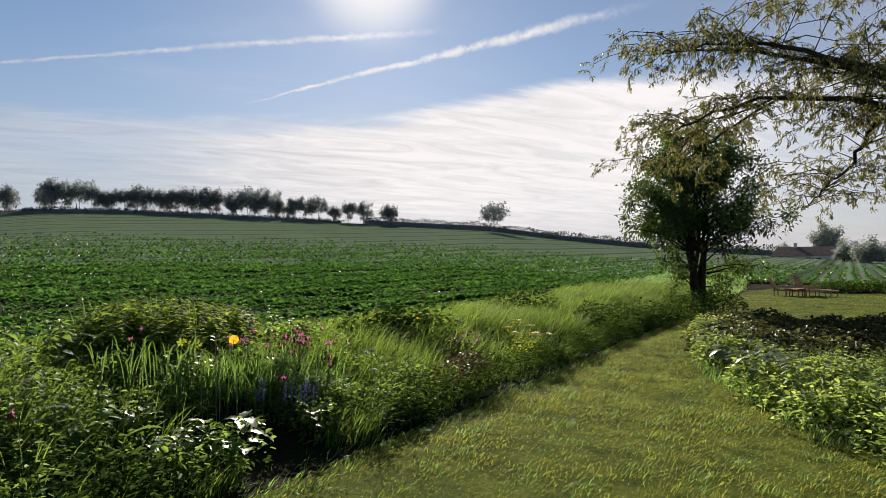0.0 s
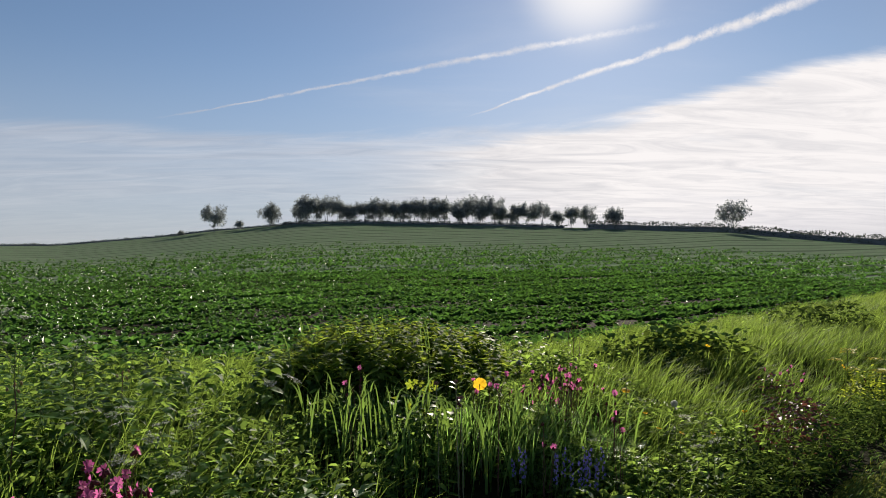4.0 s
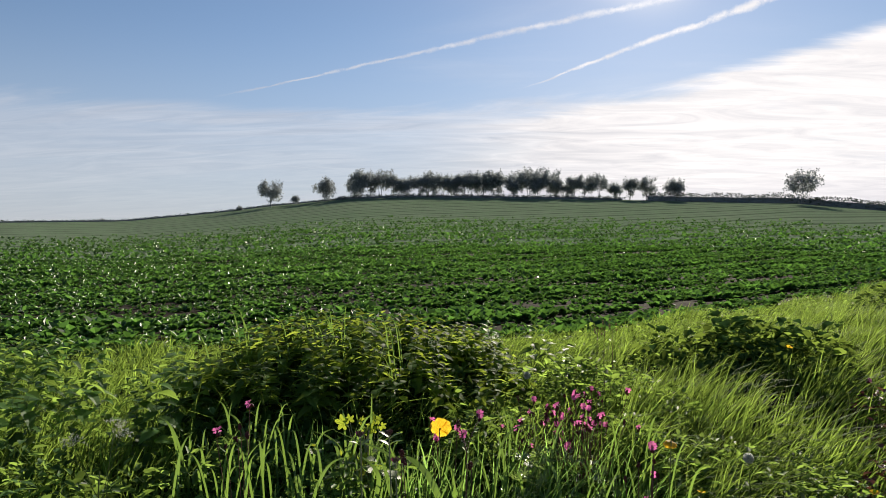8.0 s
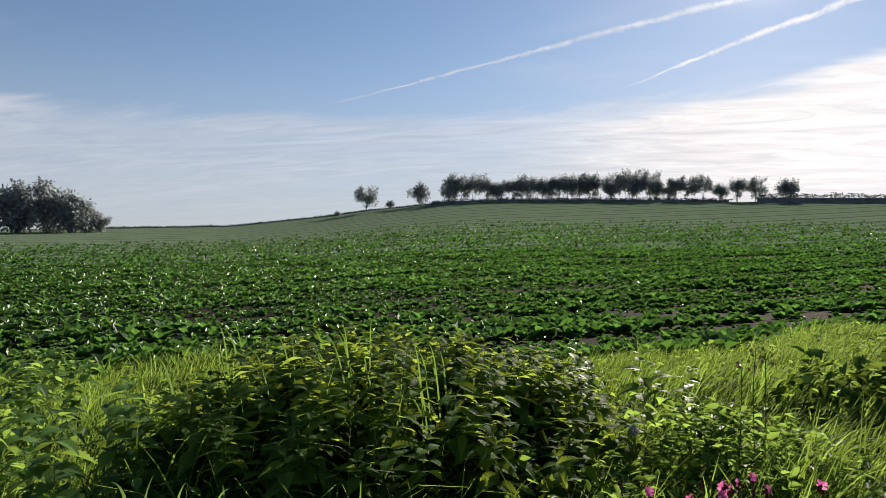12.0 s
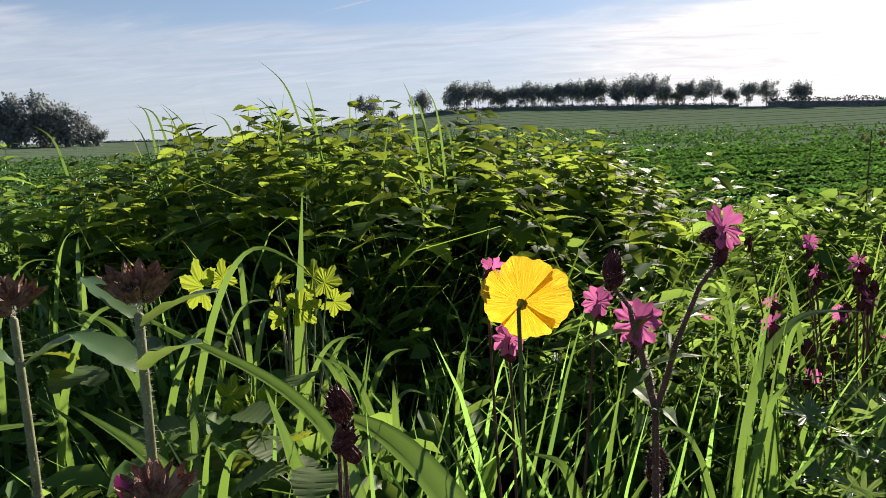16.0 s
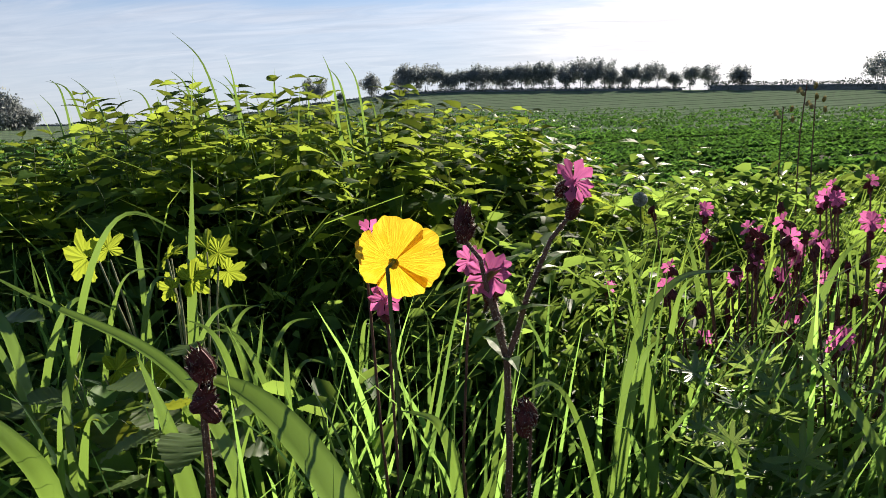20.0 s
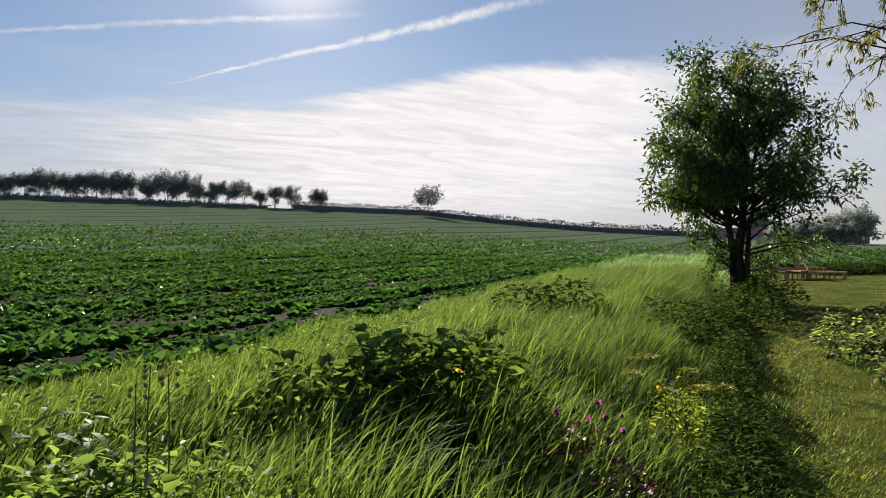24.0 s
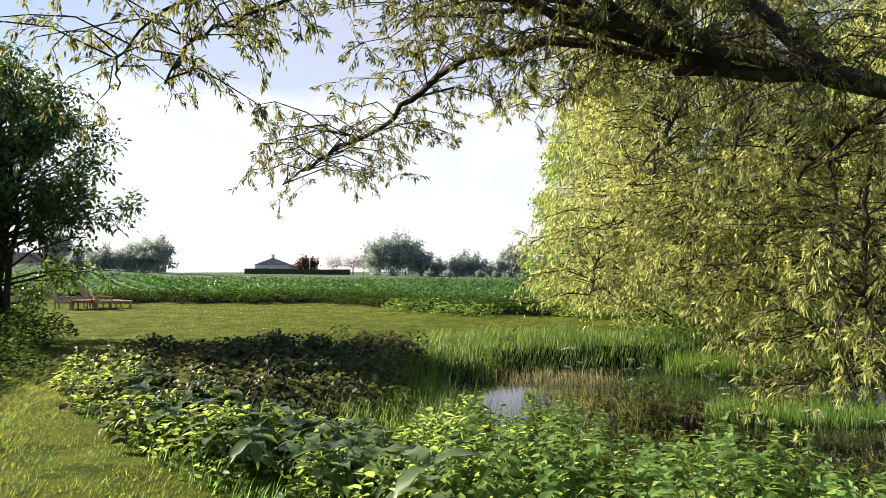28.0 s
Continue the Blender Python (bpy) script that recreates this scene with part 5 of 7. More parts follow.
# lime-leaved plant beside the poppy
def lobed_leaf(size):
    """A broad five-lobed toothed leaf along +y, pleated along the veins of its lobes."""
    lobes = ((0, 1.0, 24), (58, 0.86, 23), (-58, 0.86, 23), (118, 0.60, 25), (-118, 0.60, 25))
    n, rings = 60, 3
    vs, fs = [(0, size * 0.30, 0)], []
    for j in range(1, rings + 1):
        f = j / rings
        for k in range(n + 1):
            q = -158 + 316 * k / n
            lobe = max(w * math.exp(-((q - c) / sg) ** 2) for c, w, sg in lobes)
            d = size * (0.21 + 0.40 * lobe + (0.020 if k % 2 else -0.014) * (j == rings)) * f
            pleat = size * f * (0.085 * (1 - lobe) + 0.02 * math.sin(q * 0.35)) - 0.05 * size * f * f
            vs.append((math.sin(radians(q)) * d, size * 0.30 + math.cos(radians(q)) * d, pleat))
    fs += [(0, 1 + i, 2 + i) for i in range(n)]
    for j in range(rings - 1):
        for i in range(n):
            a = 1 + j * (n + 1) + i
            fs += [(a, a + n + 1, a + n + 2), (a, a + n + 2, a + 1)]
    return np.array(vs), np.array(fs)


LIME = tri_mesh("leaf", *lobed_leaf(0.080), M_LIME)
lime = thing("currant_sprig", "sprig of lime-yellow lobed leaves in front of the nettles", "plant", "", (0.255, 3.57, ground_z(0.255, 3.57)))
lime_z = ground_z(0.255, 3.57)
# leaf base, lean of its tip, size and tilt
for lx, ly, lz, lean_, s_, tl in ((0.200, 3.470, 1.080, -80, 0.97, 15),
                                    (0.210, 3.480, 1.080, -18, 0.65, 20),
                                    (0.290, 3.510, 1.030, -78, 0.57, 10),
                                    (0.290, 3.510, 1.040, 72, 0.70, 12),
                                    (0.260, 3.540, 1.070, -62, 0.62, 58),
                                    (0.260, 3.550, 1.070, -20, 0.55, 62),
                                    (0.300, 3.550, 1.080, 70, 0.70, 58),
                                    (0.320, 3.540, 1.080, 100, 0.69, 50),
                                    (0.340, 3.530, 1.060, 128, 0.62, 32),
                                    (0.290, 3.540, 1.070, 150, 0.62, 40),
                                    (0.180, 3.420, 0.940, -80, 0.88, 62),
                                    (0.210, 3.440, 0.930, 80, 0.75, 60),
                                    (0.280, 3.430, 0.920, -118, 0.83, 42),
                                    (0.270, 3.430, 0.930, 100, 0.69, 55)):
    end = (lx - 0.255, ly - 3.57, lz - lime_z)
    ob = part("leaf", LIME, lime)
    ob.matrix_basis = pose(*end, 0, lean_, 0) @ pose(0, 0, 0, 90 - tl, 0, 0)
    ob.scale = (s_, s_, s_)
    low_ = (end[0] * 0.35 + 0.02, end[1] * 0.5, max(-0.02, end[2] - 0.30))
    part("stalk", tri_mesh("stalk", *tube(bent(low_, end, 0.01, 6, 0.002), np.linspace(0.0026, 0.0012, 6), 5), M_PALE_STEM, True), lime)
part("main_stem", tri_mesh("main_stem", *tube(bent((0.03, 0, -0.03), (0.02, 0, 0.42), 0, 6, 0.004), np.linspace(0.005, 0.003, 6), 7), M_PALE_STEM, True), lime)


# dandelion clocks
def clock_mesh(rad, seed):
    r = np.random.default_rng(seed)
    d = rand_dirs(420, r)
    side = unit(np.cross(d, rand_dirs(420, r))) * rad * 0.13
    v = np.stack([d * rad * 0.25, d * rad - side, d * rad + side], 1).reshape(-1, 3)
    return tri_mesh("clock", v, np.arange(1260).reshape(-1, 3), M_WHITE)


CLOCK = clock_mesh(0.024, 1)
for i, (x, y, z) in enumerate(((1.18, 4.83, 1.04), (2.05, 3.45, 0.92), (0.55, 4.95, 1.02), (9.6, 9.35, 0.45), (9.9, 9.2, 0.5), (10.3, 9.3, 0.48), (10.1, 9.6, 0.46))):
    t = thing("dandelion_clock", "white dandelion clock on a thin stalk in the grass", "dandelion", "dandelion clocks", (x, y, ground_z(x, y)))
    h = z - ground_z(x, y)
    part("clock", CLOCK, t).location = (0, 0, h)
    part("stalk", tri_mesh("stalk", *tube([(0, 0, -0.02), (0.01, 0, h * 0.5), (0, 0, h)], [0.002, 0.002, 0.0018], 5), M_STEM), t)

# bluebells
def bell_mesh():
    """A nodding bell with six flared lobes."""
    seg, vs, fs = 24, [], []
    prof = [(0.0008, 0.0), (0.0042, -0.003), (0.0050, -0.010), (0.0056, -0.015), (0.0085, -0.019)]
    for k, (rr, z) in enumerate(prof):
        for i in range(seg):
            q = 2 * math.pi * i / seg
            lobe = 0.5 + 0.5 * math.cos(6 * q)
            f = rr * (1 + (0.25 * (lobe - 0.5) if k == 4 else 0))
            vs.append((f * math.cos(q), f * math.sin(q), z + (0.004 * (1 - lobe) if k == 4 else 0)))
    for k in range(len(prof) - 1):
        for i in range(seg):
            a, b = k * seg + i, k * seg + (i + 1) % seg
            fs += [(a, b, b + seg), (a, b + seg, a + seg)]
    return np.array(vs), np.array(fs)


BELL = tri_mesh("bell", *bell_mesh(), M_BLUE, True)
r_bell = np.random.default_rng(17)
for i in range(15):
    x, y = 1.14 + r_bell.normal(0, 0.14), 2.95 + r_bell.normal(0, 0.10)
    gz = ground_z(x, y)
    h = r_bell.uniform(0.66, 0.86) - gz
    t = thing("bluebell", "violet-blue bluebell spike at the edge of the bank", "flower", "bluebells", (x, y, gz), r_bell.uniform(0, 360))
    line = bent((0, 0, -0.02), (0.03, 0, h), 0, 6, 0.004)
    part("stem", tri_mesh("stem", *tube(line, np.full(6, 0.002), 5), M_STEM), t)
    for k in range(9):
        b = part("bell", BELL, t)
        q = k * 137.5
        f = 0.62 + 0.38 * k / 9
        b.matrix_basis = pose(0.03 * f + 0.014 * math.cos(radians(q)), 0.014 * math.sin(radians(q)), h * f, 0, 25, q)


# cow parsley: branching stems with flat white umbels
def umbel_mesh(seed, rad):
    r = np.random.default_rng(seed)
    rays, c = [], []
    for i in range(11):
        q, m = i * 2.4, rad * math.sqrt((i + 0.5) / 11)
        end = np.array([m * math.cos(q), m * math.sin(q), rad * 0.75 - m * 0.15])
        rays.append(tube([(0, 0, 0), tuple(end * np.array([0.5, 0.5, 0.6])), tuple(end)], [0.0009, 0.0007, 0.0006], 3, False))
        for k in range(14):
            c.append(end + r.normal(0, 1, 3) * np.array([rad * 0.14, rad * 0.14, 0.002]))
    c = np.array(c)
    n = len(c)
    q = r.uniform(0, 6.28, n)
    fl = leaf_cloud(c, np.stack([np.cos(q), np.sin(q), np.zeros(n)], 1), np.tile([0, 0, 1.0], (n, 1)) + r.normal(0, 0.3, (n, 3)), np.full(n, rad * 0.12), np.full(n, rad * 0.11), 0.05)
    return tri_mesh("rays", *join(rays), M_STEM), tri_mesh("florets", *fl, M_WHITE)


UMBELS = [umbel_mesh(70 + i, 0.038) for i in range(3)]


def parsley(x, y, top, n, seed, label="cow parsley with small white umbels"):
    r = np.random.default_rng(seed)
    gz = ground_z(x, y)
    t = thing("cow_parsley", label, "cow parsley", "cow parsleys", (x, y, gz))
    h = top - gz
    lines = [tube(bent((0, 0, -0.03), (0.02, 0.01, h * 0.8), 0, 7, 0.008, r), np.linspace(0.004, 0.002, 7), 5)]
    for i in range(n):
        q = r.uniform(0, 6.28)
        end = (0.16 * math.cos(q) * r.uniform(0.2, 1), 0.16 * math.sin(q) * r.uniform(0.2, 1), h * r.uniform(0.78, 1.0))
        lines.append(tube(bent((0.012, 0.006, h * r.uniform(0.4, 0.7)), end, -0.01, 5, 0.004, r), np.linspace(0.002, 0.0012, 5), 4))
        k = UMBELS[int(r.integers(3))]
        u = part("umbel", k[1], t)
        u.matrix_basis = pose(*end, r.normal(0, 14), r.normal(0, 14), r.uniform(0, 360))
        part("rays", k[0], u)
    part("stems", tri_mesh("stems", *join(lines), M_STEM, True), t)
    nl = 120
    q = r.uniform(0, 6.28, nl)
    m = r.uniform(0.02, 0.2, nl)
    base = np.stack([m * np.cos(q), m * np.sin(q), h * r.uniform(0.15, 0.62, nl)], 1)
    fl = leaf_cloud(base, np.stack([np.cos(q), np.sin(q), np.full(nl, -0.1)], 1), np.tile([0, 0, 1.0], (nl, 1)) + r.normal(0, 0.3, (nl, 3)), np.full(nl, 0.035), np.full(nl, 0.013))
    part("leaves", tri_mesh("leaves", *fl, M_WEED), t)
    return t


for i, (x, y, z, n) in enumerate(((-2.25, 3.0, 1.66, 5), (-1.88, 2.95, 1.50, 5), (-2.42, 3.1, 1.72, 4), (-0.85, 1.80, 1.28, 4), (-0.95, 1.56, 1.22, 3), (-0.6, 1.35, 1.10, 3), (-0.61, 2.75, 1.24, 3), (-1.24, 1.95, 1.24, 4), (1.85, 2.55, 1.00, 3), (-1.6, 2.5, 1.15, 3))):
    parsley(x, y, z, n, 400 + i)

DRY_HEAD = tri_mesh("seed_head", *calyx_mesh(), M_GRASS_DRY)
# dry seed heads on thin dark stalks
for i, (x, y, z) in enumerate(((1.72, 4.98, 1.40), (1.78, 5.05, 1.36), (1.68, 5.06, 1.33), (-1.75, 2.1, 1.36), (-1.45, 2.6, 1.34))):
    gz = ground_z(x, y)
    t = thing("seed_stalk", "dark dry stalk with small nodding seed heads", "plant", "dry seed stalks", (x, y, gz))
    r = np.random.default_rng(500 + i)
    part("stalk", tri_mesh("stalk", *tube(bent((0, 0, -0.02), (0.02, 0, z - gz), 0, 6, 0.006, r), np.linspace(0.0035, 0.002, 6), 5), M_RED_STEM), t)
    for k in range(4):
        q = k * 1.9
        b = part("seed_head", DRY_HEAD, t)
        b.matrix_basis = pose(0.02 + 0.03 * math.cos(q), 0.03 * math.sin(q), z - gz - 0.012 * k, 30 * math.cos(q), 30 * math.sin(q), 0)
        b.scale = (1.1, 1.1, 1.1)


# broad blades in the foreground of the flowers
def big_blade(name, a, b, bow, width, label):
    line = bent(a, b, bow, 12)
    side = unit(np.cross(np.gradient(line, axis=0), np.array([0.25, -0.2, 1.0])))
    t = np.linspace(0, 1, 12)
    w = (width * 0.5 * np.sin(np.pi * np.clip(t * 0.9 + 0.1, 0, 1)) ** 0.6 * (1 - t ** 4))[:, None]
    down = np.array([0, 0, -1.0]) * w * 0.35
    v = np.stack([line - side * w, line + down, line + side * w], 1).reshape(-1, 3)
    f = []
    for i in range(11):
        for k in (0, 1):
            p = 3 * i + k
            f += [(p, p + 1, p + 4), (p, p + 4, p + 3)]
    return tagged(new(name, tri_mesh(name, v, f, M_BLADE, True)), label, "grass blade", "broad grass blades")


def arching_blade(points, width, label="single broad arching green blade among the flowers"):
    """A long folded blade through a few points, root first."""
    p = np.array(points, dtype=float)
    u = np.linspace(0, len(p) - 1, 20)
    line = np.stack([np.interp(u, np.arange(len(p)), p[:, i]) for i in range(3)], 1)
    for _ in range(6):
        line[1:-1] = (line[:-2] + 2 * line[1:-1] + line[2:]) / 4
    side = unit(np.cross(np.gradient(line, axis=0), np.array([0.10, -0.75, 0.8])))
    t = np.linspace(0, 1, 20)
    w = (width * 0.5 * (0.6 + 0.4 * np.sin(np.pi * np.clip(t * 1.2, 0, 1))) * (1 - t ** 5))[:, None]
    up = unit(np.cross(side, np.gradient(line, axis=0)))
    v = np.stack([line - side * w, line - side * w * 0.5 + up * w * 0.10, line - up * w * 0.10, line + side * w * 0.5 + up * w * 0.10, line + side * w], 1).reshape(-1, 3)
    f = []
    for i in range(19):
        for k in range(4):
            a = 5 * i + k
            f += [(a, a + 1, a + 6), (a, a + 6, a + 5)]
    return tagged(new("grass_blade", tri_mesh("grass_blade", v, f, M_BLADE, True)), label, "grass blade", "broad grass blades")


arching_blade([(0.66, 3.14, 0.42), (0.655, 3.145, 0.80), (0.614, 3.159, 0.918), (0.545, 3.182, 0.992), (0.49, 3.195, 1.018), (0.450, 3.20, 1.012)], 0.030)
arching_blade([(0.52, 3.20, 0.45), (0.51, 3.21, 0.90), (0.445, 3.235, 0.994), (0.364, 3.273, 1.030), (0.251, 3.287, 1.064), (0.150, 3.32, 1.10)], 0.014)
arching_blade([(0.44, 3.24, 0.45), (0.43, 3.25, 0.80), (0.40, 3.26, 0.93), (0.36, 3.27, 1.02)], 0.022)
arching_blade([(0.302, 3.50, 0.45), (0.301, 3.514, 0.982), (0.305, 3.55, 1.225)], 0.017, "tall upright green blade among the flowers")
arching_blade([(0.33, 3.10, 0.45), (0.37, 3.10, 0.88), (0.40, 3.09, 0.96), (0.36, 3.07, 1.03), (0.30, 3.06, 1.07)], 0.020)
arching_blade([(1.19, 3.32, 0.45), (1.17, 3.33, 0.84), (1.13, 3.36, 0.93), (1.08, 3.44, 0.995)], 0.016)
arching_blade([(0.70, 3.29, 0.45), (0.70, 3.28, 0.88), (0.68, 3.28, 0.945), (0.64, 3.27, 0.955)], 0.013)
arching_blade([(1.00, 3.31, 0.45), (1.00, 3.31, 0.84), (0.985, 3.31, 0.91), (0.955, 3.30, 0.925)], 0.012)
arching_blade([(0.86, 3.42, 0.45), (0.90, 3.46, 0.98), (0.99, 3.56, 1.045), (1.10, 3.62, 1.03)], 0.012)
arching_blade([(0.95, 3.45, 0.45), (0.93, 3.45, 0.92), (0.90, 3.46, 1.03)], 0.016)
arching_blade([(0.22, 3.30, 0.45), (0.20, 3.32, 0.95), (0.15, 3.34, 1.06), (0.05, 3.36, 1.08)], 0.014)
arching_blade([(0.05, 3.30, 0.45), (0.06, 3.32, 0.95), (0.10, 3.34, 1.08), (0.17, 3.36, 1.09)], 0.012)
arching_blade([(0.10, 3.0, 0.40), (0.12, 3.02, 0.90), (0.20, 3.04, 1.05), (0.30, 3.05, 1.06)], 0.014)
r_arc = np.random.default_rng(78)
for i in range(112):
    x, y = r_arc.uniform(-0.55, 0.5), r_arc.uniform(3.0, 3.7)
    if i >= 84:
        x, y = r_arc.uniform(0.85, 1.7), r_arc.uniform(3.3, 4.1)
    if math.hypot(x - 0.72, y - 2.62) < 0.5 or (abs(x - 0.66) < 0.14 and y < 3.4):
        continue
    q, far, top = r_arc.uniform(0, 6.28), r_arc.uniform(0.04, 0.20), r_arc.uniform(0.86, 1.08) + 0.10 * (x < 0.2) - 0.04 * (y < 3.2)
    dx, dy = math.cos(q) * far, math.sin(q) * far * 0.6
    gz = ground_z(x, y)
    arching_blade([(x, y, gz - 0.02), (x + dx * 0.22, y + dy * 0.22, gz + (top - gz) * 0.55), (x + dx * 0.52, y + dy * 0.52, gz + (top - gz) * 0.90), (x + dx * 0.78, y + dy * 0.78, top), (x + dx * 1.1, y + dy * 1.1, top - far * r_arc.uniform(-0.25, 0.25))], r_arc.uniform(0.007, 0.012), "long arching grass blade with a pale sheen")
r_top = np.random.default_rng(79)
for i in range(46):
    x, y = r_top.uniform(-0.80, 0.40), r_top.uniform(4.45, 5.1)
    top, q = r_top.uniform(1.30, 1.56) - 0.05 * (x > 0.1), r_top.normal(3.2, 0.8)
    bend = r_top.uniform(0.05, 0.24)
    dx, dy, gz = math.cos(q) * bend, math.sin(q) * bend * 0.5, ground_z(x, y)
    arching_blade([(x, y, gz - 0.02), (x + dx * 0.15, y + dy * 0.15, gz + (top - gz) * 0.6), (x + dx * 0.5, y + dy * 0.5, gz + (top - gz) * 0.92), (x + dx, y + dy, top - 0.3 * bend * r_top.random())],
                  r_top.uniform(0.006, 0.010), "thin arching grass blade standing above the nettles")
r_blade = np.random.default_rng(77)
for i in range(60):
    x, y = r_blade.uniform(0.05, 1.35), r_blade.uniform(3.0, 3.6)
    if math.hypot(x - 0.64, y - 3.1) < 0.10:
        continue
    q = r_blade.uniform(-0.6, 0.6) + (3.14 if r_blade.random() < 0.4 else 0)
    ln = r_blade.uniform(0.05, 0.28)
    big_blade("grass_blade", (x, y, 0.40), (x + ln * math.cos(q), y + 0.4 * ln * math.sin(q), r_blade.uniform(0.82, 1.04)), r_blade.uniform(0, 0.12), r_blade.uniform(0.007, 0.013), "broad green grass blade among the flowers")

# deeply cut cranesbill leaves and pale crinkled leaves low among the flowers
def cut_leaf(size):
    rim, n = [], 60
    for k in range(n + 1):
        q = -155 + 310 * k / n
        lobe = max(math.exp(-((q - c) / 13) ** 2) for c in (-130, -78, -38, 0, 38, 78, 130))
        d = size * (0.10 + 0.42 * lobe + (0.02 if k % 2 else -0.02))
        rim.append((math.sin(radians(q)) * d, size * 0.3 + math.cos(radians(q)) * d, 0.07 * size * lobe))
    return np.array([(0, size * 0.3, -0.02 * size)] + rim), np.array([(0, 1 + i, 2 + i) for i in range(n)])


CUT_LEAF = tri_mesh("leaf", *cut_leaf(0.10), M_CUT)
_prof = np.interp(np.linspace(0, 1, 23), np.linspace(0, 1, 8), (0.35, 0.85, 1.0, 0.98, 0.9, 0.72, 0.45, 0.08))
CRINKLED = tri_mesh("leaf", *outline_leaf(tuple(_prof), 0.10, 0.085, 0.35, 0.12, 0.05, 0.028), M_CRINKLE, True)
r_cut = np.random.default_rng(88)
for i in range(26):
    x, y = r_cut.uniform(0.95, 1.75), r_cut.uniform(3.15, 3.75)
    rosette("cranesbill_plant", x, y, 11, r_cut.uniform(0.55, 0.85), "cranesbill with deeply cut green leaves under the campions", "plant", 800 + i, "cranesbills under the campions", CUT_LEAF, 0.26)
for i, (x, y) in enumerate(((0.27, 3.33), (0.18, 3.40), (0.36, 3.36), (0.42, 3.27), (0.08, 3.38))):
    rosette("balm", x, y, 5, 0.62, "low plant with pale crinkled leaves among the grass", "plant", 840 + i, "crinkled-leaved plants", CRINKLED, 0.30)


# flat yellow-green heads of the spurge at the lawn's edge
r_spurge = np.random.default_rng(66)
for i in range(9):
    x, y = 5.4 + r_spurge.normal(0, 0.22), 6.1 + r_spurge.normal(0, 0.22)
    gz = ground_z(x, y)
    h = r_spurge.uniform(0.48, 0.66)
    t = thing("spurge", "spurge with flat yellow-green flower head", "plant", "spurges at the lawn's edge", (x, y, gz))
    part("stem", tri_mesh("stem", *tube(bent((0, 0, -0.02), (0.02, 0, h), 0, 5, 0.005, r_spurge), np.full(5, 0.003), 5), M_STEM), t)
    n = 46
    q, m = r_spurge.uniform(0, 6.28, n), r_spurge.random(n) ** 0.5 * 0.075
    base = np.stack([0.02 + m * np.cos(q), m * np.sin(q), h + 0.012 - 2.0 * m * m + r_spurge.normal(0, 0.006, n)], 1)
    part("flower_head", tri_mesh("flower_head", *leaf_cloud(base, np.stack([np.cos(q), np.sin(q), np.full(n, 0.3)], 1), np.tile([0, 0, 1.0], (n, 1)) + r_spurge.normal(0, 0.3, (n, 3)), np.full(n, 0.03), np.full(n, 0.024), 0.1), M_SPURGE), t)


# ---- bed between the path and the pond ----
COMFREY = tri_mesh("leaf", *outline_leaf(OVAL, 0.30, 0.13, 0.75, 0.22, 0.03, 0.10), M_COMFREY, True)
r_com = np.random.default_rng(33)
for i in range(64):
    y = r_com.uniform(3.2, 8.2)
    x = float(bed_edge(y)) + r_com.uniform(0.15, 1.35)
    rosette("comfrey", x, y, 11, r_com.uniform(0.58, 0.90), "comfrey with large drooping rough green leaves beside the lawn", "plant", 600 + i, "comfreys along the path", COMFREY, 0.26)
for i, (x, y) in enumerate(((7.35, 3.3),)):
    rosette("burdock", x, y, 6, 1.35, "burdock with very large pale green leaves at the lawn's edge", "plant", 700 + i, "", COMFREY, 0.34)
pts = []
while len(pts) < 60:
    x, y = r_com.uniform(8.6, 19.5), r_com.uniform(4.2, 9.0)
    if in_beds(x, y) and x > bed_edge(y) + 0.8 and y > 4.6 + 0.10 * (x - 9) and pond_gap(x, y) > 1.25:
        pts.append((x, y))
leafy("ground_cover", pts, 0.95, 0.62, 420, 0.11, 0.75, M_COVER, 45, "dark bronze-green ground cover in a dense low mound", "plants", up=0.05)
pts = []
while len(pts) < 46:
    y = r_com.uniform(2.9, 8.6)
    pts.append((float(bed_edge(y)) + r_com.uniform(0.1, 1.4), y))
leafy("bed_weeds", pts, 0.42, 0.55, 170, 0.09, 0.5, M_SHRUB, 46, "light green leafy weeds in the bed beside the path")
pts = []
while len(pts) < 120:
    x, y = r_com.uniform(5.4, 10.5), r_com.uniform(-3.5, 3.6)
    if x > bed_edge(y) - 0.1 and pond_gap(x, y) > 1.04:
        pts.append((x, y))
leafy("pondside_weeds", pts, 0.40, 0.62, 190, 0.085, 0.5, M_SHRUB, 47, "dense pale green nettles and balsam beside the pond")
spots = [(x, y) for x, y in zip(r_net.uniform(6.4, 10.0, 150), r_net.uniform(-0.8, 3.3, 150)) if x > bed_edge(y) + 0.2 and pond_gap(x, y) > 1.05]
nettle_mass("pond_nettles", spots, 0.72, "thicket of pale green nettles beside the pond", M_SHRUB)
for i, (x, y, z, n) in enumerate(((8.7, 1.15, 0.95, 6), (8.4, 0.6, 0.9, 6), (8.9, 0.1, 0.85, 6), (8.1, -0.3, 0.9, 6), (8.6, -0.9, 0.8, 6), (9.2, 1.7, 1.02, 5), (9.4, 0.7, 0.7, 5), (7.9, 0.3, 0.9, 5), (8.3, -1.5, 0.9, 6), (9.0, 2.3, 1.1, 4), (12.3, 6.3, 1.0, 3))):
    parsley(x, y, z, n, 450 + i, "tall cow parsley with white umbels beside the pond")


def sedge_zone(x, y):
    g = pond_gap(x, y)
    return (g > 0.90) & (g < 1.55) & ((x > 16.5) | (y > 3.3))


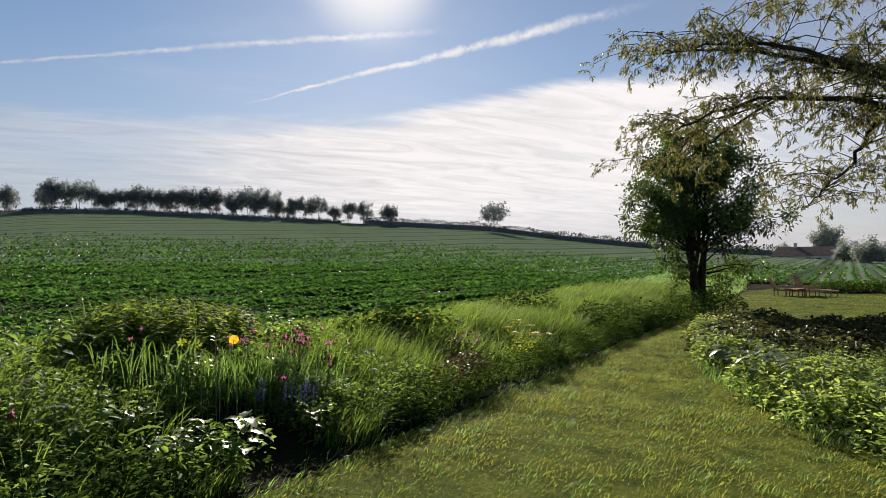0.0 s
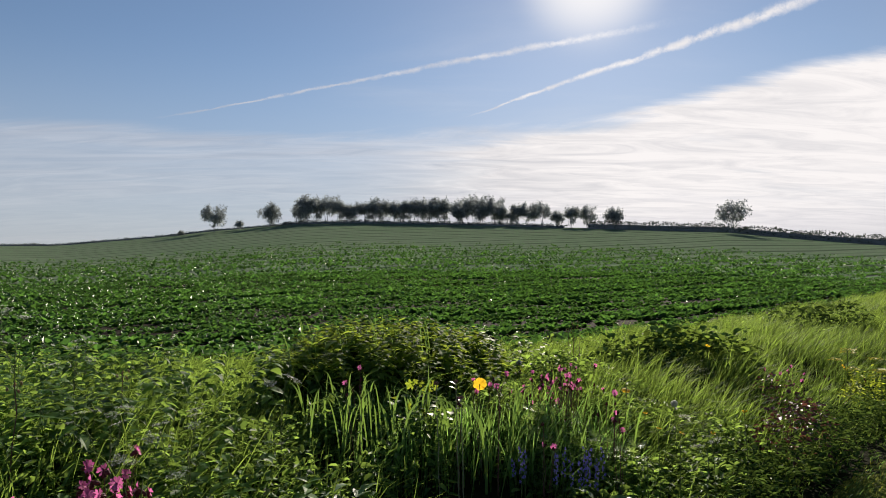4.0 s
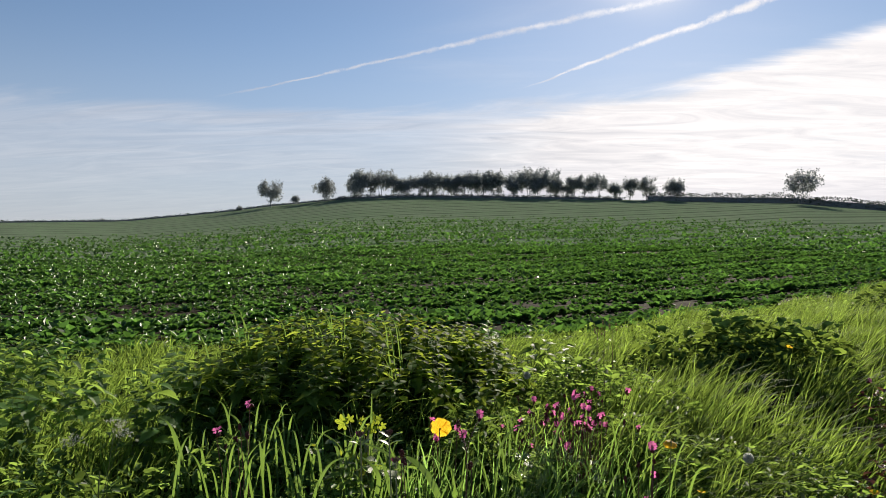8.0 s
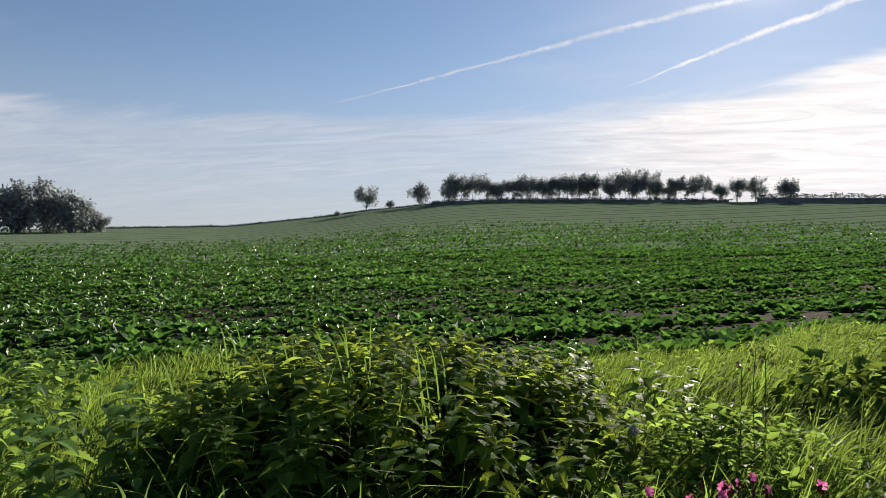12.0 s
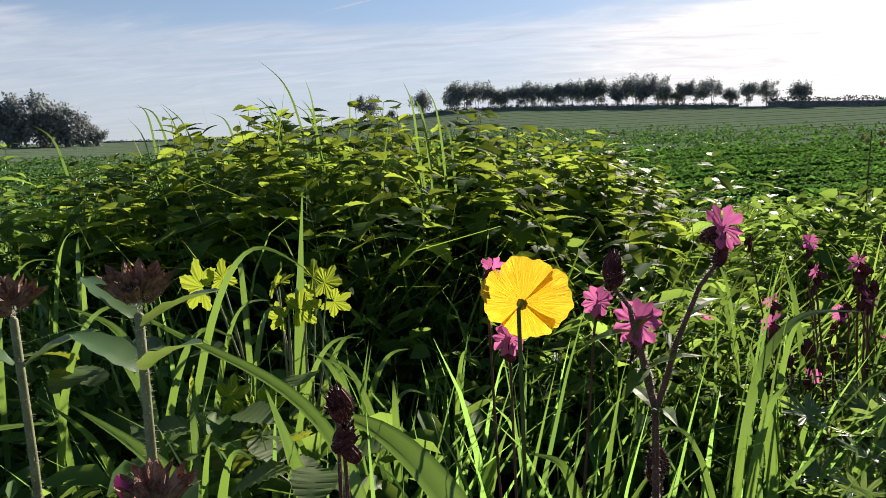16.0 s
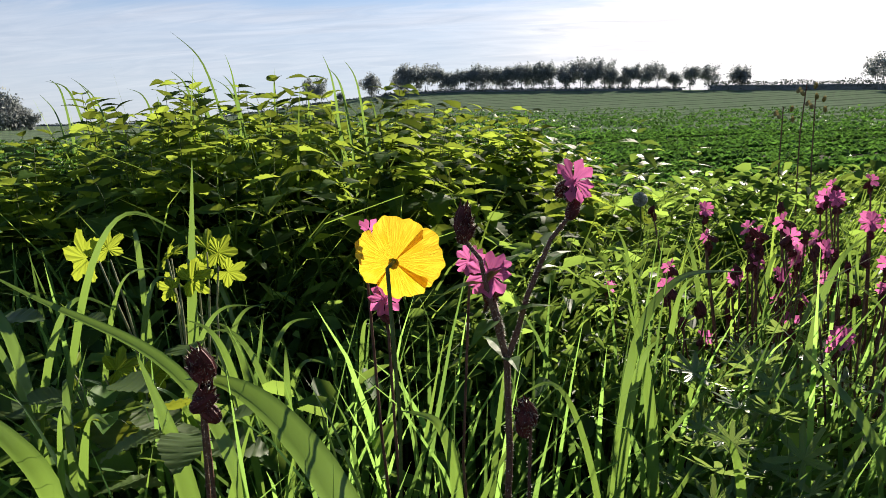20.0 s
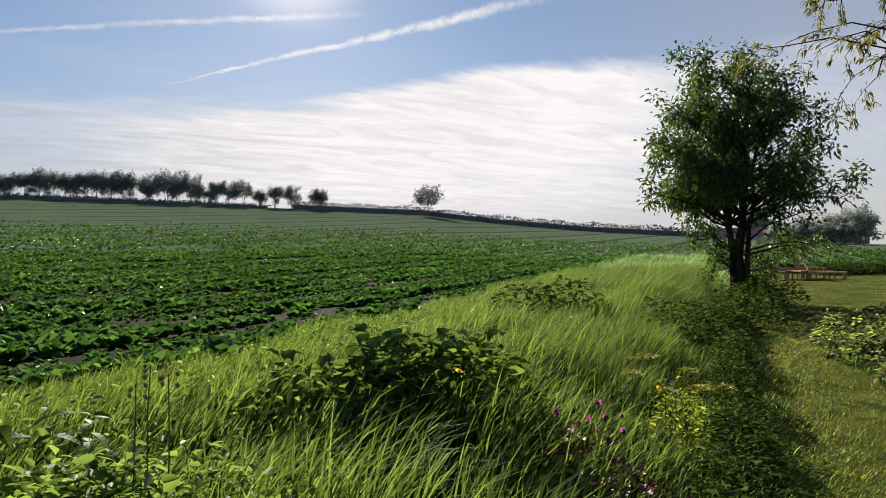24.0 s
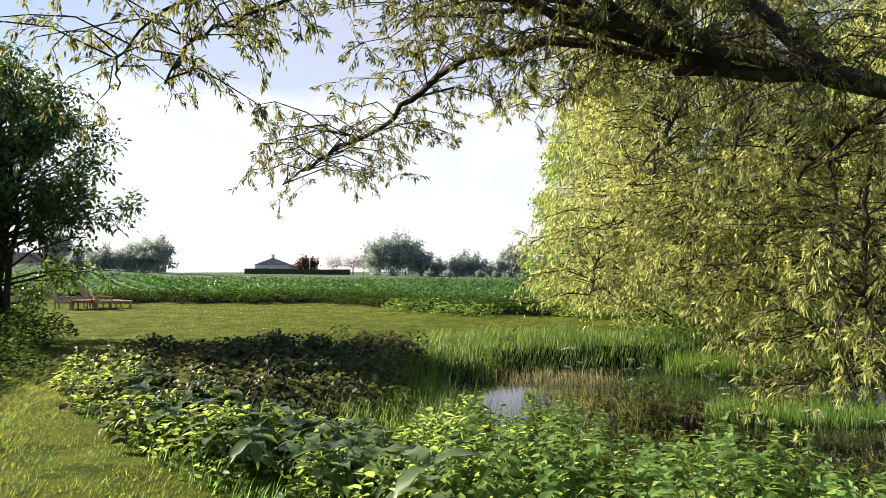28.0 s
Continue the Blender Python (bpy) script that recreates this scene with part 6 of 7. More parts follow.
meadow("pond_sedge", (8, 24, -7, 8), 260, 0.28, 0.55, 0.014, 3, 51, lambda x, y: sedge_zone(x, y) & (y > -2.5), "tall fresh green sedge round the pond", (0.05, 0.3), (0.05, 0.4), M_REED, cat="sedge")
meadow("bed_grass", (6, 16, 2, 8), 70, 0.4, 0.75, 0.010, 3, 52, lambda x, y: in_beds(x, y) & (y < 5.4), "tufts of tall grass in the bed", (0.05, 0.3), (0.05, 0.5), M_REED)
meadow("path_edge_grass", (5, 13, 1.2, 9), 260, 0.18, 0.42, 0.009, 3, 53, lambda x, y: (np.abs(x - bed_edge(y) - 0.05) < 0.28), "uncut grass along the edge of the lawn", (0.1, 0.4), (0.1, 0.6), M_GRASS)


def reeds(name, cx, cy, rx, ry, n, hlo, hhi, mat, seed, label, w=0.012, cat="reeds"):
    r = np.random.default_rng(seed)
    q, m = r.uniform(0, 6.28, n), r.random(n) ** 0.5
    x, y = cx + rx * m * np.cos(q), cy + ry * m * np.sin(q)
    base = np.stack([x, y, np.full(n, -0.60)], 1)
    v, f = blades(base, r.uniform(hlo, hhi, n), np.full(n, w), r.uniform(0, 3.14, n), r.uniform(0, 6.28, n), r.uniform(0, 0.15, n), r.uniform(0, 0.25, n), 3)
    return tagged(new(name, tri_mesh(name, v, f, mat)), label, cat, kind="stuff")


reeds("pond_reeds", 14.2, -1.7, 0.75, 1.5, 3000, 0.24, 0.44, M_REED, 61, "bright green reeds standing in the pond")
reeds("reed_fringe", 18.6, -2.4, 0.7, 1.9, 2200, 0.4, 0.8, M_REED, 62, "green reeds at the far edge of the pond")
reeds("dead_reeds", 17.4, 2.2, 0.8, 1.6, 800, 0.14, 0.42, M_GRASS_DRY, 63, "brown dead reed stubs in the shallow water")
reeds("floating_weed", 13.9, -1.5, 1.0, 1.9, 900, 0.10, 0.14, M_GRASS_DRY, 64, "brown matted weed round the reeds", 0.05)
reeds("near_reeds", 12.4, 4.3, 1.3, 0.6, 1200, 0.7, 1.1, M_REED, 65, "pale green reeds at the near edge of the pond")


# ---- willow ----
def willow(label, x, y, boughs, twig_n, leaf_n, seed, drop=(0.02, 0.32), leaf=0.06, gap=None, name="willow"):
    """A willow: thick boughs through given points, side branches and thin hanging twigs with narrow leaves."""
    r = np.random.default_rng(seed)
    t = thing(name, label, "tree", "", (x, y, ground_z(x, y)))
    o = np.array([x, y, ground_z(x, y)])
    twig_lines, near_b, near_w, hang_b, hang_w = [], [], [], [], []
    for pts, r0, r1, dens in boughs:
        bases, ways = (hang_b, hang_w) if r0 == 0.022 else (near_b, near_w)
        p = np.array(pts, dtype=float) - o
        s = np.linspace(0, 1, len(p))
        u = np.linspace(0, 1, 4 * len(p))
        fine = np.stack([np.interp(u, s, p[:, i]) for i in range(3)], 1)
        for _ in range(2):
            fine[1:-1] = (fine[:-2] + 2 * fine[1:-1] + fine[2:]) / 4
        fine[1:-1] += r.normal(0, 0.02, fine[1:-1].shape)
        part("bough", tri_mesh("bough", *tube(fine, np.linspace(r0, r1, len(fine)), 8), M_BARK, True), t)
        for i in range(int(twig_n * dens)):
            k = r.random() ** 0.8
            at = np.array([np.interp(k, u, fine[:, j]) for j in range(3)])
            q = r.uniform(0, 6.28)
            out = np.array([math.cos(q), math.sin(q), r.uniform(-0.2, 0.5)]) * r.uniform(0.3, 0.95)
            elbow = at + out
            tip = elbow + np.array([math.cos(q + 0.5) * 0.35, math.sin(q + 0.5) * 0.35, -r.uniform(*drop)])
            line = np.array([at, at + out * 0.55 + np.array([0, 0, 0.10]), elbow, elbow * 0.5 + tip * 0.5 + np.array([math.cos(q), math.sin(q), 0.3]) * 0.08, tip])
            twig_lines.append(tube(line, np.linspace(0.009, 0.0022, 5), 4, False))
            n = leaf_n
            for _ in range(6):
                e0 = line[int(r.integers(1, 5))]
                e1 = e0 + rand_dirs(1, r)[0] * 0.17 + np.array([math.cos(q) * 0.10, math.sin(q) * 0.10, -0.08])
                twig_lines.append(tube([e0, (e0 + e1) / 2 + np.array([0, 0, 0.02]), e1], [0.004, 0.003, 0.0018], 3, False))
                c = r.random(18)[:, None] ** 0.4
                bases.append(e0 * (1 - c) + e1 * c + r.normal(0, 0.012, (18, 3)))
                ways.append(unit(e1 - e0) * 0.7 + r.normal(0, 0.6, (18, 3)) + np.array([0, 0, -0.35]))
            f = np.clip(r.beta(2.2, 1.2, n), 0, 1) * 4
            j = np.minimum(f.astype(int), 3)
            g = (f - j)[:, None]
            b = line[j] * (1 - g) + line[j + 1] * g
            w = unit(line[j + 1] - line[j]) * 0.8 + r.normal(0, 0.55, (n, 3)) + np.array([0, 0, -0.35])
            side = r.normal(0, 0.035, (n, 3))
            bases.append(b + side)
            ways.append(w)
    part("twigwork", tri_mesh("twigwork", *join(twig_lines), M_BARK), t)
    # hanging boughs get the brighter copy, coloured as if in sun
    b, w = np.concatenate(hang_b), np.concatenate(hang_w)
    ll = leaf * r.uniform(0.6, 1.3, len(b))
    part("hanging_leaves", tri_mesh("hanging_leaves", *leaf_cloud(b, w, r.normal(size=(len(b), 3)), ll, ll * 0.26, 0.1, 0.2), M_WILLOW_LIT), t, "yellow-green hanging leaves with sunlight put into their colour")
    b, w = np.concatenate(near_b), np.concatenate(near_w)
    n = len(b)
    ll = leaf * r.uniform(0.6, 1.3, n)
    cat = r.random(n) < 0.14
    part("leaves", tri_mesh("leaves", *leaf_cloud(b[~cat], w[~cat], r.normal(size=((~cat).sum(), 3)), ll[~cat], ll[~cat] * 0.27, 0.1, 0.2), M_WILLOW_SHADED), t)
    part("catkin_fringe", tri_mesh("catkin_fringe", *leaf_cloud(b[cat], w[cat] * 0.3 + np.array([0, 0, -1.0]), r.normal(size=(cat.sum(), 3)), ll[cat] * 0.7, ll[cat] * 0.18, 0.3), M_CATKIN), t)
    return t


willow("old willow with leaning dark boughs and hanging yellow-green twigs", 9.6, -4.4,
       [([(9.6, -4.4, -0.3), (9.5, -3.6, 1.6), (9.2, -2.0, 2.9), (9.0, 0.2, 3.45), (8.95, 1.4, 3.5)], 0.16, 0.05, 0.15),
        ([(9.0, 0.9, 3.5), (8.6, 2.0, 3.75), (8.3, 3.6, 4.3), (8.1, 4.8, 4.25), (8.0, 5.5, 4.1)], 0.05, 0.012, 0.5),
        ([(8.97, 1.2, 3.6), (9.4, 2.39, 3.98), (9.8, 3.25, 3.97), (10.3, 3.86, 3.73), (10.7, 4.33, 3.42), (11.1, 5.15, 3.22), (11.4, 5.75, 2.92)], 0.055, 0.010, 1.0),
        ([(11.04, 0.07, 3.73), (10.83, 0.46, 2.73), (10.63, 0.72, 1.85)], 0.022, 0.006, 0.85),
        ([(10.10, -0.35, 3.19), (9.93, -0.31, 2.22), (9.74, -0.15, 1.37), (9.57, -0.20, 0.67)], 0.022, 0.006, 0.85),
        ([(11.78, 0.72, 3.79), (12.15, 1.22, 2.99), (12.54, 1.62, 2.11), (12.75, 1.76, 1.40)], 0.022, 0.006, 0.85),
        ([(10.68, -0.21, 3.62), (10.49, 0.06, 2.38), (10.43, -0.01, 1.32)], 0.022, 0.006, 0.85),
        ([(9.10, -0.21, 2.65), (8.91, -0.05, 1.79), (8.73, -0.01, 1.08)], 0.022, 0.006, 0.85),
        ([(12.28, 1.33, 4.78), (12.64, 1.82, 4.43), (12.80, 2.29, 4.16)], 0.022, 0.006, 0.85),
        ([(11.38, 0.47, 4.24), (11.55, 1.05, 3.33), (11.78, 1.08, 2.36)], 0.022, 0.006, 0.85),
        ([(9.73, -0.64, 3.26), (9.87, 0.02, 2.77), (10.05, 0.44, 2.13), (10.16, 0.52, 1.56)], 0.022, 0.006, 0.85),
        ([(8.5, 1.9, 3.74), (8.7, 2.9, 4.1), (9.07, 4.41, 4.51), (8.57, 5.03, 3.98), (8.08, 5.24, 3.67), (7.89, 5.4, 3.23)], 0.030, 0.008, 0.38),
        ([(9.07, 4.41, 4.51), (8.82, 5.77, 4.29), (8.63, 6.27, 3.73), (8.45, 6.14, 3.36)], 0.018, 0.007, 0.28),
        ([(8.9, 0.6, 3.5), (8.5, 1.87, 3.74), (8.8, 2.35, 4.08), (9.0, 2.78, 4.38), (9.0, 3.6, 4.7)], 0.045, 0.015, 0.6),
        ([(8.95, 1.2, 3.5), (8.5, 2.6, 4.4), (8.1, 4.4, 5.2), (8.0, 6.2, 5.6)], 0.05, 0.010, 0.7),
        ([(8.9, 1.0, 3.5), (8.0, 2.4, 4.4), (7.6, 3.6, 5.0), (7.3, 4.6, 5.1)], 0.05, 0.010, 0.6),
        ([(9.1, -0.6, 3.2), (10.2, 0.6, 4.2), (11.0, 2.2, 4.9), (11.4, 4.2, 5.0)], 0.09, 0.015, 1.0),
        ([(9.3, -1.8, 2.9), (8.0, -1.2, 3.9), (7.0, -0.6, 4.6)], 0.10, 0.02, 0.2),
        ([(9.35, -2.2, 2.6), (10.6, -1.6, 3.4), (12.2, -1.2, 3.7), (13.4, -0.9, 3.4)], 0.10, 0.02, 0.5),
        ([(9.4, -3.0, 2.0), (10.8, -3.0, 2.6), (12.4, -3.0, 2.7), (13.6, -2.9, 2.2)], 0.09, 0.02, 0.7),
        ([(9.4, -2.8, 2.4), (9.9, -2.0, 4.0), (10.4, -1.0, 5.4), (11.0, 0.0, 6.2)], 0.12, 0.02, 0.5),
        ([(9.1, 0.0, 3.4), (9.3, 1.4, 4.8), (9.4, 3.0, 5.8), (9.2, 5.0, 6.4)], 0.08, 0.015, 1.0)],
       66, 14, 71, leaf=0.068)


def screen_tree(x, y, tall, spread, seed, label, leaf_mat, leaf=0.10, n_twig=260, per=60, narrow=0.26, drop=(0.2, 0.9), low=0.4):
    """A tall pondside tree with arching boughs and feathery hanging foliage down to the ground."""
    r = np.random.default_rng(seed)
    gz = ground_z(x, y)
    t = thing("pondside_tree", label, "tree", "trees beyond the pond", (x, y, gz))
    wood, bases, ways = [], [], []
    for s in range(5):
        q = s * 1.26 + r.uniform(-0.3, 0.3)
        end = np.array([math.cos(q) * spread * 0.45, math.sin(q) * spread * 0.45, tall * r.uniform(0.7, 0.95)])
        wood.append(tube(bent((0.15 * math.cos(q), 0.15 * math.sin(q), -0.2), end, 0, 7, 0.12, r), np.linspace(0.09, 0.025, 7), 6))
    for i in range(n_twig):
        q, f = r.uniform(0, 6.28), r.beta(1.05, 1.25)
        wide = math.sqrt(max(0.04, 1 - (max(0.0, f - 0.30) / 0.71) ** 2)) * (1 - 0.25 * max(0.0, 0.25 - f))
        k = r.uniform(0.6, 1.0) ** 0.7 * wide * (1 + 0.14 * math.sin(5 * q + 6 * f) + 0.08 * math.sin(9 * f * 3 + q))
        d = np.array([math.cos(q), math.sin(q), 0.0])
        end = np.array([d[0] * spread * k, d[1] * spread * k, low + (tall - low) * f])
        start = np.array([end[0] * 0.3, end[1] * 0.3, max(0.3, end[2] - r.uniform(0.2, 1.2))])
        line = np.concatenate([bent(start, end, 0.15, 4, 0.05, r), [end + np.array([d[0] * 0.25, d[1] * 0.25, -r.uniform(*drop)])]])
        wood.append(tube(line, np.linspace(0.022, 0.004, 5), 3, False))
        f = r.beta(2.5, 1.2, per) * 4
        j = np.minimum(f.astype(int), 3)
        g = (f - j)[:, None]
        bases.append(line[j] * (1 - g) + line[j + 1] * g + r.normal(0, 0.13, (per, 3)))
        ways.append(unit(line[j + 1] - line[j]) + r.normal(0, 0.6, (per, 3)) + np.array([0, 0, -0.3]))
    b, w = np.concatenate(bases), np.concatenate(ways)
    keep = b[:, 2] > 0.05
    b, w = b[keep], w[keep]
    n = len(b)
    ll = leaf * r.uniform(0.6, 1.3, n)
    part("trunk", tri_mesh("trunk", *join(wood), M_BARK, True), t)
    part("crown", tri_mesh("crown", *leaf_cloud(b, w, r.normal(size=(n, 3)), ll, ll * narrow, 0.12, 0.2), leaf_mat), t)
    return t


screen_tree(23.0, -2.6, 12.0, 4.3, 81, "tall yellow-green willow with hanging foliage beyond the pond", M_WILLOW_LIT, 0.13, 860, 95, 0.30, low=1.0)
screen_tree(18.0, -6.8, 9.0, 4.0, 82, "bushy yellow-green willow leaning over the pond", M_WILLOW_LIT, 0.125, 760, 90, 0.30, low=0.9)
screen_tree(14.5, -8.6, 8.0, 3.6, 83, "bushy yellow-green willow at the pond's side", M_WILLOW_LIT, 0.12, 520, 80, 0.30)
screen_tree(28.5, -0.6, 8.5, 2.6, 84, "dense fresh green shrub tree at the end of the lawn", M_SHRUB, 0.15, 420, 80, 0.45, (0.0, 0.3), 0.2)
screen_tree(30.5, -4.5, 9.5, 3.4, 85, "tall green tree behind the pond", M_SHRUB, 0.18, 300, 50, 0.45, (0.0, 0.4), 0.3)
screen_tree(26.0, -9.0, 11.0, 4.6, 86, "tall willow behind the pond", M_WILLOW_LIT, 0.19, 280, 50, 0.28)
screen_tree(20.5, -11.0, 11.0, 4.8, 87, "tall willow behind the pond", M_WILLOW_LIT, 0.19, 280, 50, 0.28)
leafy("pond_shrubs", [(22.4, -1.2), (23.2, -2.2), (21.6, -2.6), (20.6, -3.8), (20.2, -5.2), (18.8, -5.4), (17.4, -6.2), (24.5, -3.2), (25.5, -1.8)], 1.3, 1.7, 900, 0.11, 0.5, M_SHRUB, 48, "pale green bushes along the far side of the pond", "bush")

# weeds and shrubs between the far lawn and the field
r_strip = np.random.default_rng(91)
pts = [(float(garden_end(y)) + 0.6 + r_strip.uniform(-0.5, 0.7), y) for y in np.arange(-6, 24, 0.42)]
leafy("field_edge_weeds", pts, 0.75, 0.62, 330, 0.13, 0.45, M_SHADED_WEED, 49, "dark strip of tall weeds between lawn and field", up=0.6)
leafy("lawn_bed", [(28.0, 1.7), (27.4, 1.4), (26.8, 1.0), (26.2, 0.6), (28.5, 2.2)], 0.55, 0.5, 200, 0.14, 0.4, M_SHRUB, 50, "small island bed in the lawn", up=0.6)
leafy("second_bed", [(27.5, 5.2), (28.3, 6.0), (27.0, 4.6), (29.2, 6.8), (30.0, 7.6), (26.6, 4.0)], 0.7, 0.55, 200, 0.14, 0.4, M_WEED, 52, "low planted bed along the lawn", up=0.5)


# ---- wooden garden furniture ----
def slat(name, parent, x0, y0, z0, x1, y1, z1, m=None, label=""):
    ob = part(name, tri_mesh(name, *box(x0, y0, z0, x1, y1, z1), M_WOOD), parent, label)
    if m is not None:
        ob.matrix_basis = m
    return ob


def lounger(x, y, rz, label):
    """A slatted wooden deck lounger with a raised curved back and arms."""
    t = thing("sun_lounger", label, "lounger", "loungers on the lawn", (x, y, ground_z(x, y)), rz)
    for sy_ in (-0.30, 0.27):
        slat("rail", t, -0.95, sy_, 0.27, 0.55, sy_ + 0.03, 0.34)
        for lx in (-0.9, -0.1, 0.48):
            slat("leg", t, lx, sy_, -0.01, lx + 0.05, sy_ + 0.03, 0.28)
        slat("arm", t, -0.15, sy_ - 0.02, 0.52, 0.50, sy_ + 0.05, 0.55)
        slat("arm_post", t, -0.12, sy_, 0.34, -0.08, sy_ + 0.03, 0.52)
    for i in range(15):
        slat("slat", t, -0.94 + i * 0.098, -0.27, 0.335, -0.87 + i * 0.098, 0.27, 0.355)
    back = pose(0.50, 0, 0.34, 0, -62, 0)
    for i in range(9):
        slat("back_slat", t, 0, -0.27 + i * 0.062, 0, 0.86 - 0.012 * (i - 4) ** 2, -0.220 + i * 0.062, 0.02, back)
    for i in (0.12, 0.70):
        slat("back_rail", t, i, -0.29, -0.03, i + 0.05, 0.31, 0.0, back)
    return t


lounger(30.3, 22.2, 112, "weathered brown wooden lounger with a raised slatted back")
lounger(31.4, 21.6, 100, "weathered brown wooden lounger with a raised slatted back")
lounger(30.6, 20.6, 128, "weathered brown wooden lounger with a raised slatted back")
table = thing("garden_table", "low slatted wooden table between the loungers", "table", "", (30.0, 21.4, ground_z(30.0, 21.4)), 15)
for i in range(8):
    slat("slat", table, -0.4, -0.36 + i * 0.09, 0.40, 0.4, -0.285 + i * 0.09, 0.425)
for lx, ly in ((-0.36, -0.33), (0.31, -0.33), (-0.36, 0.28), (0.31, 0.28)):
    slat("leg", table, lx, ly, -0.01, lx + 0.05, ly + 0.05, 0.40)
for ly in (-0.33, 0.28):
    slat("apron", table, -0.31, ly + 0.01, 0.32, 0.31, ly + 0.04, 0.40)


# ---- hedge along the hill ----
def hedge_line(name, pts, tall, wide, label, mat, n_per=16, seed=3, leaf=0.5):
    r = np.random.default_rng(seed)
    p = np.array(pts)
    s = np.concatenate([[0], np.cumsum(np.linalg.norm(np.diff(p, axis=0), axis=1))])
    n = int(s[-1] * n_per)
    u = r.uniform(0, s[-1], n)
    x, y = np.interp(u, s, p[:, 0]) + r.normal(0, wide * 0.4, n), np.interp(u, s, p[:, 1]) + r.normal(0, wide * 0.4, n)
    h = tall * (0.8 + 0.35 * np.abs(np.sin(u * 0.21) * np.sin(u * 0.53 + 1)))
    z = height(x, y) + h * r.random(n) ** 0.7
    ll = leaf * r.uniform(0.6, 1.3, n)
    v = leaf_cloud(np.stack([x, y, z], 1), rand_dirs(n, r) + np.array([0, 0, 0.3]), rand_dirs(n, r), ll, ll * 0.7)
    t = thing(name, label, "hedge", "")
    core = []
    for i in range(len(p) - 1):
        a, b = p[i], p[i + 1]
        k = max(2, int(np.linalg.norm(b - a) / 1.5))
        for j in range(k):
            m = a + (b - a) * (j + 0.5) / k
            g = ground_z(*m)
            ang = math.degrees(math.atan2(b[1] - a[1], b[0] - a[0]))
            core.append(placed(box(-np.linalg.norm(b - a) / k * 0.52, -wide * 0.3, -0.5, np.linalg.norm(b - a) / k * 0.52, wide * 0.3, tall * 0.55), pose(m[0], m[1], g, 0, 0, ang)))
    part("core", tri_mesh("core", *join(core), M_HAZY_BARK), t)
    part("foliage", tri_mesh("foliage", *v, mat), t)
    return t


hedge_line("field_hedge", [crest_spot(az, 213 - max(0, az - 30) * 1.4) for az in range(16, 64, 3)], 2.5, 2.0, "long dark hedge along the top edge of the field", M_HAZY_HEDGE, 40, 3, 0.55)
hedge_line("crest_hedge", [crest_spot(az, 213) for az in range(-10, 17, 3)], 1.0, 1.6, "low hedge under the row of trees on the crest", M_HAZY_HEDGE, 26, 5, 0.5)
hedge_line("boundary_hedge", [crest_spot(az, 218) for az in range(-40, -9, 3)], 0.45, 1.2, "low thin hedge on the hill's shoulder", M_HAZY_HEDGE, 14, 4, 0.4)


# ---- far houses and trees towards the coast ----
def spot(az, dist, cx=3.1, cy=2.7):
    return cx + dist * math.sin(radians(az)), cy + dist * math.cos(radians(az))


def hip_roof(x0, y0, x1, y1, z, rise, inset, eave=0.4):
    v = [(x0 - eave, y0 - eave, z), (x1 + eave, y0 - eave, z), (x1 + eave, y1 + eave, z), (x0 - eave, y1 + eave, z), (x0 + inset, (y0 + y1) / 2, z + rise), (x1 - inset, (y0 + y1) / 2, z + rise)]
    f = [(0, 1, 5), (0, 5, 4), (2, 3, 4), (2, 4, 5), (1, 2, 5), (3, 0, 4), (0, 3, 2), (0, 2, 1)]
    return np.array(v), np.array(f)


def house(x, y, rz, length, depth, wall_h, rise, label, roof_mat, inset=3.0):
    t = thing("house", label, "house", "houses in the distance", (x, y, ground_z(x, y)), rz)
    part("wall", tri_mesh("wall", *box(-length / 2, -depth / 2, -0.5, length / 2, depth / 2, wall_h), M_BRICK), t)
    part("roof", tri_mesh("roof", *hip_roof(-length / 2, -depth / 2, length / 2, depth / 2, wall_h + 0.01, rise, inset), roof_mat), t)
    part("chimney", tri_mesh("chimney", *box(-length * 0.22, -0.35, wall_h + rise * 0.5, -length * 0.22 + 0.7, 0.35, wall_h + rise + 0.9), M_BRICK), t)
    for i in range(4):
        wx = -length / 2 + length * (i + 0.5) / 4
        for sy_ in (-1, 1):
            w = part("window", tri_mesh("window", *box(wx - 0.65, sy_ * depth / 2 - 0.05, 0.8, wx + 0.65, sy_ * depth / 2 + 0.05, 2.0), M_PAINT), t)
            part("pane", tri_mesh("pane", *box(wx - 0.55, sy_ * depth / 2 - 0.07, 0.9, wx + 0.55, sy_ * depth / 2 + 0.07, 1.9), M_GLASS_DARK), w)
    part("door", tri_mesh("door", *box(-0.5, -depth / 2 - 0.06, 0, 0.5, -depth / 2 + 0.05, 2.05), M_WOOD), t)
    return t


x, y = spot(69.3, 168)
house(x, y, 20, 12.5, 8, 2.1, 1.7, "low bungalow with a grey hipped roof behind a hedge", M_ROOF, 1.2)
x, y = spot(71.6, 172)
house(x, y, 20, 7, 6, 2.0, 1.2, "low grey-roofed annex of the bungalow", M_ROOF, 2)
x, y = crest_spot(52.6, 172)
M_RED_ROOF = solid("red_roof_tile", (0.11, 0.075, 0.065), (0.19, 0.13, 0.11), 1.2, 0.8, 0.3, 8)
farm = house(x, y, -55, 15, 8, 2.4, 2.2, "farmhouse with a dark red tiled roof behind the crop", M_RED_ROOF, 0.8)
farm.location.z -= 1.9
x, y = spot(84.6, 190)
house(x, y, 0, 9, 7, 2.6, 1.5, "white-walled house half hidden by trees", M_ROOF)
clip = [spot(az, 158) for az in (67.0, 69.0, 71.0, 73.0, 75.7)]
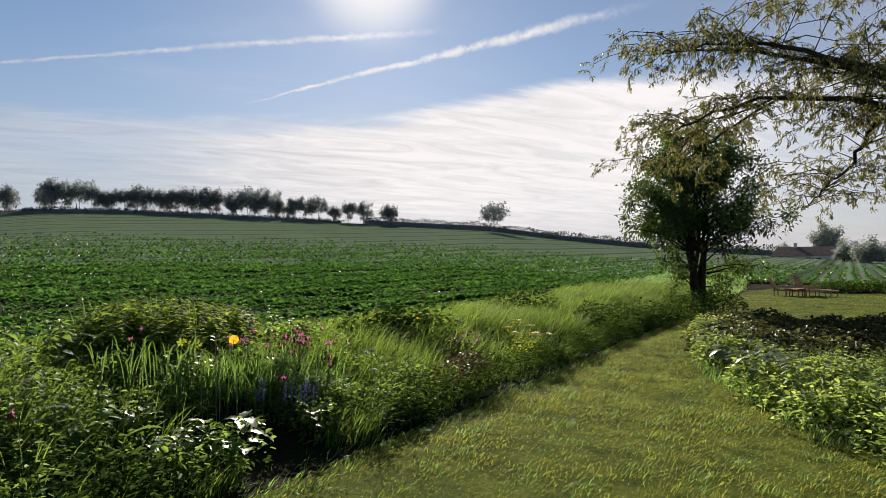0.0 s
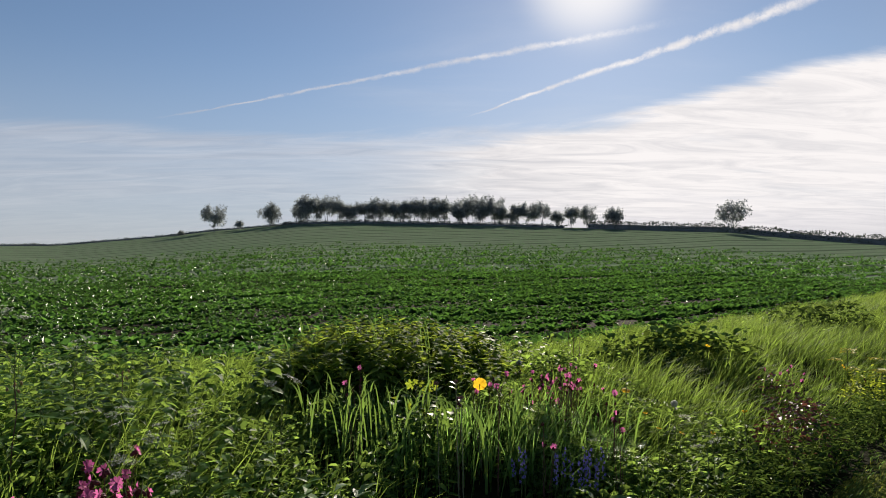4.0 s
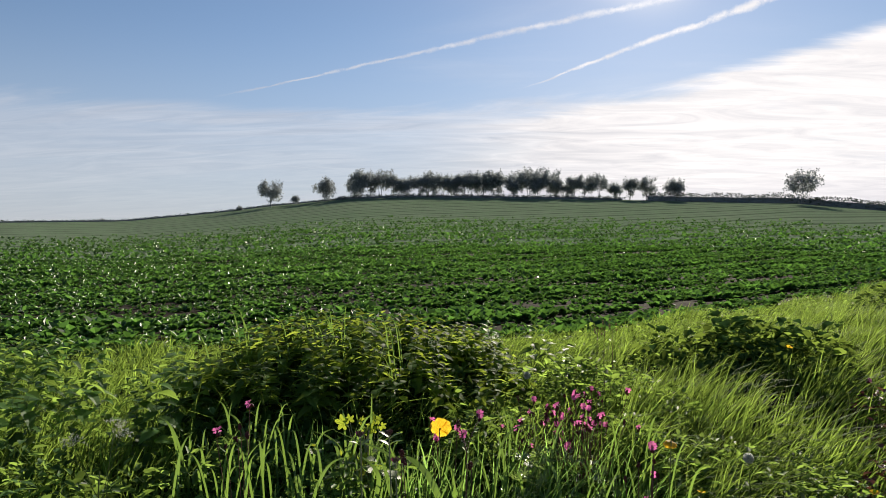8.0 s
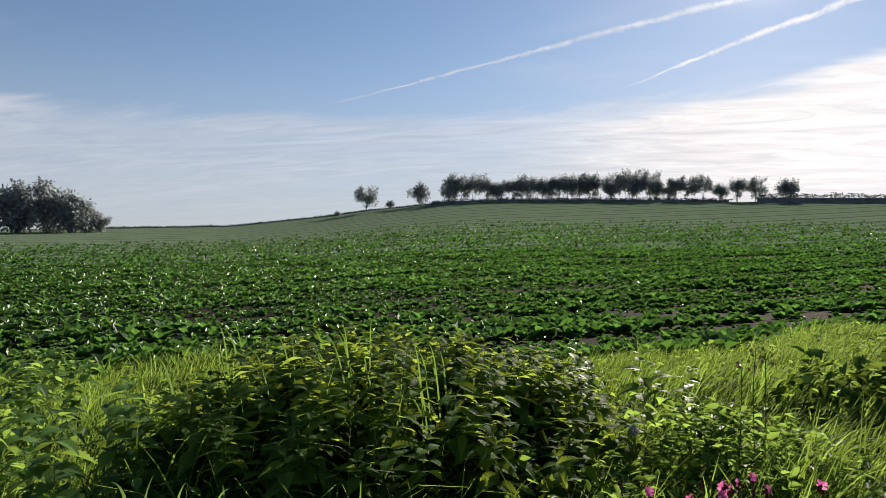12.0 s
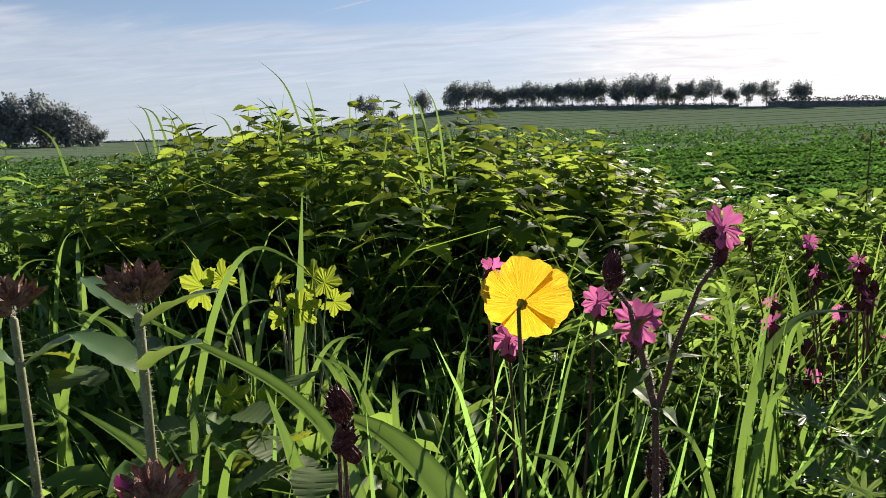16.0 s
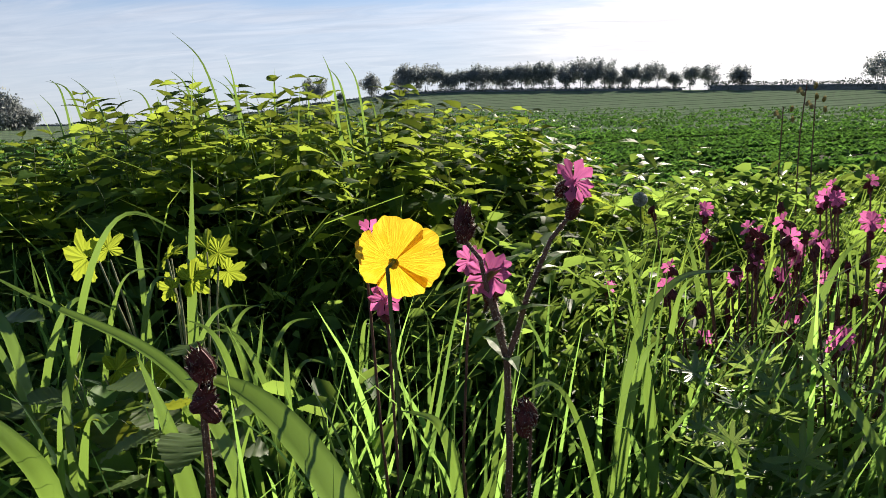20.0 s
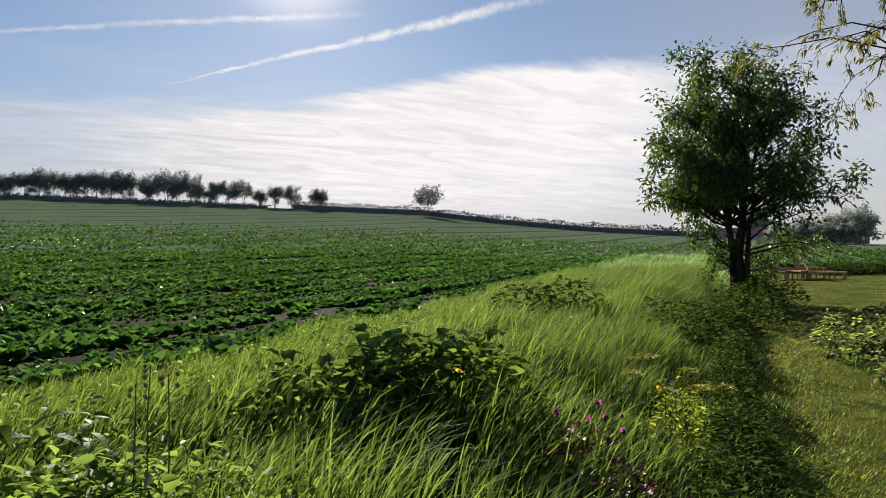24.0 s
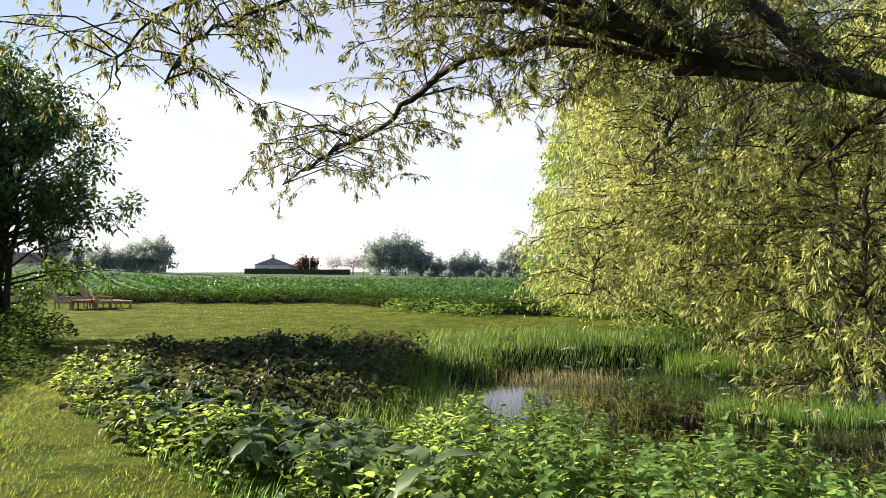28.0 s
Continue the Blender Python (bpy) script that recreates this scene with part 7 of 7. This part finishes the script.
cut = thing("clipped_hedge", "dark clipped hedge in front of the bungalow", "hedge")
for i in range(4):
    a, b = np.array(clip[i]), np.array(clip[i + 1])
    m, ln = (a + b) / 2, np.linalg.norm(b - a)
    me = tri_mesh("section", *box(-ln / 2, -0.6, -1.0, ln / 2, 0.6, 1.35), M_COVER)
    part("section", me, cut).matrix_basis = pose(m[0], m[1], ground_z(*m) - 0.1, 0, 0, math.degrees(math.atan2(b[1] - a[1], b[0] - a[0])))
x, y = spot(72.3, 160)
pole = thing("flagpole", "tall white flagpole beside the bungalow", "flagpole", "", (x, y, ground_z(x, y)))
part("pole", tri_mesh("pole", *tube([(0, 0, -0.3), (0, 0, 3.5), (0, 0, 6.6)], [0.10, 0.08, 0.05], 8), M_PAINT), pole)
part("finial", tri_mesh("finial", *placed(ball(0.12, 0.12), pose(0, 0, 6.7)), M_PAINT, True), pole)

# leaf green paled far above natural: haze of the distance is in the colour
M_HAZY_GREEN = leaf_stuff("hazy_green_leaf", (0.29, 0.335, 0.30), (0.42, 0.46, 0.41), (0.66, 0.72, 0.62), 0.42, 0.7, 0.05, 0.03)
green_kinds = [tree_meshes(50 + i, t, s, lo * 0.12, st, 36, 2, 24, 0.62, 0.62, M_HAZY_GREEN, M_BARK, 0.2, 0.35, 0.95) for i, (t, s, lo, st) in enumerate([(8.8, 4.0, 0.8, 2), (7.2, 3.4, 0.6, 3)])]
copper = tree_meshes(55, 4.2, 2.4, 0.6, 2, 22, 3, 14, 0.5, 0.7, M_RED_LEAF, M_BARK, 0.12, 0.3, 0.7)
bare = tree_meshes(56, 6.0, 3.2, 1.5, 2, 46, 5, 2, 0.3, 0.5, M_GRASS_DRY, M_BARK_GREY, 0.14, 0.3, 1.1)
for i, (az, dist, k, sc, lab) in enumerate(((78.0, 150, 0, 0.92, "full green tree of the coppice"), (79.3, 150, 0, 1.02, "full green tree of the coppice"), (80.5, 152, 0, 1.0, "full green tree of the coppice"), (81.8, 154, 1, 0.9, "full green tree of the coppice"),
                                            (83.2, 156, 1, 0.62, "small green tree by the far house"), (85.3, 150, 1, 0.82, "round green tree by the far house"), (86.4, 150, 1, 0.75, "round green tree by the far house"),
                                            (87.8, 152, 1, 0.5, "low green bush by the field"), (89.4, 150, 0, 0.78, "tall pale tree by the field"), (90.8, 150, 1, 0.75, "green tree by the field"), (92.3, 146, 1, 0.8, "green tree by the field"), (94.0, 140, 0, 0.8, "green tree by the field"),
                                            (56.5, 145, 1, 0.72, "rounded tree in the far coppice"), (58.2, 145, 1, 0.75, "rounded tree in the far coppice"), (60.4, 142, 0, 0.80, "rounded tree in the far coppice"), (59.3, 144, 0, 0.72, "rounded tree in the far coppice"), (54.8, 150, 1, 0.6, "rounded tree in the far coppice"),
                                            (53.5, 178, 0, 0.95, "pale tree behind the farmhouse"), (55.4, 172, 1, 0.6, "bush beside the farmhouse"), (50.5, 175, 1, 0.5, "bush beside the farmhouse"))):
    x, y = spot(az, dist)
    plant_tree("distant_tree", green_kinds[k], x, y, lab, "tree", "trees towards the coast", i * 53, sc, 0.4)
x, y = spot(72.1, 163)
plant_tree("copper_bush", copper, x, y, "dark copper-leaved tree beside the bungalow", "tree", "", 0, 1.0, 0.2)
for az in (74.4, 75.9, 76.8):
    x, y = spot(az, 165)
    plant_tree("bare_tree", bare, x, y, "pale thin tree nearly without leaves", "tree", "bare trees", az * 40, 0.8, 0.2)
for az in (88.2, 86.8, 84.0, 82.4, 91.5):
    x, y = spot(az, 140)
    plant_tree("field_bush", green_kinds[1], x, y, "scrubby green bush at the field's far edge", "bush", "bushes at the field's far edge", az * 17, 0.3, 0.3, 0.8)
